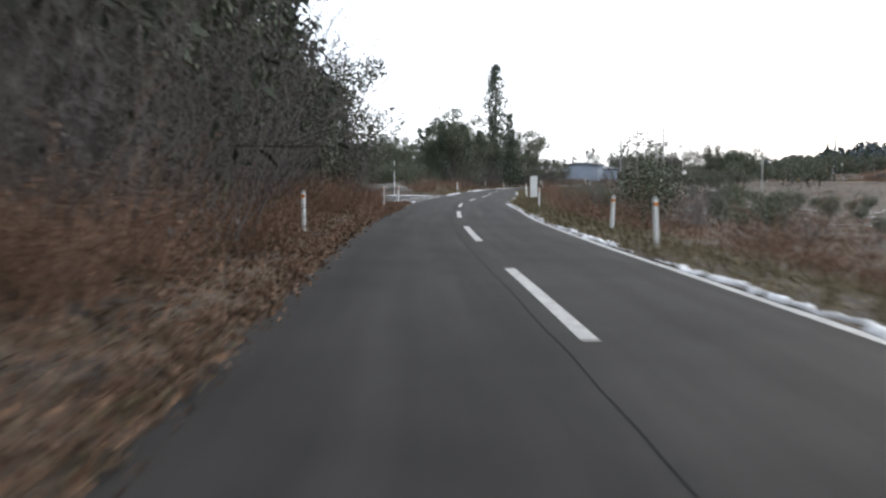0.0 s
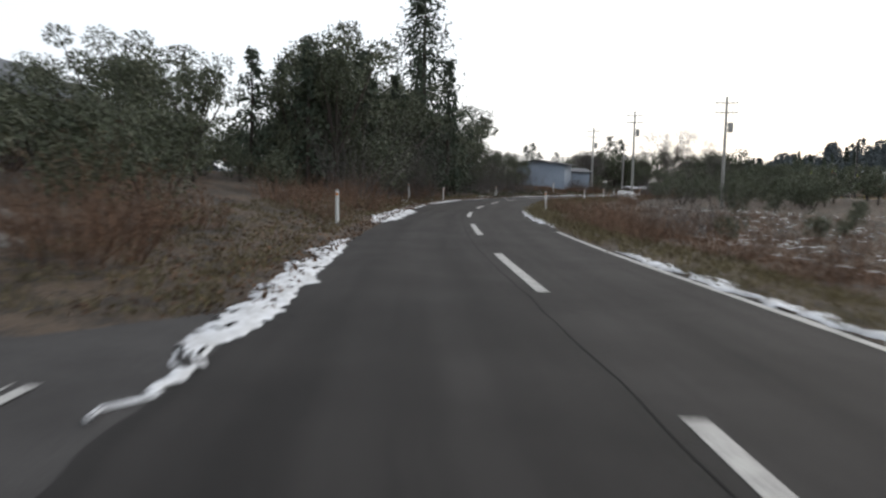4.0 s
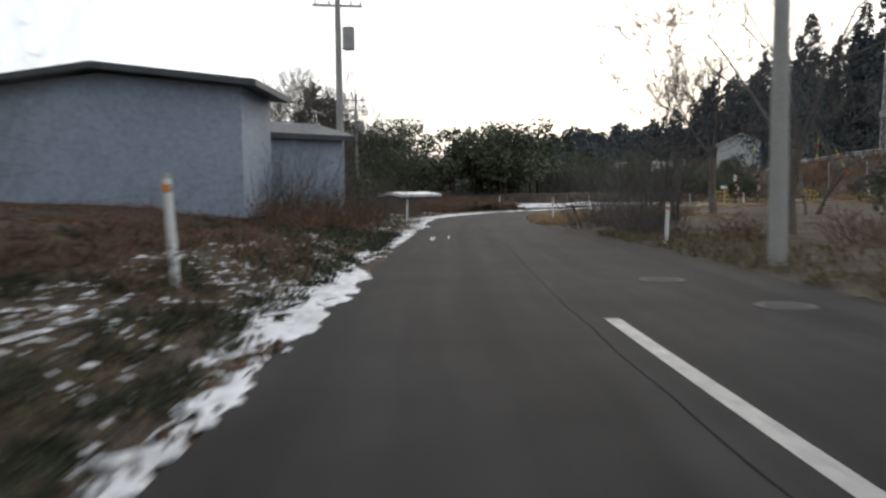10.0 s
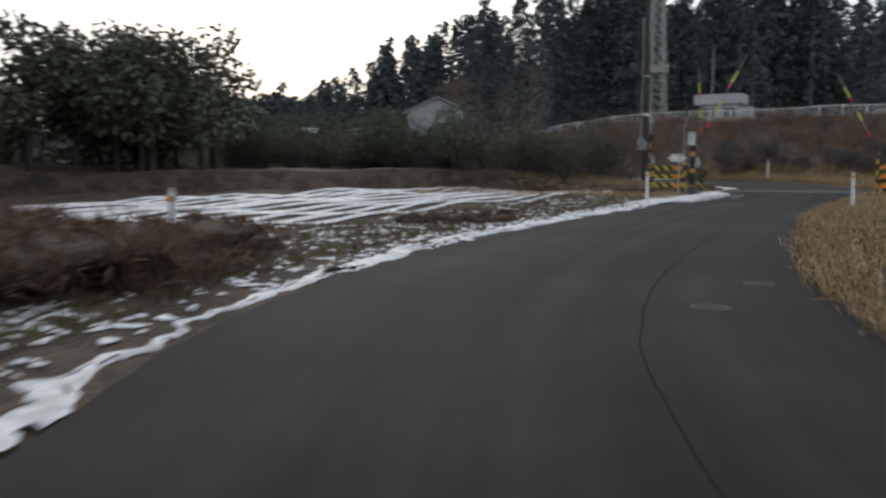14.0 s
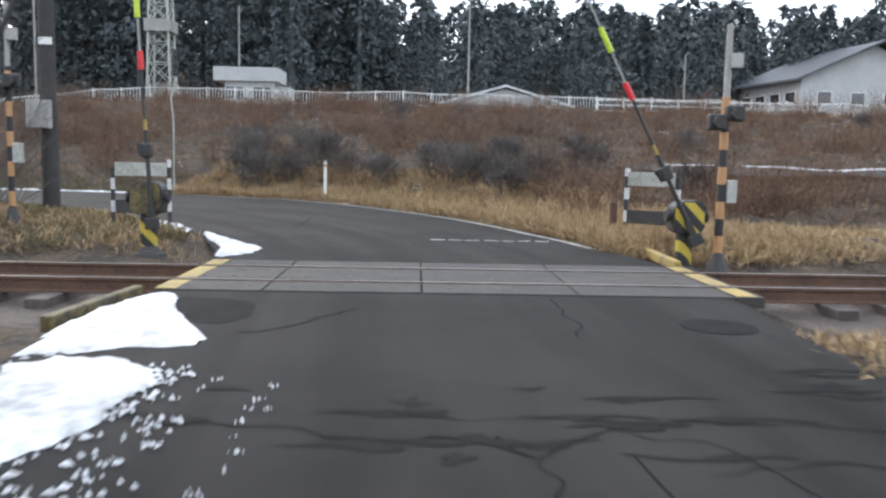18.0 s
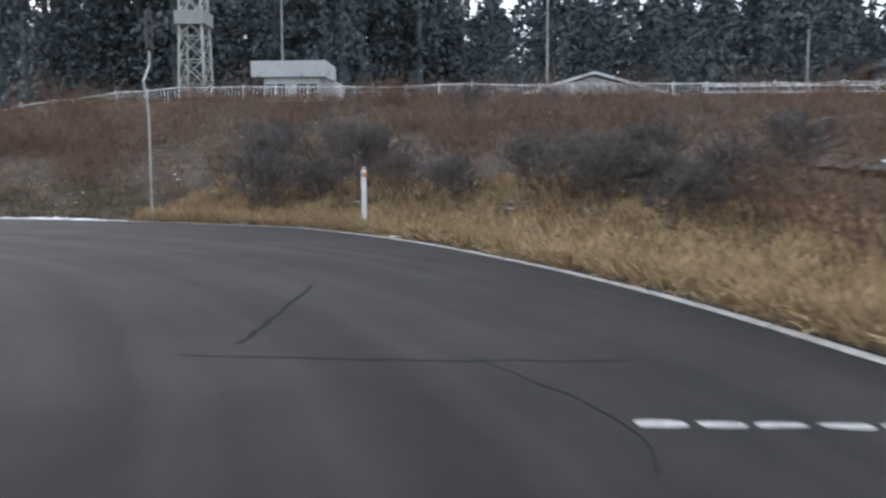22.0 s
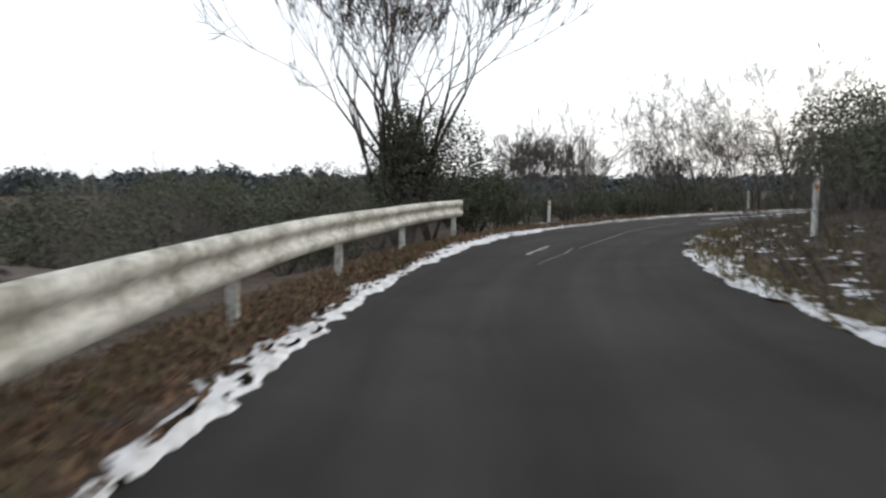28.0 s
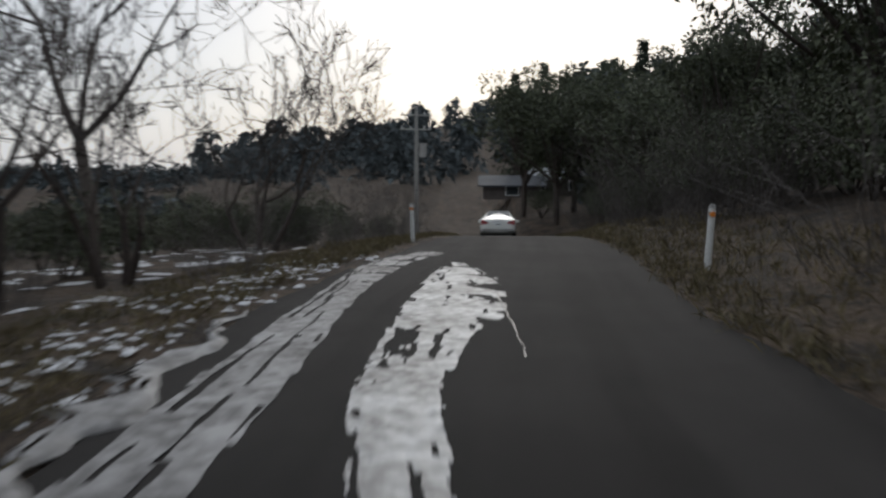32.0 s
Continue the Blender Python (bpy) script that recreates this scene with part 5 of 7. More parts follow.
# a thin pale seam down the middle of the last stretch
def pale_seam(line):
    sl = smooth_line(line, 0.06)
    sv, sf = [], []
    for k, q in enumerate(sl):
        d = sl[min(k + 1, len(sl) - 1)] - sl[max(k - 1, 0)]
        n_ = np.array([-d[1], d[0]]) / (np.linalg.norm(d) + 1e-9)
        j = 0.03 * noise.noise(Vector((q[0] * 5, q[1] * 5, 2)))
        w_ = 0.003 + 0.008 * max(0.0, 0.4 + noise.noise(Vector((q[0] * 2.5, q[1] * 2.5, 6))))
        sv += [(*(q + n_ * (j - w_)), 0.0045), (*(q + n_ * (j + w_)), 0.0045)]
        if k:
            sf.append((2 * k - 2, 2 * k - 1, 2 * k + 1, 2 * k))
    sheet("seam", sv, sf, M_SLUSH, road)


pale_seam(SEAM)
pale_seam(SEAM_B)
streaks([(26.1, 258.2), (25.9, 257.0), (25.6, 255.4), (25.4, 254.0)], [(26.45, 258.1), (26.35, 257.0), (25.95, 255.3), (25.6, 254.0)], 9, 0.2, M_STAIN, 8)
streaks([(26.7, 262.36), (27.45, 264.54), (28.01, 265.55), (28.57, 267.32)], [(27.3, 262.0), (27.95, 263.4), (28.4, 264.9), (28.75, 267.2)], 11, 0.3, M_WORNSNOW, 16)
snow_flecks("snow_flecks", [(27.45 + 0.04 * k, 254.9 + 0.2 * k) for k in range(8)], 0.10, "remnants of snow by the edge of the asphalt", 0.0)
streaks([at(296.2, 1.15), at(297.2, 1.2), at(298.2, 1.25)], [at(296.2, 1.4), at(297.2, 1.5), at(298.2, 1.35)], 41, 0.3, M_STAIN, 14)
streaks([at(303.6, 0.98), at(305.4, 1.0), at(307.2, 1.05)], [at(303.6, 1.3), at(305.4, 1.42), at(307.2, 1.3)], 43, 0.12, M_WORNSNOW, 18)
streaks([at(299.9, 0.95), at(300.6, 0.9), at(301.2, 1.0)], [at(299.9, 1.2), at(300.6, 1.25), at(301.2, 1.2)], 45, 0.32, M_STAIN, 18)
streaks([at(119.6, 0.35), at(123.6, 0.35)], [at(119.6, 0.47), at(123.6, 0.47)], 31, 0.12, M_WORNSNOW, 6)
streaks([at(121.5, -0.12), at(123.0, -0.12)], [at(121.5, 0.0), at(123.0, 0.0)], 33, 0.12, M_WORNSNOW, 6)
streaks([at(163.8, -0.25), at(165.6, -0.25)], [at(163.8, -0.12), at(165.6, -0.12)], 35, 0.12, M_WORNSNOW, 6)
streaks([at(164.6, 0.22), at(166.2, 0.22)], [at(164.6, 0.33), at(166.2, 0.33)], 37, 0.12, M_WORNSNOW, 6)
streaks([at(284.2, 0.12), at(286.2, 0.12)], [at(284.2, 0.22), at(286.2, 0.22)], 39, 0.12, M_WORNSNOW, 6)

# smeared slush over the left lane where vehicles turn in
streaks([at(113.5, -2.6), at(116, -2.7), at(118.5, -2.6), at(121.5, -2.3)], [at(113.5, -1.7), at(116, -1.3), at(118.5, -1.05), at(121.5, -1.35)], 61, 0.02, M_GREYSNOW, 26)
tufts("grass", verge(0, 112, 3.5, 20, 5200, False), 8, 0.42, M_BROWN, "withered brown growth over the lower field", 0.7)

# wide cross-stripes of snow where a track leaves the road for the field
for k, (s, o0, o1, w) in enumerate(((178.6, -1.55, -4.6, 0.50), (180.0, -1.62, -5.4, 0.36), (181.2, -1.7, -5.0, 0.28), (182.3, -1.8, -4.2, 0.22), (183.5, -1.9, -4.6, 0.2), (184.8, -2.0, -4.0, 0.26))):
    a = [at(s + 0.12 * (o - o0), o) for o in np.linspace(o0, o1, 5)]
    b = [at(s + w * (1 - 0.12 * j) + 0.12 * (o - o0), o) for j, o in enumerate(np.linspace(o0, o1, 5))]
    pa, pb = smooth_line([tuple(q) for q in a], 0.1), smooth_line([tuple(q) for q in b], 0.1)
    vs, fs = [], []
    for j in range(len(pa)):
        for q, z in ((pa[j], 0.012), ((pa[j] + pb[j]) / 2, 0.03), (pb[j], 0.012)):
            q = q + 0.16 * np.array([noise.noise(Vector((q[0] * 3, q[1] * 3, k))), noise.noise(Vector((q[0] * 3, q[1] * 3, k + 9)))])
            vs.append((q[0], q[1], max(0.0, ground_z(*q)) + z))
        if j:
            for i in (0, 1):
                fs.append((3 * j - 3 + i, 3 * j - 2 + i, 3 * j + 1 + i, 3 * j + i))
    tagged(sheet("snow_stripe", vs, fs, M_SNOW, smooth=True), "stripe of snow between wheel tracks into the field", "snow", "snow stripes by the field")

# snow along the far edge of the side road
sl = smooth_line([(-16.0, 43.2), (-10.0, 41.8), (-5.8, 40.84), (-0.76, 39.76), (3.6, 38.74)], 0.12)
vs, fs = [], []
for k, q in enumerate(sl):
    w_ = 0.10 + 0.16 * max(-0.4, noise.noise(Vector((q[0] * 1.1, q[1] * 1.1, 4))) + 0.5 * noise.noise(Vector((q[0] * 4, q[1] * 4, 4))))
    for o_, z_ in ((-w_, 0.008), (0.0, 0.045), (w_ * 1.3, 0.008)):
        vs.append((q[0], q[1] + o_, max(0.0, ground_z(q[0], q[1] + o_)) + z_))
    if k:
        for i in (0, 1):
            fs.append((3 * k - 3 + i, 3 * k - 2 + i, 3 * k + 1 + i, 3 * k + i))
tagged(sheet("snow_bank", vs, fs, M_SNOW, smooth=True), "thin strip of old snow along the side road", "snow", "snow along the road")
snow_flecks("snow_flecks", field(-6.4, -3.2, -3.1, -1.6, 40), 0.06, "crumbs of snow on the asphalt before the tracks", 0.0)

# the lane that runs off along the foot of the slope beyond the tracks
lv, lf = [], []
for k, v in enumerate(np.arange(7.0, 62.0, 1.0)):
    for u in np.linspace(17.2, 20.6, 6):
        p = xing(u + 0.15 * noise.noise(Vector((v * 0.5, 3.0, 0))), v)
        lv.append((p[0], p[1], ground_z(*p) * 0.5 + 0.5 * ground_z(*xing(18.9, v)) + 0.10))
    if k:
        lf += [(6 * k - 6 + j, 6 * k - 5 + j, 6 * k + 1 + j, 6 * k + j) for j in range(5)]
tagged(sheet("road_lane", lv, lf, M_ASPHALT_OLD, smooth=True), "narrow grey lane along the foot of the brown slope", "road", kind="structure")
lv, lf = [], []
for k, v in enumerate(np.arange(9.0, 60.0, 0.4)):
    w = 0.06 + 0.16 * max(0.0, 0.3 + noise.noise(Vector((v * 0.6, 8.0, 0))))
    for u, z in ((20.5 - w, 0.125), (20.6, 0.18), (20.7 + w, 0.12)):
        p = xing(u, v)
        lv.append((p[0], p[1], 0.5 * ground_z(*p) + 0.5 * ground_z(*xing(18.9, v)) + z))
    if k:
        lf += [(3 * k - 3 + j, 3 * k - 2 + j, 3 * k + 1 + j, 3 * k + j) for j in range(2)]
tagged(sheet("snow_bank", lv, lf, M_SNOW, smooth=True), "thin strip of old snow along the lane", "snow", "snow along the road")

# ---- level crossing ----
TURN_X = math.degrees(math.atan2(-U[0], U[1]))


def xm(u, v, z=0.0, turn=0.0):
    """A pose beside the tracks: x along them to the right, y ahead over them."""
    p = xing(u, v)
    return Matrix.Translation((p[0], p[1], z)) @ Matrix.Rotation(radians(TURN_X + turn), 4, "Z")


HAZ = stripe_mat("black and yellow hazard stripes", (0.52, 0.40, 0.05), (0.025, 0.024, 0.024), 0.12, (0.75, 0.35, 0.75))
BANDS_YB = stripe_mat("yellow and black bands", (0.54, 0.39, 0.05), (0.025, 0.024, 0.024), 0.20, (0, 0, 1))
BANDS_OB = stripe_mat("orange and black bands", (0.46, 0.25, 0.11), (0.025, 0.024, 0.024), 0.24, (0, 0, 1))
BANDS_BO = stripe_mat("black post with orange bands", (0.022, 0.021, 0.020), (0.50, 0.21, 0.04), 0.30, (0, 0, 1), 0.74)
BANDS_WB = stripe_mat("white and black bands", (0.62, 0.62, 0.60), (0.03, 0.03, 0.03), 0.20, (0, 0, 1))

track = thing("railway_track", "single narrow-gauge railway track with rusty rails crossing the road", "railway", m=xm(0, 0))
for y in (0.0, 1.10):
    bm = new_bm()
    prism(bm, [(-0.065, -0.15), (0.065, -0.15), (0.065, -0.135), (0.012, -0.12), (0.012, -0.03), (0.033, -0.02), (0.033, 0.006), (-0.033, 0.006), (-0.033, -0.02), (-0.012, -0.03), (-0.012, -0.12), (-0.065, -0.135)], -55, 55)
    bmesh.ops.transform(bm, matrix=Matrix.Rotation(radians(-90), 4, "Z"), verts=bm.verts)
    bmesh.ops.translate(bm, vec=(0, y, 0.012), verts=bm.verts)
    rail = part("rail", bm, M_RUST, track)
    bm = new_bm()
    box(bm, (0, y, 0.020), (110, 0.052, 0.006))
    part("railhead", bm, M_RAILTOP, rail, "polished running surface")
sl_me = None
for k in range(-34, 34):
    v = k * 0.62
    if -2.9 < v < 3.8:
        continue
    if sl_me is None:
        bm = new_bm()
        box(bm, (0, 0, 0), (0.22, 2.0, 0.14), bevel=0.015)
        ob = part("sleeper", bm, M_WALLTIMBER, track)
        sl_me = ob.data
    else:
        ob = new("sleeper", sl_me)
        ob.parent = track
    ob.location = (v, 0.55, -0.205)
bed_v, bed_f = [], []
for k, v in enumerate(np.arange(-56, 56.1, 0.8)):
    for u, z in ((-1.9, -0.30), (-1.1, -0.24), (0.55, -0.235), (2.2, -0.24), (3.0, -0.30)):
        p = xing(u, v)
        zz = z + 0.02 * noise.noise(Vector((u * 3, v * 3, 0))) if not -2.6 < v < 3.5 else -0.30
        bed_v.append((p[0], p[1], zz))
    if k:
        for j in range(4):
            bed_f.append((5 * k - 5 + j, 5 * k - 4 + j, 5 * k + 1 + j, 5 * k + j))
tagged(sheet("track_bed", bed_v, bed_f, M_BALLAST, smooth=True), "brown stone ballast under the railway track", "ballast", kind="structure")

deck = thing("crossing_deck", "worn grey concrete slabs between and beside the rails", "crossing", m=xm(0, 0))
for r0, r1 in ((-0.64, -0.06), (0.065, 1.035), (1.165, 1.68)):
    for c0 in np.arange(-3.03, 4.6, 1.53):
        a, b = max(c0, -2.45), min(c0 + 1.53, 3.4)
        if b - a < 0.1:
            continue
        bm = new_bm()
        box(bm, ((a + b) / 2 + 0.0, (r0 + r1) / 2, -0.04), (b - a - 0.022, r1 - r0, 0.11), bevel=0.008)
        slab = part("slab", bm, M_SLAB, deck)
        for fx in (0.18, 0.5, 0.82):
            for fy in ((0.25, 0.75) if r1 - r0 > 0.7 else (0.5,)):
                bm = new_bm()
                bx, by = a + (b - a) * fx, r0 + (r1 - r0) * fy
                box(bm, (bx, by, 0.0165), (0.055, 0.035, 0.004))
                part("bolt", bm, M_BLACK, slab)
for v, nm in ((-2.42, "left"), (3.22, "right")):
    for r0, r1 in ((-0.62, -0.08), (0.09, 1.01), (1.19, 1.66)):
        bm = new_bm()
        box(bm, (v, (r0 + r1) / 2, 0.0175), (0.20, r1 - r0, 0.004))
        part("edge_stripe", bm, M_YELLOW, deck, "worn yellow edge paint")
smear([xing(1.70, -2.4), xing(1.80, -1.0), xing(1.78, 1.5), xing(1.82, 3.3), xing(1.70, 3.3)], 0.003, M_TAR, "seam", "", road)

# cracks and patches in the asphalt at the crossing
for pts, w in (([(-2.5, -1.3), (-2.27, -0.99), (-1.84, -0.8), (-1.5, -0.55)], 0.018), ([(-0.80, 1.24), (-1.23, 1.26), (-1.63, 1.22), (-2.02, 1.28), (-2.5, 1.16)], 0.014), ([(4.2, 0.2), (5.0, 0.1), (6.2, -0.6)], 0.008), ([(6.2, -2.6), (6.1, -1.0), (6.15, 0.4)], 0.012)):
    c = smooth_line([tuple(xing(u, v)) for u, v in pts], 0.08)
    vs, fs = [], []
    for k, p in enumerate(c):
        q = w * (0.6 + 0.8 * abs(noise.noise(Vector((p[0] * 6, p[1] * 6, 0)))))
        d = c[min(k + 1, len(c) - 1)] - c[max(k - 1, 0)]
        n_ = np.array([-d[1], d[0]]) / (np.linalg.norm(d) + 1e-9)
        j = 0.05 * noise.noise(Vector((p[0] * 4, p[1] * 4, 9)))
        vs += [(*(p + n_ * (q + j)), 0.0032), (*(p - n_ * (q - j)), 0.0032)]
        if k:
            fs.append((2 * k - 2, 2 * k - 1, 2 * k + 1, 2 * k))
    sheet("crack", vs, fs, M_TAR, road)
smear([xing(u, v) for u, v in ((-2.05, -2.05), (-1.35, -2.22), (-1.0, -2.10), (-1.2, -1.5), (-1.75, -1.35), (-2.15, -1.5), (-2.1, -1.8))], 0.0026, M_WET, "patch", "", road)
wet = np.random.default_rng(5)
for k in range(26):
    u0, v0 = -3.35 - 1.7 * wet.uniform() ** 1.3, wet.uniform(-1.3, 3.3)
    du, dv = wet.uniform(0.025, 0.085), wet.uniform(0.08, 0.34)
    ph = wet.uniform(0, 6.28)
    smear([xing(u0 + du * math.sin(q) * (1 + 0.6 * math.sin(3 * q + ph)), v0 + dv * math.cos(q) * (1 + 0.5 * math.sin(4 * q + 2 * ph))) for q in np.arange(0, 6.28, 0.4)], 0.0025 + 0.0001 * k, M_WET, "patch", "", road)
for k in range(7):
    smear([xing(u, v) for u, v in ((4.80, 0.22 + k * 0.29), (4.80, 0.42 + k * 0.29), (4.89, 0.42 + k * 0.29), (4.89, 0.22 + k * 0.29))], 0.0045, M_PAINT, "stop_line", "", road)
# melting snow lying over the edge of the asphalt before and after the tracks
for pts in ([(-5.5, -2.6), (-4.9, -1.62), (-4.3, -1.55), (-3.75, -1.5), (-3.3, -1.95), (-3.6, -2.5)], [(-3.3, -2.5), (-2.9, -1.6), (-2.5, -1.58), (-1.7, -2.0), (-0.85, -2.25), (-1.3, -2.55), (-2.4, -2.62)], [(1.95, -2.6), (2.3, -2.35), (3.0, -2.2), (3.6, -2.55), (4.3, -2.95), (5.4, -3.6), (4.4, -3.3), (3.0, -2.75)], [(-11, -3.0), (-8.5, -1.9), (-6.6, -1.75), (-5.3, -1.9), (-5.4, -2.6), (-8, -3.0)]):
    c = smooth_line([*[tuple(xing(u, v)) for u, v in pts], tuple(xing(*pts[0]))], 0.04)[:-1]
    m_ = c.mean(0)
    vs = [(m_[0], m_[1], 0.05)]
    for f_, z in ((0.55, 0.045), (0.9, 0.035), (1.0, 0.006)):
        for p in c:
            q = m_ + (p - m_) * f_ * (1 + 0.12 * noise.noise(Vector((p[0] * 3, p[1] * 3, 3))) + 0.09 * noise.noise(Vector((p[0] * 11, p[1] * 11, 5))))
            vs.append((q[0], q[1], z + 0.01 * noise.noise(Vector((q[0] * 7, q[1] * 7, 0))) * (f_ < 1)))
    n = len(c)
    fs = [(0, 1 + k, 1 + (k + 1) % n) for k in range(n)]
    for r in (0, 1):
        fs += [(1 + r * n + k, 1 + (r + 1) * n + k, 1 + (r + 1) * n + (k + 1) % n, 1 + r * n + (k + 1) % n) for k in range(n)]
    tagged(sheet("snow_patch", vs, fs, M_SNOW, smooth=True), "melting patch of old snow beside the level crossing", "snow", "snow by the crossing")


# half-melted snow over the left edge of the asphalt, and the broken surface before the tracks
snow_flecks("snow_flecks", field(-9.4, -3.6, -1.9, -1.45, 130), 0.06, "broken half-melted snow over the edge of the asphalt", 0.0)
snow_flecks("snow_flecks", field(-8.6, -3.8, -1.5, -1.15, 110), 0.024, "crumbs of half-melted snow over the edge of the asphalt", 0.0)
snow_flecks("snow_flecks", field(-6.5, -3.9, -0.86, -0.7, 20), 0.012, "crumbs of slush in the wheel track", 0.0)
for pts, w in (([(-4.52, -1.36), (-4.57, -0.71), (-4.71, -0.19), (-4.72, 0.25), (-4.93, 0.51), (-4.61, 0.86), (-4.42, 1.52), (-4.55, 2.4)], 0.011), ([(-4.93, 0.51), (-5.3, 0.52), (-5.69, 0.48)], 0.006), ([(-4.6, 0.86), (-4.75, 1.3), (-5.3, 1.5), (-5.98, 1.74), (-6.6, 1.6)], 0.006), ([(-4.3, -0.4), (-4.42, 0.3), (-4.3, 1.0)], 0.006), ([(-5.1, 1.2), (-5.0, 1.9), (-5.2, 2.3)], 0.007)):
    c = smooth_line([tuple(xing(u, v)) for u, v in pts], 0.05)
    vs, fs = [], []
    for k, p in enumerate(c):
        q = w * (0.4 + 1.6 * abs(noise.noise(Vector((p[0] * 5, p[1] * 5, 2)))))
        d = c[min(k + 1, len(c) - 1)] - c[max(k - 1, 0)]
        n_ = np.array([-d[1], d[0]]) / (np.linalg.norm(d) + 1e-9)
        j = 0.07 * noise.noise(Vector((p[0] * 5, p[1] * 5, 9)))
        vs += [(*(p + n_ * (q + j)), 0.0058), (*(p - n_ * (q - j)), 0.0058)]
        if k:
            fs.append((2 * k - 2, 2 * k - 1, 2 * k + 1, 2 * k))
    sheet("crack", vs, fs, M_TAR, road)
smear([xing(u, v) for u, v in ((-6.35, 1.62), (-6.45, 2.0), (-6.8, 2.25), (-7.2, 2.05), (-7.1, 1.7), (-6.7, 1.55))], 0.0054, M_WET, "patch", "", road)


def kerb(u0, v0, u1, v1, material, label):
    a, b = xing(u0, v0), xing(u1, v1)
    d = b - a
    ln = float(np.linalg.norm(d))
    ob = thing("kerb", label, "kerb", "crossing kerbs", Matrix.Translation((*((a + b) / 2), 0)) @ Matrix.Rotation(math.atan2(d[1], d[0]), 4, "Z"))
    n = 3
    for k in range(n):
        bm = new_bm()
        box(bm, (-ln / 2 + ln * (k + 0.5) / n, 0, 0.0), (ln / n - 0.01, 0.10, 0.13), bevel=0.02)
        part("kerbstone", bm, material, ob)


kerb(1.87, 3.35, 3.75, 3.43, M_YELLOW, "yellow painted concrete kerb at the crossing")
kerb(-2.3, -2.78, -0.75, -2.62, M_DULLYELLOW, "low yellow painted concrete kerb at the crossing")


def gate(u, v, turn, lean, label, side, face):
    """A crossing gate: striped foot, a rounded motor box with a face plate, and its arm raised."""
    ob = thing("crossing_gate", label, "crossing gate", "crossing gates", xm(u, v, ground_z(*xing(u, v)) - 0.02, turn))
    bm = new_bm()
    tube(bm, (0, 0, 0), (0, 0, 0.06), 0.24, 0.22, 12)
    tube(bm, (0, 0, 0.06), (0, 0, 0.16), 0.17, 0.12, 12)
    part("base", bm, M_BLACK, ob)
    bm = new_bm()
    tube(bm, (0, 0, 0.16), (0, 0, 0.66), 0.115, 0.115, 14)
    part("pedestal", bm, HAZ, ob)
    bm = new_bm()
    prism(bm, [(-0.22, 0.06), (-0.14, 0.0), (0.16, 0.0), (0.23, 0.08), (0.23, 0.38), (0.17, 0.46), (-0.08, 0.46), (-0.22, 0.36)], -0.17, 0.17)
    bmesh.ops.translate(bm, vec=(0, 0, 0.62), verts=bm.verts)
    bmesh.ops.bevel(bm, geom=list(bm.edges), offset=0.018, segments=2, affect="EDGES")
    body = part("motor_box", bm, M_BLACK, ob)
    bm = new_bm()
    prism(bm, [(-0.20, 0.07), (-0.13, 0.015), (0.15, 0.015), (0.21, 0.09), (0.21, 0.37), (0.16, 0.44), (-0.07, 0.44), (-0.20, 0.35)], -0.178, -0.168)
    bmesh.ops.translate(bm, vec=(0, 0, 0.62), verts=bm.verts)
    part("face_plate", bm, HAZ if face else M_DULLYELLOW, body, "black and yellow striped face" if face else "dirty dull yellow face")
    bm = new_bm()
    tube(bm, (-0.26, -0.02, 0.86), (0.28, -0.02, 0.86), 0.05, 0.05, 10)
    part("axle", bm, M_BLACK, body)
    for sx in (-0.26, 0.27):
        bm = new_bm()
        tube(bm, (sx, -0.02, 0.86), (sx + (0.03 if sx > 0 else -0.03), -0.02, 0.86), 0.085, 0.085, 12)
        part("crank", bm, M_BLACK, body)
    m = Matrix.Translation((0.10 * side, -0.23, 0.90)) @ Matrix.Rotation(radians(lean), 4, "Y")
    bm = new_bm()
    box(bm, (0, 0, -0.26), (0.09, 0.05, 0.32))
    box(bm, (0, 0, -0.40), (0.20, 0.08, 0.16), bevel=0.02)
    bmesh.ops.transform(bm, matrix=m, verts=bm.verts)
    part("counterweight", bm, M_BLACK, ob)
    bm = new_bm()
    tube(bm, (0, 0, -0.15), (0, 0, 0.9), 0.033, 0.030, 8)
    bmesh.ops.transform(bm, matrix=m, verts=bm.verts)
    arm = part("arm", bm, M_BLACK, ob)
    bm = new_bm()
    box(bm, (0, 0, 0.62), (0.15, 0.11, 0.20), bevel=0.03)
    tube(bm, (-0.07, 0, 0.54), (-0.10, 0, 0.72), 0.04, 0.04, 8)
    bmesh.ops.transform(bm, matrix=m, verts=bm.verts)
    part("arm_joint", bm, M_BLACK, arm)
    for z0, z1, mt, r in ((0.9, 1.05, M_YELLOW, 0.026), (1.05, 1.72, M_BLACK, 0.022), (1.72, 1.97, M_RED, 0.045), (1.97, 2.42, M_POLE, 0.018), (2.42, 2.78, M_LIME, 0.042), (2.78, 3.3, M_POLE, 0.016), (3.3, 3.5, M_RED, 0.036), (3.5, 3.95, M_LIME, 0.034), (3.95, 4.6, M_POLE, 0.012)):
        bm = new_bm()
        tube(bm, (0, 0, z0), (0, 0, z1), r, r * 0.93, 8)
        bmesh.ops.transform(bm, matrix=m, verts=bm.verts)
        part("arm_section", bm, mt, arm)
    return ob


gate(3.3, -3.85, 0, -3, "dirty black and yellow crossing gate with its arm raised", 1, False)
gate(2.85, 3.75, 0, -27, "black and yellow crossing gate with its arm leaning inward", -1, True)
gate(-3.1, 3.6, 0, 5, "dirty black and yellow crossing gate with its arm upright", -1, False)
gate(-3.2, -3.1, 0, 27, "dirty black crossing gate with its arm leaning inward", 1, False)


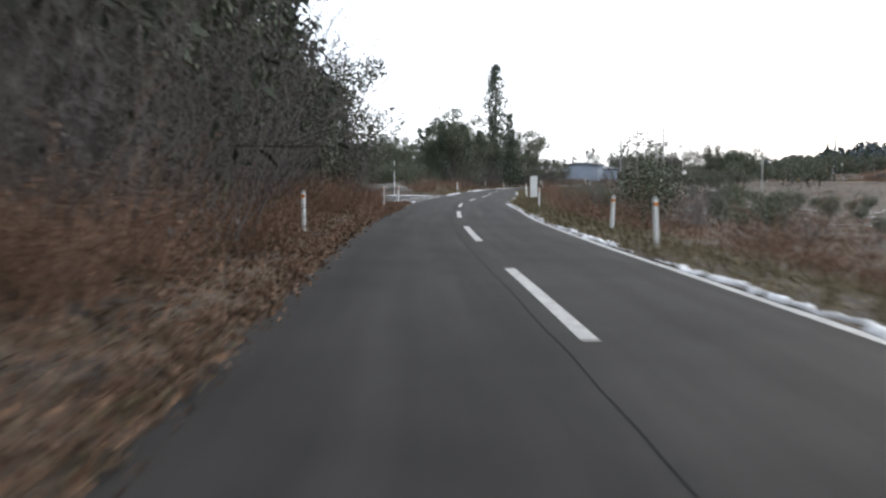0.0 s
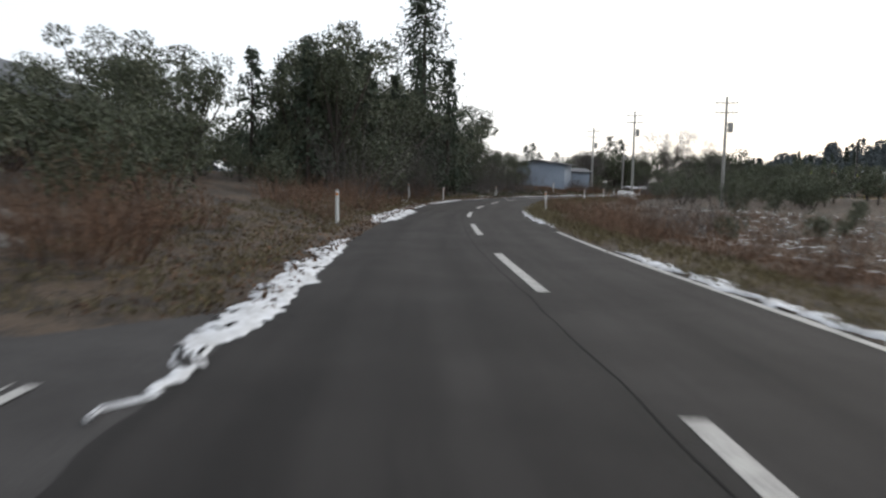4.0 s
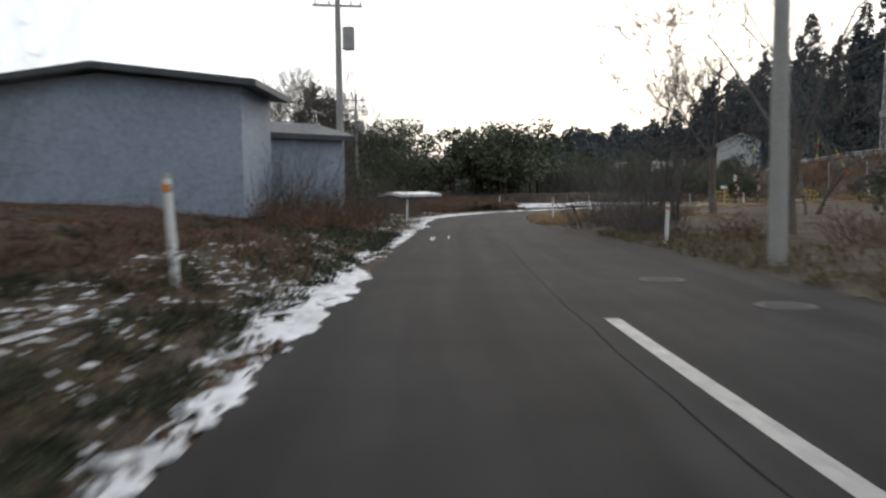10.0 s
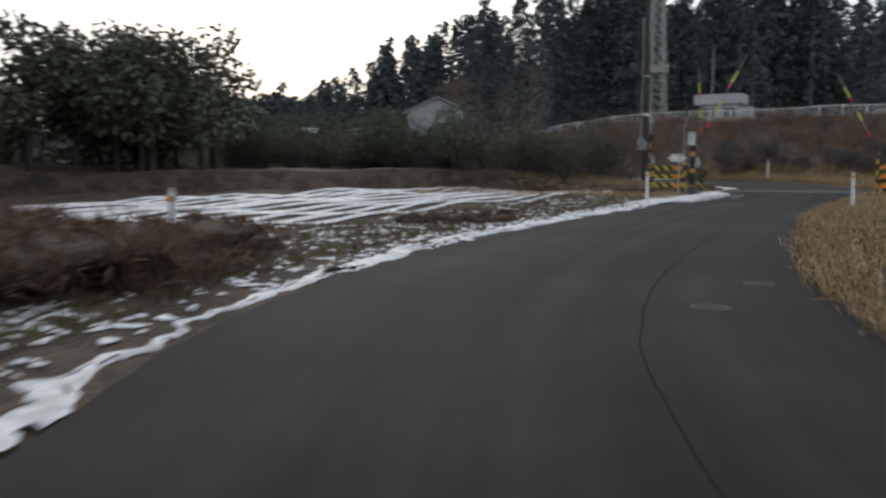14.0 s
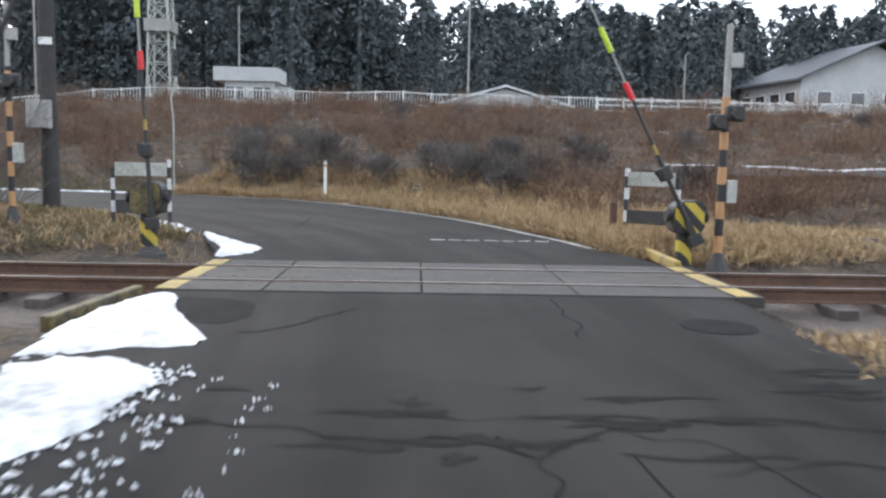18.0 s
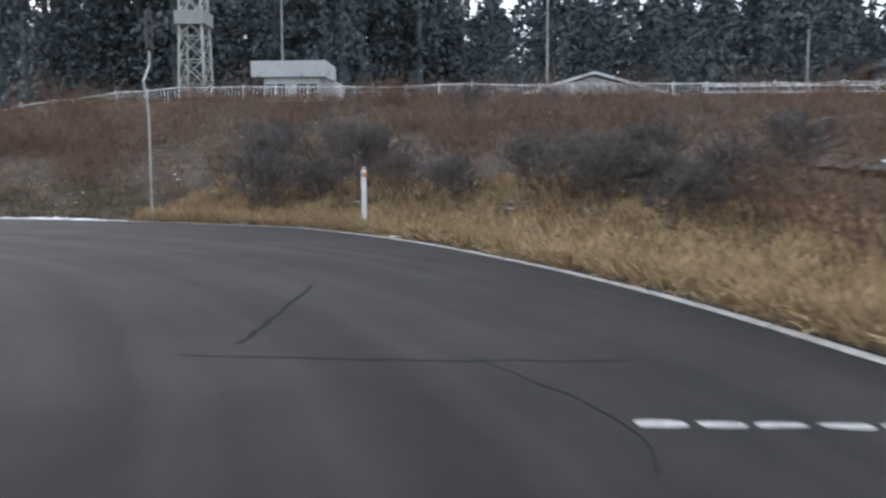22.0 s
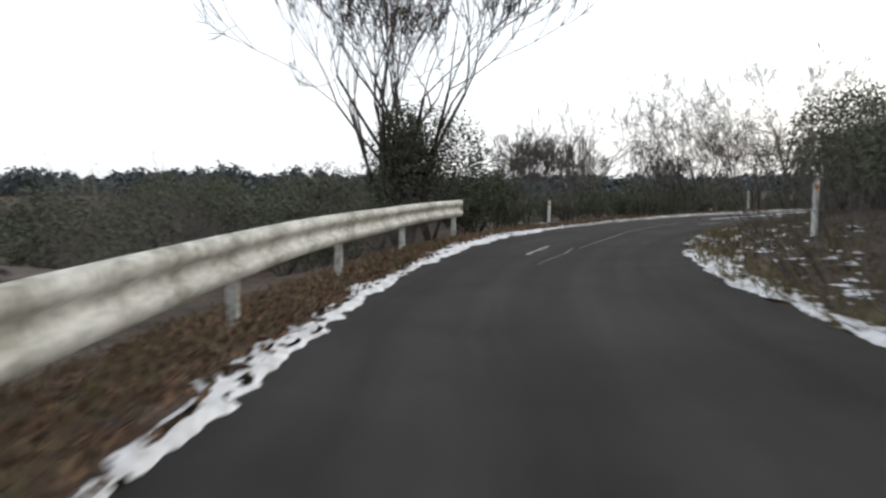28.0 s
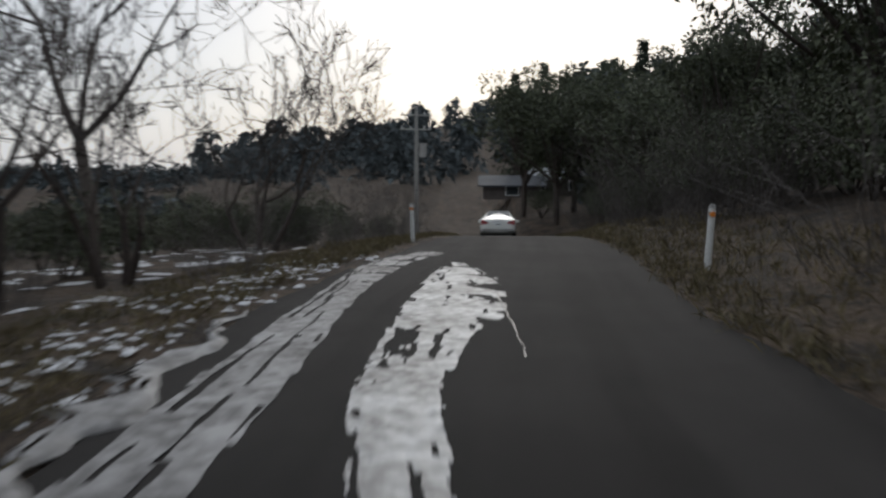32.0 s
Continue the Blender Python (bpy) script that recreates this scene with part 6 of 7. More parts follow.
def warning_post(u, v, h, r, material, label, lamps):
    ob = thing("warning_post", label, "signal post", "crossing warning posts", xm(u, v, ground_z(*xing(u, v)) - 0.02))
    bm = new_bm()
    tube(bm, (0, 0, 0.0), (0, 0, h * 0.72 if lamps else h), r, r * 0.95, 12)
    part("pole", bm, material, ob)
    bm = new_bm()
    tube(bm, (0, 0, 0), (0, 0, 0.34), r * 3.2, r * 1.3, 10)
    part("base", bm, M_BLACK, ob)
    bm = new_bm()
    box(bm, (r + 0.07, 0, 1.22), (0.14, 0.12, 0.32), bevel=0.015)
    part("switch_box", bm, M_STEEL, ob, "pale grey switch box")
    if lamps:
        bm = new_bm()
        tube(bm, (0, 0, h * 0.72), (0, 0, h), r * 0.8, r * 0.7, 10)
        part("mast", bm, M_POLE, ob, "pale grey upper mast")
        for x, z in ((-0.14, h * 0.62), (0.10, h * 0.655)):
            bm = new_bm()
            box(bm, (x, -0.07, z), (0.26, 0.12, 0.22), bevel=0.03)
            lamp = part("lamp_housing", bm, M_BLACK, ob)
            bm = new_bm()
            tube(bm, (x, -0.22, z), (x, -0.13, z), 0.085, 0.08, 14)
            part("hood", bm, M_BLACK, lamp)
        bm = new_bm()
        box(bm, (0.10, -0.04, h * 0.86), (0.16, 0.10, 0.20), bevel=0.02)
        part("bell", bm, M_CONC, ob, "pale grey bell housing")
        bm = new_bm()
        box(bm, (0, 0, h * 0.64), (0.4, 0.05, 0.05))
        part("crossbar", bm, M_BLACK, ob)
    return ob


warning_post(2.8, 4.22, 3.5, 0.06, BANDS_OB, "orange and black banded crossing signal post with dark lamps", True)
warning_post(5.0, -6.6, 3.6, 0.05, BANDS_OB, "tall orange and black banded crossing signal post with dark lamps", True)
post_l = warning_post(-3.85, -2.62, 2.0, 0.10, BANDS_BO, "thick black crossing post with narrow orange bands and a white notice", False)
bm = new_bm()
box(bm, (-0.02, -0.13, 2.06), (0.24, 0.02, 0.46), bevel=0.006)
board = part("notice_board", bm, M_WHITE, post_l, "white notice board with small lines of writing")
for k in range(7):
    bm = new_bm()
    ln = 0.19 - 0.03 * ((k * 5) % 3)
    box(bm, (-0.02 - (0.19 - ln) / 2, -0.143, 2.24 - k * 0.056), (ln, 0.004, 0.016 if k else 0.026))
    part("writing_bar", bm, M_BLACK, board)


def barrier(u, v, turn, n, side, label, far):
    """A banded post that carries boards out to one side."""
    ob = thing("barrier_fence", label, "fence", "crossing fences", xm(u, v, ground_z(*xing(u, v)) - 0.02, turn))
    bm = new_bm()
    box(bm, (0, 0, 0.62), (0.07, 0.07, 1.24), bevel=0.012)
    part("post", bm, BANDS_WB if far else BANDS_YB, ob)
    bm = new_bm()
    box(bm, (side * (0.95 if far else 1.15), 0, 0.55), (0.07, 0.07, 1.1), bevel=0.012)
    part("post", bm, BANDS_WB if far else BANDS_YB, ob)
    for k in range(n):
        z = (1.06 - 0.66 * k) if far else 1.0 - k * 0.30
        w = 0.86 if far else 1.06
        bm = new_bm()
        box(bm, (side * (0.05 + w / 2), -0.062, z), (w, 0.03, 0.24 if far else 0.16), bevel=0.006)
        brd = part("board", bm, (M_STEEL if k == 0 else M_DARKPOLE) if far else HAZ, ob, ("grey metal board" if k == 0 else "dark weathered board") if far else "")
        if not far:
            bm = new_bm()
            box(bm, (side * 0.24, -0.082, z), (0.30, 0.01, 0.13), bevel=0.004)
            part("reflector", bm, M_ORANGE, brd, "orange reflector plate")
    return ob


barrier(-4.87, -2.66, 0, 3, -1, "yellow and black crossing fence with orange reflector boards", False)
barrier(-4.45, 3.35, 0, 3, 1, "yellow and black crossing fence with orange reflector boards", False)
barrier(5.75, 3.68, -42, 2, 1, "white and black fence with grey boards beside the crossing", True)
barrier(6.48, -4.52, 20, 2, -1, "white and black fence with grey boards beside the crossing", True)


stake = thing("wooden_stake", "short reddish-brown wooden stake beside the white and black fence", "post", m=xm(5.95, 3.5, ground_z(*xing(5.95, 3.5))))
bm = new_bm()
box(bm, (0, 0, 0.3), (0.12, 0.12, 0.62), bevel=0.015)
part("shaft", bm, M_RUST, stake)


def lettering(text, size, m, material, parent):
    cu = bpy.data.curves.new("lettering", "FONT")
    cu.body, cu.size, cu.align_x, cu.align_y, cu.extrude = text, size, "CENTER", "CENTER", 0.001
    tmp = new("lettering_source", cu)
    dg = bpy.context.evaluated_depsgraph_get()
    me = bpy.data.meshes.new_from_object(tmp.evaluated_get(dg))
    bpy.data.objects.remove(tmp)
    me.materials.clear()
    me.materials.append(material)
    ob = new("lettering", me)
    ob.parent = parent
    ob.matrix_local = m
    return ob


sign = thing("crossing_sign", "white rounded plate with black railway crossing lettering", "sign", m=xm(-5.0, -2.84, ground_z(*xing(-5.0, -2.84))))
bm = new_bm()
tube(bm, (0, 0, 0), (0, 0, 1.5), 0.03, 0.03, 8)
part("pole", bm, M_STEEL, sign)
bm = new_bm()
box(bm, (-0.05, -0.05, 1.33), (0.62, 0.02, 0.25))
bmesh.ops.bevel(bm, geom=[e for e in bm.edges if abs(e.verts[0].co.y - e.verts[1].co.y) > 0.01], offset=0.09, segments=5, affect="EDGES")
plate = part("plate", bm, M_WHITE, sign)
face = Matrix.Rotation(radians(90), 4, "X")
lettering("踏切", 0.12, Matrix.Translation((0.06, -0.0625, 1.385)) @ face, M_BLACK, plate)
lettering("59M", 0.10, Matrix.Translation((0.06, -0.0625, 1.27)) @ face, M_BLACK, plate)


# ---- roadside delineators ----
def delineator():
    ob = thing("delineator_post", "white plastic delineator post with a grey band at the roadside", "roadside post", "roadside delineators")
    bm = new_bm()
    tube(bm, (0, 0, -0.2), (0, 0, 0.88), 0.048, 0.045, 12)
    shaft = part("shaft", bm, M_WHITE, ob, smooth=False)
    bm = new_bm()
    tube(bm, (0, 0, 0.88), (0, 0, 0.93), 0.052, 0.03, 12)
    part("cap", bm, M_CONC, shaft)
    bm = new_bm()
    tube(bm, (0, 0, 0.76), (0, 0, 0.83), 0.0505, 0.0505, 12, False)
    part("band", bm, M_STEEL, shaft, "grey band")
    bm = new_bm()
    tube(bm, (0, -0.062, 0.795), (0, -0.046, 0.795), 0.035, 0.04, 10)
    part("reflector", bm, M_ORANGE, shaft, "small round reflector")
    return ob


POSTS = [at(s, o) for s, o in ((17.2, -2.4), (35.9, -2.35), (14.6, 4.5), (19.5, 4.8), (36.5, 4.7), (55.7, 4.4), (43.6, -2.6), (78, -2.3), (103.2, -3.5), (109.3, -2.4), (130.4, -2.7), (130.3, 5.4), (161.8, 5.3), (152.2, -2.8), (177.0, -2.1), (178.8, 4.0), (190.4, 3.2), (193.0, -4.9), (207.9, 3.0), (209.6, -2.7), (247.6, 8.5), (266.0, 5.2), (284.7, 4.8), (295.7, -3.5), (98.5, 4.5), (141.5, 5.3))] + [np.array(p) for p in ((52.0, 188.55), (23.2, 260.4), (31.3, 264.6), (29.9, 274.0))]
first_post = delineator()
for k, p in enumerate(POSTS):
    m = Matrix.Translation((p[0], p[1], ground_z(*p))) @ Matrix.Rotation(radians(heading(float(station([p[0]], [p[1]])[0][0]))), 4, "Z") @ Matrix.Rotation(radians(3.0 * math.sin(k * 2.3)), 4, "Y")
    if tuple(p) == (52.0, 188.55) or abs(p[1] - at(247.6, 8.5)[1]) < 0.01 or abs(p[1] - at(152.2, -2.8)[1]) < 0.01:  # the tall ones
        m = Matrix.Translation((0, 0, 0.1)) @ m @ Matrix.Diagonal((1.1, 1.1, 1.25, 1))
    if k:
        copy_thing(first_post, m)
    else:
        first_post.matrix_world = m

# ---- guardrail ----
guard = thing("guardrail", "weathered white steel guardrail with a wavy beam on round posts", "guardrail")
prof = [(0.0, -0.175), (0.055, -0.155), (0.075, -0.10), (0.065, -0.065), (0.012, -0.03), (0.012, 0.03), (0.065, 0.065), (0.075, 0.10), (0.055, 0.155), (0.0, 0.175)]
g_off = lambda s: float(np.interp(s, [244, 256, 262, 268, 273, 277, 283, 289], [-3.4, -3.0, -2.35, -1.9, -1.75, -1.8, -2.05, -2.85]))  # noqa: E731
cuts = [289.05 - 4.0 * k for k in range(11)]
for hi, lo in zip(cuts[:-1], cuts[1:]):
    vs, fs = [], []
    n = 9
    for k in range(n):
        s = lo + 0.01 + (hi - lo + 0.05) * k / (n - 1)
        for t in (0.0, 0.004):
            for d, z in prof:
                p = at(s, g_off(s) + d - t)
                vs.append((p[0], p[1], 0.64 + 1.18 * z + 0.001 * (s > hi)))
    w = 2 * len(prof)
    for k in range(n - 1):
        for t in (0, len(prof)):
            for j in range(len(prof) - 1):
                a = k * w + t + j
                fs.append((a, a + 1, a + 1 + w, a + w))
    sheet("beam", vs, fs, M_RAILWHITE, guard, smooth=True)
for s in cuts:
    p = at(s - 0.10, g_off(s) - 0.10)
    bm = new_bm()
    z0 = ground_z(*p) - 0.3
    tube(bm, (p[0], p[1], z0), (p[0], p[1], 0.80), 0.057, 0.057, 12)
    post = part("post", bm, M_RAILWHITE, guard)
    bm = new_bm()
    q = at(s - 0.10, g_off(s) - 0.02)
    box(bm, ((p[0] + q[0]) / 2, (p[1] + q[1]) / 2, 0.66), (0.09, 0.09, 0.10))
    part("bracket", bm, M_STEEL, post)
bm = new_bm()
p = at(289.1, g_off(289.1) + 0.02)
box(bm, (0, 0, 0), (0.10, 0.02, 0.36), Matrix.Translation((p[0], p[1], 0.66)) @ Matrix.Rotation(radians(heading(288)), 4, "Z"), bevel=0.006)
part("end_plate", bm, M_RAILWHITE, guard)


# ---- white saloon car on the road ahead ----
def saloon(m):
    car = thing("saloon_car", "white four-door saloon car with red tail lamps driving ahead", "car", m=m)
    # half-sections along the length: y, width, sill, shoulder, roof half-width, roof height
    rows = [(-2.38, 0.74, 0.34, 0.80, 0.62, 0.86), (-2.30, 0.82, 0.24, 0.93, 0.72, 0.98), (-1.75, 0.88, 0.20, 0.97, 0.72, 1.02), (-1.35, 0.88, 0.20, 0.97, 0.66, 1.14), (-0.80, 0.88, 0.20, 0.95, 0.60, 1.42), (-0.10, 0.88, 0.20, 0.94, 0.61, 1.475), (0.55, 0.88, 0.20, 0.93, 0.62, 1.43), (1.20, 0.88, 0.20, 0.92, 0.66, 1.05), (1.75, 0.87, 0.22, 0.86, 0.70, 0.92), (2.25, 0.80, 0.26, 0.74, 0.66, 0.78), (2.39, 0.70, 0.34, 0.62, 0.58, 0.66)]
    bm = new_bm()
    rings = []
    for y, w, sill, sh, rw, rh in rows:
        pts = [(w * 0.86, sill), (w, sill + 0.12), (w, sh - 0.25), (w * 0.975, sh), (rw + (w - rw) * 0.35, sh + (rh - sh) * 0.55), (rw, rh - 0.05), (rw * 0.6, rh), (0, rh + 0.012)]
        full = pts + [(-x, z) for x, z in pts[-2::-1]]
        rings.append([bm.verts.new((x, y, z)) for x, z in full])
    n = len(rings[0])
    for a, b in zip(rings, rings[1:]):
        for k in range(n - 1):
            bm.faces.new((a[k], a[k + 1], b[k + 1], b[k]))
        bm.faces.new((a[n - 1], a[0], b[0], b[n - 1]))
    bm.faces.new(rings[0])
    bm.faces.new(rings[-1][::-1])
    bmesh.ops.recalc_face_normals(bm, faces=bm.faces)
    body = part("body", bm, M_CAR, car, smooth=True)
    sub = body.modifiers.new("round", "SUBSURF")
    sub.levels = sub.render_levels = 2
    bm = new_bm()
    v = [bm.verts.new(p) for p in ((-0.62, -1.42, 1.105), (0.62, -1.42, 1.105), (0.52, -0.80, 1.425), (-0.52, -0.80, 1.425))]
    bm.faces.new(v)
    part("rear_window", bm, M_CARGLASS, body, "dark rear window glass")
    bm = new_bm()
    v = [bm.verts.new(p) for p in ((0.64, 1.22, 1.04), (-0.64, 1.22, 1.04), (-0.54, 0.62, 1.425), (0.54, 0.62, 1.425))]
    bm.faces.new(v)
    part("windscreen", bm, M_CARGLASS, body)
    for sd in (-1, 1):
        for y0, y1, y2, y3 in ((-1.25, -0.12, -0.18, -0.85), (-0.06, 1.02, 0.52, -0.06)):
            bm = new_bm()
            v = [bm.verts.new((sd * x, y, z)) for x, y, z in ((0.868, y0, 0.985), (0.868, y1, 0.975), (0.69, y2, 1.36), (0.69, y3, 1.36))]
            bm.faces.new(v)
            part("side_window", bm, M_CARGLASS, body)
        bm = new_bm()
        prism(bm, [(sd * 0.44, 0.72), (sd * 0.80, 0.66), (sd * 0.83, 0.80), (sd * 0.76, 0.90), (sd * 0.52, 0.84)], -2.375, -2.20)
        part("tail_lamp", bm, M_TAIL, body, "red tail lamp")
        bm = new_bm()
        box(bm, (sd * 0.98, 0.85, 1.0), (0.18, 0.10, 0.13), bevel=0.03)
        part("wing_mirror", bm, M_CAR, body)
        for y in (-1.42, 1.38):
            wheel = thing("wheel", "", "")
            for key in list(wheel.keys()):
                del wheel[key]
            wheel.parent, wheel.location = car, (sd * 0.78, y, 0.32)
            bm = new_bm()
            tube(bm, (-0.10, 0, 0), (0.10, 0, 0), 0.32, 0.32, 24)
            part("tyre", bm, M_RUBBER, wheel)
            bm = new_bm()
            tube(bm, (-0.106, 0, 0), (0.106, 0, 0), 0.21, 0.21, 20)
            part("rim", bm, M_ALLOY, wheel)
    bm = new_bm()
    box(bm, (0, -2.395, 0.70), (0.34, 0.012, 0.17), bevel=0.004)
    pl = part("number_plate", bm, M_WHITE, body, "white number plate")
    bm = new_bm()
    box(bm, (0, -2.403, 0.69), (0.22, 0.004, 0.05))
    part("writing_bar", bm, M_BLACK, pl)
    bm = new_bm()
    box(bm, (0, -2.37, 0.42), (1.5, 0.06, 0.12), bevel=0.03)
    part("bumper_trim", bm, M_CONC, body)
    bm = new_bm()
    box(bm, (0, -2.375, 0.83), (0.5, 0.02, 0.03), bevel=0.006)
    part("chrome_strip", bm, M_ALLOY, body)
    return car


saloon(Matrix.Translation((40.1, 293.6, float(dip(station([40.1], [293.6])[0][0])) - 0.01)) @ Matrix.Rotation(radians(-22.7), 4, "Z") @ Matrix.Rotation(radians(-6), 4, "X"))

# ---- poles and buildings ----
def utility_pole(x, y, h, label, gear=True, turn=0.0, r=0.15):
    ob = thing("utility_pole", label, "utility pole", "utility poles", Matrix.Translation((x, y, ground_z(x, y))) @ Matrix.Rotation(radians(turn), 4, "Z"))
    bm = new_bm()
    tube(bm, (0, 0, -0.3), (0, 0, h), r, r * 0.62, 14)
    part("shaft", bm, M_POLE, ob)
    if gear:
        for z in (h - 0.5, h - 1.3):
            bm = new_bm()
            box(bm, (0, 0.12, z), (1.8, 0.08, 0.08))
            arm = part("crossarm", bm, M_STEEL, ob)
            for xx in (-0.8, -0.3, 0.5, 0.85):
                bm = new_bm()
                tube(bm, (xx, 0.12, z + 0.04), (xx, 0.12, z + 0.2), 0.04, 0.03, 8)
                part("insulator", bm, M_WHITE, arm)
        bm = new_bm()
        tube(bm, (0.38, 0, h - 2.9), (0.38, 0, h - 2.1), 0.22, 0.22, 14)
        part("transformer", bm, M_CONC, ob)
    return ob


utility_pole(-5.6, 41.4, 11, "grey concrete utility pole with crossarms by the side road")
utility_pole(-33, 62, 9, "grey concrete utility pole with crossarms behind the houses")
utility_pole(5.9, 133.3, 10, "grey concrete utility pole with crossarms beside the road")
utility_pole(13.5, 106, 9, "grey concrete utility pole with crossarms in the field")
utility_pole(3.5, 186, 9, "grey concrete utility pole with crossarms beyond the field")
utility_pole(37.6, 300, 8, "grey concrete utility pole with crossarms on the verge")
utility_pole(20, 40, 4.5, "old grey pole standing in the scrub", False, r=0.10)
utility_pole(27, 70, 5, "old grey pole standing in the scrub", False, r=0.10)
for u, v, h in ((56, 4, 9.5), (58, 22, 5.5), (56, -14, 8)):
    p = xing(u, v)
    utility_pole(p[0], p[1], h, "slim grey pole on the embankment", False, r=0.09)
for s, o, red in ((63.9, -6.1, False), (66.0, -10.7, True), (58.0, -13.0, True)):
    p = at(s, o)
    ob = thing("snow_pole", "thin red and white banded snow pole by the side road" if red else "thin white snow pole with a dark band below its head", "roadside post", "snow poles", Matrix.Translation((p[0], p[1], ground_z(*p))))
    for k in range(7):
        bm = new_bm()
        tube(bm, (0, 0, k * 0.4), (0, 0, k * 0.4 + 0.4), 0.032, 0.032, 8)
        part("section", bm, (M_FADEDRED if k % 2 else M_WHITE) if red else (M_BLACK if k == 5 else M_WHITE), ob)

sig = thing("signal_post", "thin bent grey post with a dark two-lamp head", "signal post", m=Matrix.Translation((52.2, 194.7, ground_z(52.2, 194.7))))
bm = new_bm()
for a, b in (((0, 0, -0.2), (0.02, 0, 2.6)), ((0.02, 0, 2.6), (-0.10, 0, 3.3)), ((-0.10, 0, 3.3), (0.10, 0, 3.7)), ((0.10, 0, 3.7), (0.12, 0, 4.9))):
    tube(bm, a, b, 0.030, 0.028, 10)
part("pole", bm, M_STEEL, sig)
bm = new_bm()
box(bm, (0.06, -0.06, 4.5), (0.16, 0.10, 0.9), bevel=0.02)
head = part("lamp_head", bm, M_BLACK, sig)
for z in (4.1, 4.4, 4.7):
    bm = new_bm()
    tube(bm, (0.06, -0.18, z), (0.06, -0.11, z), 0.06, 0.06, 12)
    part("visor", bm, M_BLACK, head)

# a warning plate on a thin pole, seen from its grey back
mast = thing("road_sign", "thin grey pole with the grey back of a diamond warning plate", "sign", m=Matrix.Translation((47.2, 215.6, ground_z(47.2, 215.6))) @ Matrix.Rotation(radians(20), 4, "Z"))
bm = new_bm()
tube(bm, (0, 0, -0.3), (0, 0, 3.95), 0.045, 0.04, 10)
part("pole", bm, M_STEEL, mast)
bm = new_bm()
box(bm, (0, 0, 0), (0.6, 0.02, 0.6), Matrix.Translation((0.0, 0.06, 3.8)) @ Matrix.Rotation(radians(45), 4, "Y"), bevel=0.006)
plate_b = part("plate", bm, M_STEEL, mast, "grey back of a diamond plate")
for z in (3.65, 3.92):
    bm = new_bm()
    box(bm, (0, 0.03, z), (0.34, 0.03, 0.04))
    part("bracket", bm, M_STEEL, plate_b)

# the white fence along the top of the embankment
fence = thing("picket_fence", "white picket fence along the top of the embankment", "fence")
FU = 50.0
n_posts = 54
post_mesh = None
for k in range(n_posts):
    p = xing(FU, -45 + 2.0 * k)
    z = ground_z(*p)
    if post_mesh is None:
        bm = new_bm()
        box(bm, (0, 0, 0.6), (0.09, 0.09, 1.3), bevel=0.01)
        ob = part("post", bm, M_WHITE, fence)
        post_mesh = ob.data
    else:
        ob = new("post", post_mesh)
        ob.parent = fence
    ob.matrix_local = Matrix.Translation((p[0], p[1], z)) @ Matrix.Rotation(radians(TURN_X), 4, "Z")
    if k:
        q = xing(FU, -47 + 2.0 * k)
        zq = ground_z(*q)
        for hh in (0.25, 1.12):
            bm = new_bm()
            tube(bm, (q[0], q[1], zq + hh), (p[0], p[1], z + hh), 0.035, 0.035, 6)
            part("rail", bm, M_WHITE, fence)
bm = new_bm()
for k in range(470):
    p = xing(FU, -44.8 + k * 0.222)
    z = ground_z(*p)
    box(bm, (p[0], p[1], z + 0.68), (0.035, 0.035, 0.9))
tagged(part("infill", bm, M_WHITE, fence), kind="stuff")


def tower(x, y, w, h):
    z0 = ground_z(x, y)
    ob = thing("lattice_tower", "grey steel lattice tower behind the fence", "tower", m=Matrix.Translation((x, y, z0)) @ Matrix.Rotation(radians(TURN_X), 4, "Z"))
    wid = lambda z: w * (1 - 0.55 * z / h)  # noqa: E731
    for sx in (-1, 1):
        for sy in (-1, 1):
            bm = new_bm()
            tube(bm, (sx * wid(0) / 2, sy * wid(0) / 2, 0), (sx * wid(h) / 2, sy * wid(h) / 2, h), 0.10, 0.06, 6)
            part("leg", bm, M_STEEL, ob)
    z = 0.0
    while z < h - 1:
        z2 = min(h, z + wid(z) * 0.95)
        for a in range(4):
            c = [(-1, -1), (1, -1), (1, 1), (-1, 1)]
            (ax, ay), (bx, by) = c[a], c[(a + 1) % 4]
            for p, q in (((ax, ay, z), (bx, by, z2)), ((bx, by, z), (ax, ay, z2)), ((ax, ay, z2), (bx, by, z2))):
                bm = new_bm()
                tube(bm, (p[0] * wid(p[2]) / 2, p[1] * wid(p[2]) / 2, p[2]), (q[0] * wid(q[2]) / 2, q[1] * wid(q[2]) / 2, q[2]), 0.045, 0.045, 4)
                part("brace", bm, M_STEEL, ob)
        z = z2
    bm = new_bm()
    box(bm, (0, 0, h * 0.32), (wid(h * 0.32) + 0.5, wid(h * 0.32) + 0.5, 0.9))
    part("platform", bm, M_CONC, ob)
    return ob


p = xing(55, -19.7)
tower(p[0], p[1], 1.8, 19)


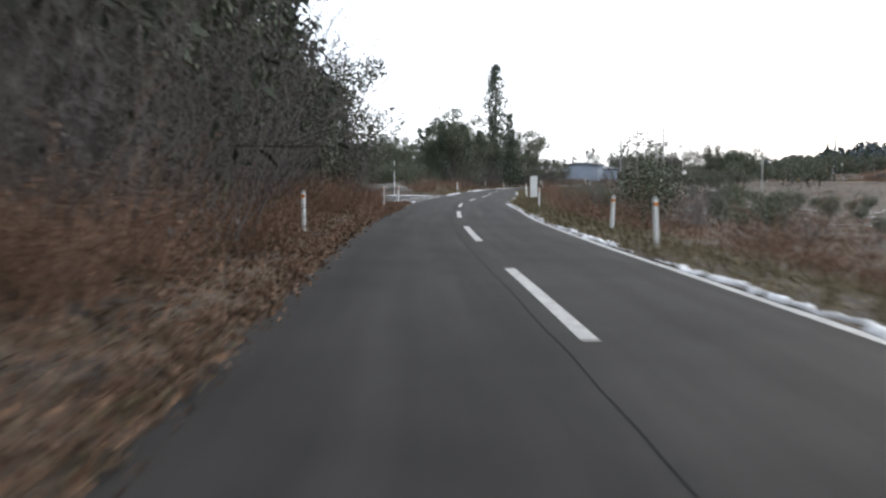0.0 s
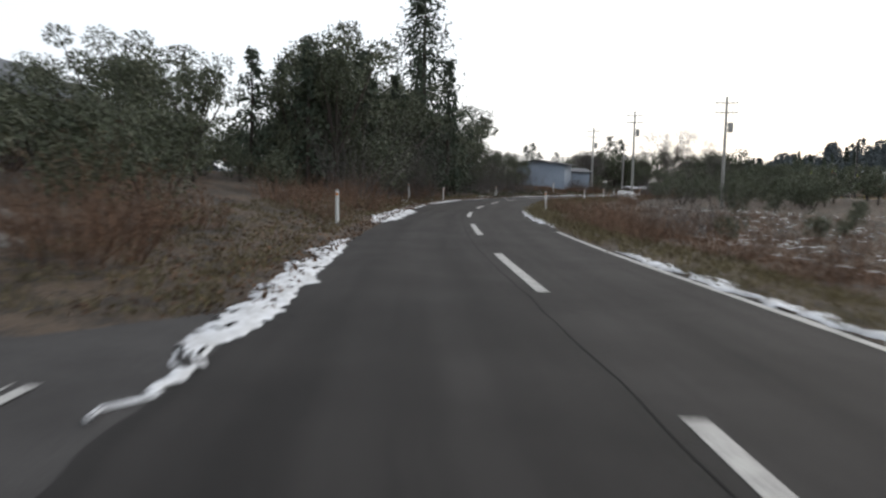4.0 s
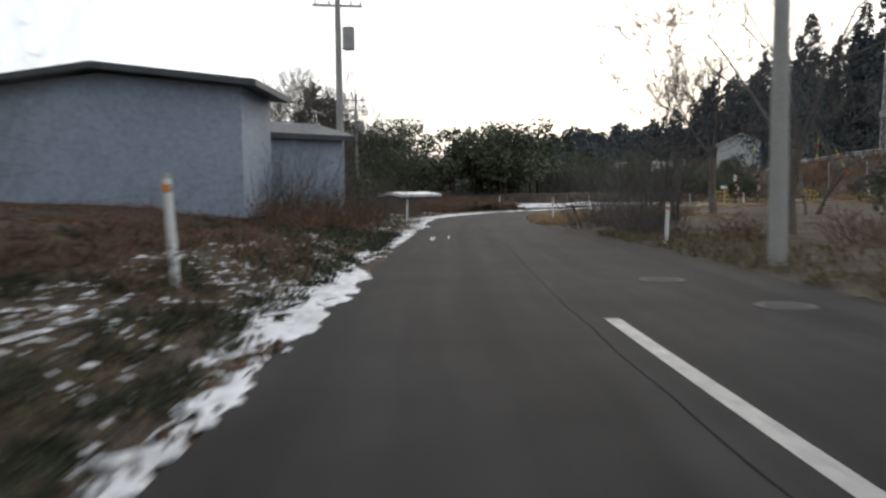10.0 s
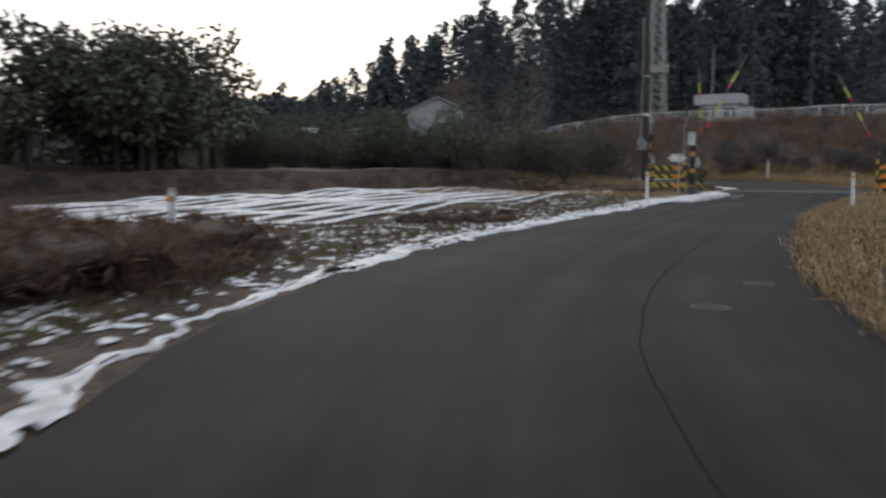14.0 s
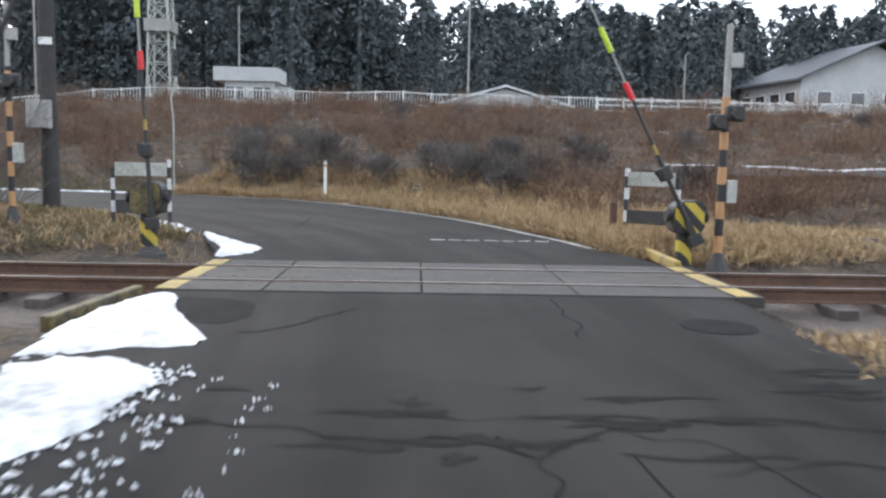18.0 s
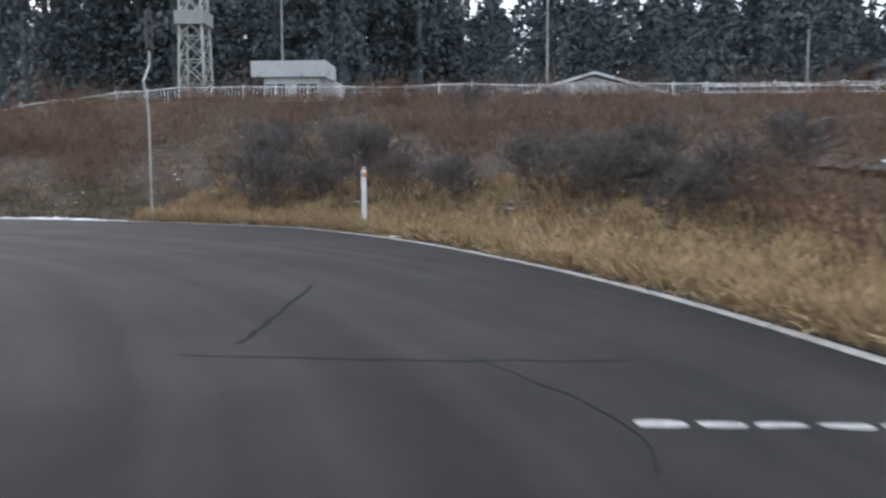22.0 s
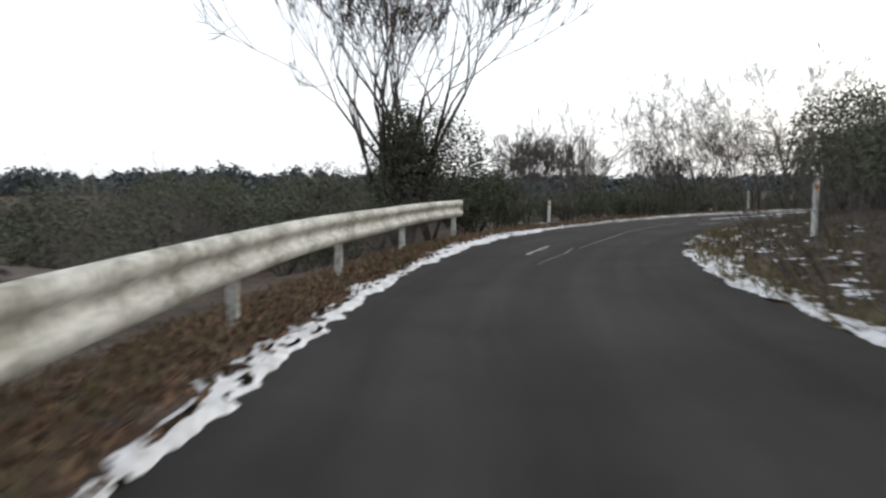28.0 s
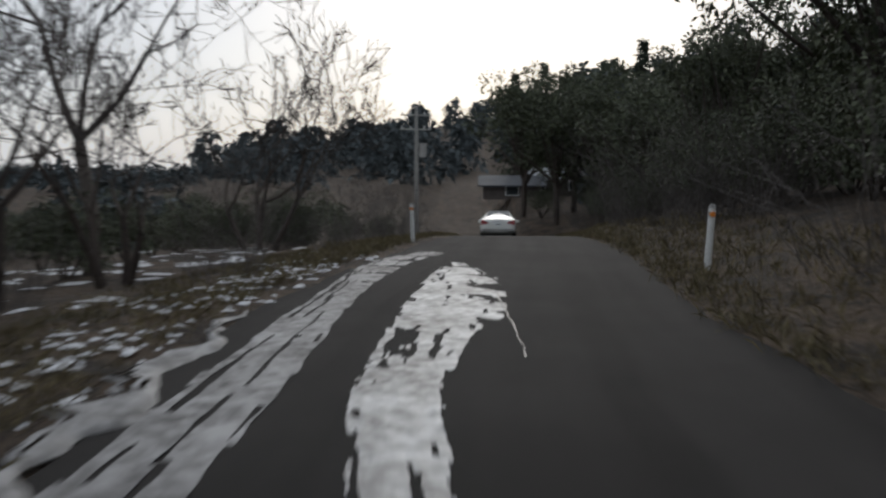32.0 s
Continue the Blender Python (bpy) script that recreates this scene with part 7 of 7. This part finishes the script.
def house(x, y, w, d, h, rise, turn, wall_m, roof_m, label, over=0.5, windows=2, z=None, frame_m=None):
    frame_m = frame_m or M_WHITE
    z = ground_z(x, y) if z is None else z
    ob = thing("house", label, "house", "houses", Matrix.Translation((x, y, z - 0.3)) @ Matrix.Rotation(radians(turn), 4, "Z"))
    bm = new_bm()
    prism(bm, [(-w / 2, 0), (w / 2, 0), (w / 2, h + 0.3), (0, h + 0.3 + rise * 0.94), (-w / 2, h + 0.3)], -d / 2, d / 2)
    walls = part("wall", bm, wall_m, ob)
    for sd in (-1, 1):
        bm = new_bm()
        e = h + 0.3 - rise * over / (w / 2)
        prism(bm, [(sd * (w / 2 + over), e), (0, h + 0.34 + rise), (0, h + 0.5 + rise), (sd * (w / 2 + over), e + 0.16)], -d / 2 - over, d / 2 + over)
        part("roof_slope", bm, roof_m, ob)
    for k in range(windows):
        for yy, nx_ in ((-d / 2, 0),):
            xx = -w / 2 + w * (k + 0.7) / (windows + 0.4)
            bm = new_bm()
            box(bm, (xx, yy - 0.02, 0.3 + h * 0.55), (1.3, 0.08, 1.1))
            win = part("window", bm, frame_m, walls)
            bm = new_bm()
            box(bm, (xx, yy - 0.065, 0.3 + h * 0.55), (1.14, 0.02, 0.94))
            part("pane", bm, M_GLASS, win)
    for k in range(windows):
        for sd in (-1, 1):
            yy = -d / 2 + d * (k + 0.6) / (windows + 0.2)
            bm = new_bm()
            box(bm, (sd * (w / 2 + 0.02), yy, 0.3 + h * 0.55), (0.08, 1.4, 1.1))
            win = part("window", bm, frame_m, walls)
            bm = new_bm()
            box(bm, (sd * (w / 2 + 0.065), yy, 0.3 + h * 0.55), (0.02, 1.24, 0.94))
            part("pane", bm, M_GLASS, win)
    return ob


house(-19.2, 63.6, 7.6, 9, 2.6, 1.6, 14, M_WALLTIMBER, M_ROOF, "dark timber house with a broad tiled roof", 0.9, frame_m=M_DARKPOLE)
house(-30, 52, 8, 8, 3.2, 1.7, 20, M_WALLTIMBER, M_ROOF, "dark house with a tiled roof beside the side road", 0.8, frame_m=M_DARKPOLE)
house(-6.0, 144.4, 7, 3, 2.95, 0.4, -12, M_SIDINGBLUE, M_ROOF, "grey-blue metal-clad storehouse with a low dark roof", 0.5, 0)
house(-3.2, 148.7, 4, 5, 2.25, 0.45, -58.7, M_SIDINGBLUE, M_ROOF, "low grey-blue metal-clad shed beside the road", 0.3, 0)
utility_pole(0.1, 151.6, 9, "grey concrete utility pole with crossarms beside the shed")
house(6.2, 175.7, 1.6, 6.2, 0.85, 0.12, -33, M_WALLTIMBER, M_ROOFPALE, "low shed with a pale sheet roof beside the field", 0.2, 0)
p = xing(52.6, -11.9)
hut = thing("flat_roofed_hut", "white flat-roofed hut with a deep fascia behind the fence", "hut", m=Matrix.Translation((p[0], p[1], ground_z(*p))) @ Matrix.Rotation(radians(TURN_X), 4, "Z"))
for nm, c, sz, mt in (("wall", (-0.3, 0, 0.7), (3.6, 3, 2.2), M_WALLPALE), ("fascia", (-0.5, 0, 2.25), (4.7, 3.6, 1.0), M_WALLPALE), ("annex", (2.0, 0, 0.6), (1.1, 2.4, 1.7), M_WALLPALE)):
    bm = new_bm()
    box(bm, c, sz, bevel=0.03)
    part(nm, bm, mt, hut)
for xx in (-1.4, 0.6):
    bm = new_bm()
    box(bm, (xx, -1.52, 0.9), (1.2, 0.06, 0.9))
    part("window", bm, M_GLASS, hut)
p = xing(56, 6.5)
house(p[0], p[1], 9.5, 9, 0.5, 1.3, TURN_X, M_WALLPALE, M_ROOFPALE, "house with a pale sheet roof showing over the embankment", 0.4, 0)
p = xing(60, 36)
house(p[0], p[1], 13, 9, 3.6, 2.8, TURN_X + 8, M_WALLPALE, M_ROOF, "two-storey house with a broad dark roof behind the fence", 0.9, 4)
p = xing(54, 21)
plat = thing("station_platform", "pale concrete platform edge with a low white railing", "platform", m=Matrix.Translation((p[0], p[1], ground_z(*p))) @ Matrix.Rotation(radians(TURN_X), 4, "Z"))
for nm, c, sz, mt in (("platform_slab", (2, 0, 0.25), (19, 2.4, 0.5), M_CONC), ("rail", (2, -1.1, 1.35), (19, 0.09, 0.12), M_WHITE), ("rail", (2, -1.1, 0.95), (19, 0.09, 0.10), M_WHITE)):
    bm = new_bm()
    box(bm, c, sz, bevel=0.01)
    part(nm, bm, mt, plat)
for k in range(8):
    bm = new_bm()
    box(bm, (-7.3 + 2.65 * k, -1.1, 0.9), (0.09, 0.09, 1.0))
    part("railing_post", bm, M_WHITE, plat)
house(98, 287, 10, 9, 5.2, 2.2, 150, M_WALLPALE, M_ROOFPALE, "pale two-storey house with a light sheet roof below the hill", 0.7)
house(76, 292, 8, 13, 6.0, 1.7, 75, M_WALLPALE, M_ROOFPALE, "long pale house with a light sheet roof below the hill", 0.7, 3)
house(58.0, 334, 4.2, 6, 1.2, 0.8, 70, M_WALLTIMBER, M_ROOF, "small dark house with a grey roof where the road leads", 0.5, 1)
house(63.5, 335, 4.5, 5, 1.8, 1.0, 25, M_WALLTIMBER, M_ROOFPALE, "small pale-roofed house where the road leads", 0.5, 1)
# dark pole with a meter box beyond the crossing
p = xing(10.2, -8.3)
dark = thing("utility_pole", "dark tarred utility pole with a pale grey box strapped to it", "utility pole", "utility poles", Matrix.Translation((p[0], p[1], ground_z(*p))) @ Matrix.Rotation(radians(TURN_X), 4, "Z"))
for nm, mt, mk in (("shaft", M_DARKPOLE, lambda b: tube(b, (0, 0, -0.3), (0, 0, 10.5), 0.19, 0.13, 14)), ("meter_box", M_CONC, lambda b: box(b, (-0.1, -0.26, 2.15), (0.5, 0.2, 0.62), bevel=0.02)), ("conduit", M_CONC, lambda b: tube(b, (-0.24, -0.05, 2.4), (-0.20, -0.05, 9.0), 0.03, 0.03, 8)), ("tag", M_WHITE, lambda b: box(b, (0.05, -0.19, 3.75), (0.3, 0.02, 0.16), bevel=0.004)), ("strap", M_STEEL, lambda b: tube(b, (0, 0, 5.8), (0, 0, 5.88), 0.18, 0.18, 14))):
    bm = new_bm()
    mk(bm)
    part(nm, bm, mt, dark)

# tall white board on a frame at the roadside
hd = heading(48)
bd = thing("roadside_board", "tall narrow white board on a dark braced frame", "sign", m=Matrix.Translation((14.25, 29.0, ground_z(14.25, 29.0))) @ Matrix.Rotation(radians(hd), 4, "Z"))
bm = new_bm()
box(bm, (0, 0, 0.86), (0.42, 0.03, 1.24), bevel=0.006)
part("panel", bm, M_WHITE, bd)
for xx in (-0.24, 0.26):
    bm = new_bm()
    box(bm, (xx, 0.03, 0.75), (0.05, 0.05, 1.55))
    part("leg", bm, M_WALLTIMBER, bd)
for z in (0.30, 0.88):
    bm = new_bm()
    box(bm, (0.02, 0.045, z), (0.56, 0.03, 0.05))
    part("crosspiece", bm, M_WALLTIMBER, bd)
for xx in (0.1, 0.5):
    bm = new_bm()
    tube(bm, (xx - 0.15, 0.06, 1.1), (xx, 0.6, -0.1), 0.025, 0.025, 6)
    part("brace", bm, M_WALLTIMBER, bd)


def heap(x, y, r, h, material, name, label, seed):
    """A lumpy pile."""
    bm = new_bm()
    bmesh.ops.create_icosphere(bm, subdivisions=4, radius=1.0)
    for v_ in bm.verts:
        c = v_.co
        k = 1 + 0.35 * noise.noise(c * 1.7 + Vector((seed, 0, 0))) + 0.12 * noise.noise(c * 11 + Vector((0, 0, seed))) + 0.2 * noise.noise(c * 4.5 + Vector((0, seed, 0)))
        v_.co = Vector((c.x * r * k, c.y * r * 0.75 * k, max(-0.1, c.z * h * k)))
    ob = part(name, bm, material, None, smooth=True)
    ob.location = (x, y, ground_z(x, y) - 0.05)
    return tagged(ob, label, "heap")


def grassed(ob, n, ln, material, label, seed):
    """Grass rooted all over a pile."""
    rng = np.random.default_rng(seed)
    co = np.array([v_.co for v_ in ob.data.vertices if v_.co.z > 0.04])
    c = co[rng.integers(len(co), size=n)] + rng.normal(0, 0.08, (n, 3)) * np.array([1, 1, 0.2]) + np.array(ob.location)
    c[:, 2] -= 0.02
    v, f = blades(rng, c, rng.normal(0, 0.6, (n, 3)) + np.array([0, 0, 0.9]), ln, 0.02, 0.2)
    tagged(new("grass", mesh_of("grass", v, f, material)), label, "grass", kind="stuff")


ph = at(142.6, 7.4)
heap(ph[0], ph[1], 1.05, 0.85, M_BAG, "sheeted_heap", "heap under crumpled white sheeting beside the road", 2)
ph = at(142.4, 6.3)
heap(ph[0], ph[1], 0.45, 0.42, M_BLACK, "dark_bundle", "dark bundle lying beside the white sheeting", 5)
heap(-3.5, 45.5, 2.4, 0.65, M_BRUSH, "rubble_mound", "pale heap of rubble and brush by the side road", 8)
heap(-8.5, 46.5, 1.8, 0.45, M_BRUSH, "rubble_mound", "low pale heap of rubble and brush by the side road", 11)
scatter(thickets, [(-3.5 + spots.normal(0, 1.6), 45.5 + spots.normal(0, 0.8)) for k in range(9)], (0.35, 0.55))
grassed(heap(8.5, 171.5, 3.6, 0.65, M_SOIL, "earth_mound", "low mound of bare earth and withered grass beside the shed", 4), 16000, 0.2, M_BROWN, "withered growth over the earth mound", 5)
for k in range(9):
    ph = at(199.6 + 0.55 * math.sin(k * 2.1) + 0.12 * k, -5.0 + 0.22 * k)
    heap(ph[0], ph[1], 0.32 + 0.1 * math.sin(k * 1.7), 0.22 + 0.05 * math.cos(k), M_SOIL, "earth_clod", "dark lump of turned earth at the field edge", 20 + k)
scatter(thickets, [(spots.uniform(5.5, 11), spots.uniform(166.5, 173)) for k in range(14)], (0.35, 0.6))
# manhole covers
for s, o, big in ((154.3, 3.2, 1.0), (151.7, 3.8, 1.0), (191.6, 1.42, 0.55), (193.2, 1.95, 0.5), (252.1, 2.6, 1.0), (251.4, 3.4, 1.0)):
    p = at(s, o)
    bm = new_bm()
    tube(bm, (p[0], p[1], -0.03), (p[0], p[1], 0.006), 0.31 * big, 0.31 * big, 28)
    mh = part("manhole", bm, M_SLAB, road, "pale concrete manhole ring")
    bm = new_bm()
    tube(bm, (p[0], p[1], 0.0), (p[0], p[1], 0.0095), 0.23 * big, 0.23 * big, 24)
    part("cover", bm, M_ASPHALT_OLD, mh)
p = at(216.67, 2.69)
bm = new_bm()
tube(bm, (p[0], p[1], -0.03), (p[0], p[1], 0.006), 0.30, 0.30, 28)
part("manhole", bm, M_WET, road, "dark iron manhole cover")
# cracks and joints in the bend after the crossing
CRACKS = [([(45.18, 184.9), (44.15, 184.4), (43.25, 183.97), (42.57, 183.64)], 0.03), ([(38.36, 216.1), (40.57, 212.87), (42.4, 209.93), (43.46, 208.12), (44.14, 207.12), (44.68, 206.48)], 0.012), ([(48.33, 195.73), (48.1, 193.69), (47.91, 192.15), (47.64, 190.8)], 0.012)]
for pts, w in CRACKS:
    c = smooth_line(pts, 0.1)
    vs, fs = [], []
    for k, q in enumerate(c):
        d = c[min(k + 1, len(c) - 1)] - c[max(k - 1, 0)]
        n_ = np.array([-d[1], d[0]]) / (np.linalg.norm(d) + 1e-9)
        h_ = w * (0.5 + 0.9 * abs(noise.noise(Vector((q[0] * 5, q[1] * 5, 0)))))
        j = 0.03 * noise.noise(Vector((q[0] * 4, q[1] * 4, 9)))
        vs += [(*(q + n_ * (h_ + j)), 0.0032), (*(q - n_ * (h_ - j)), 0.0032)]
        if k:
            fs.append((2 * k - 2, 2 * k - 1, 2 * k + 1, 2 * k))
    sheet("crack", vs, fs, M_TAR, road)
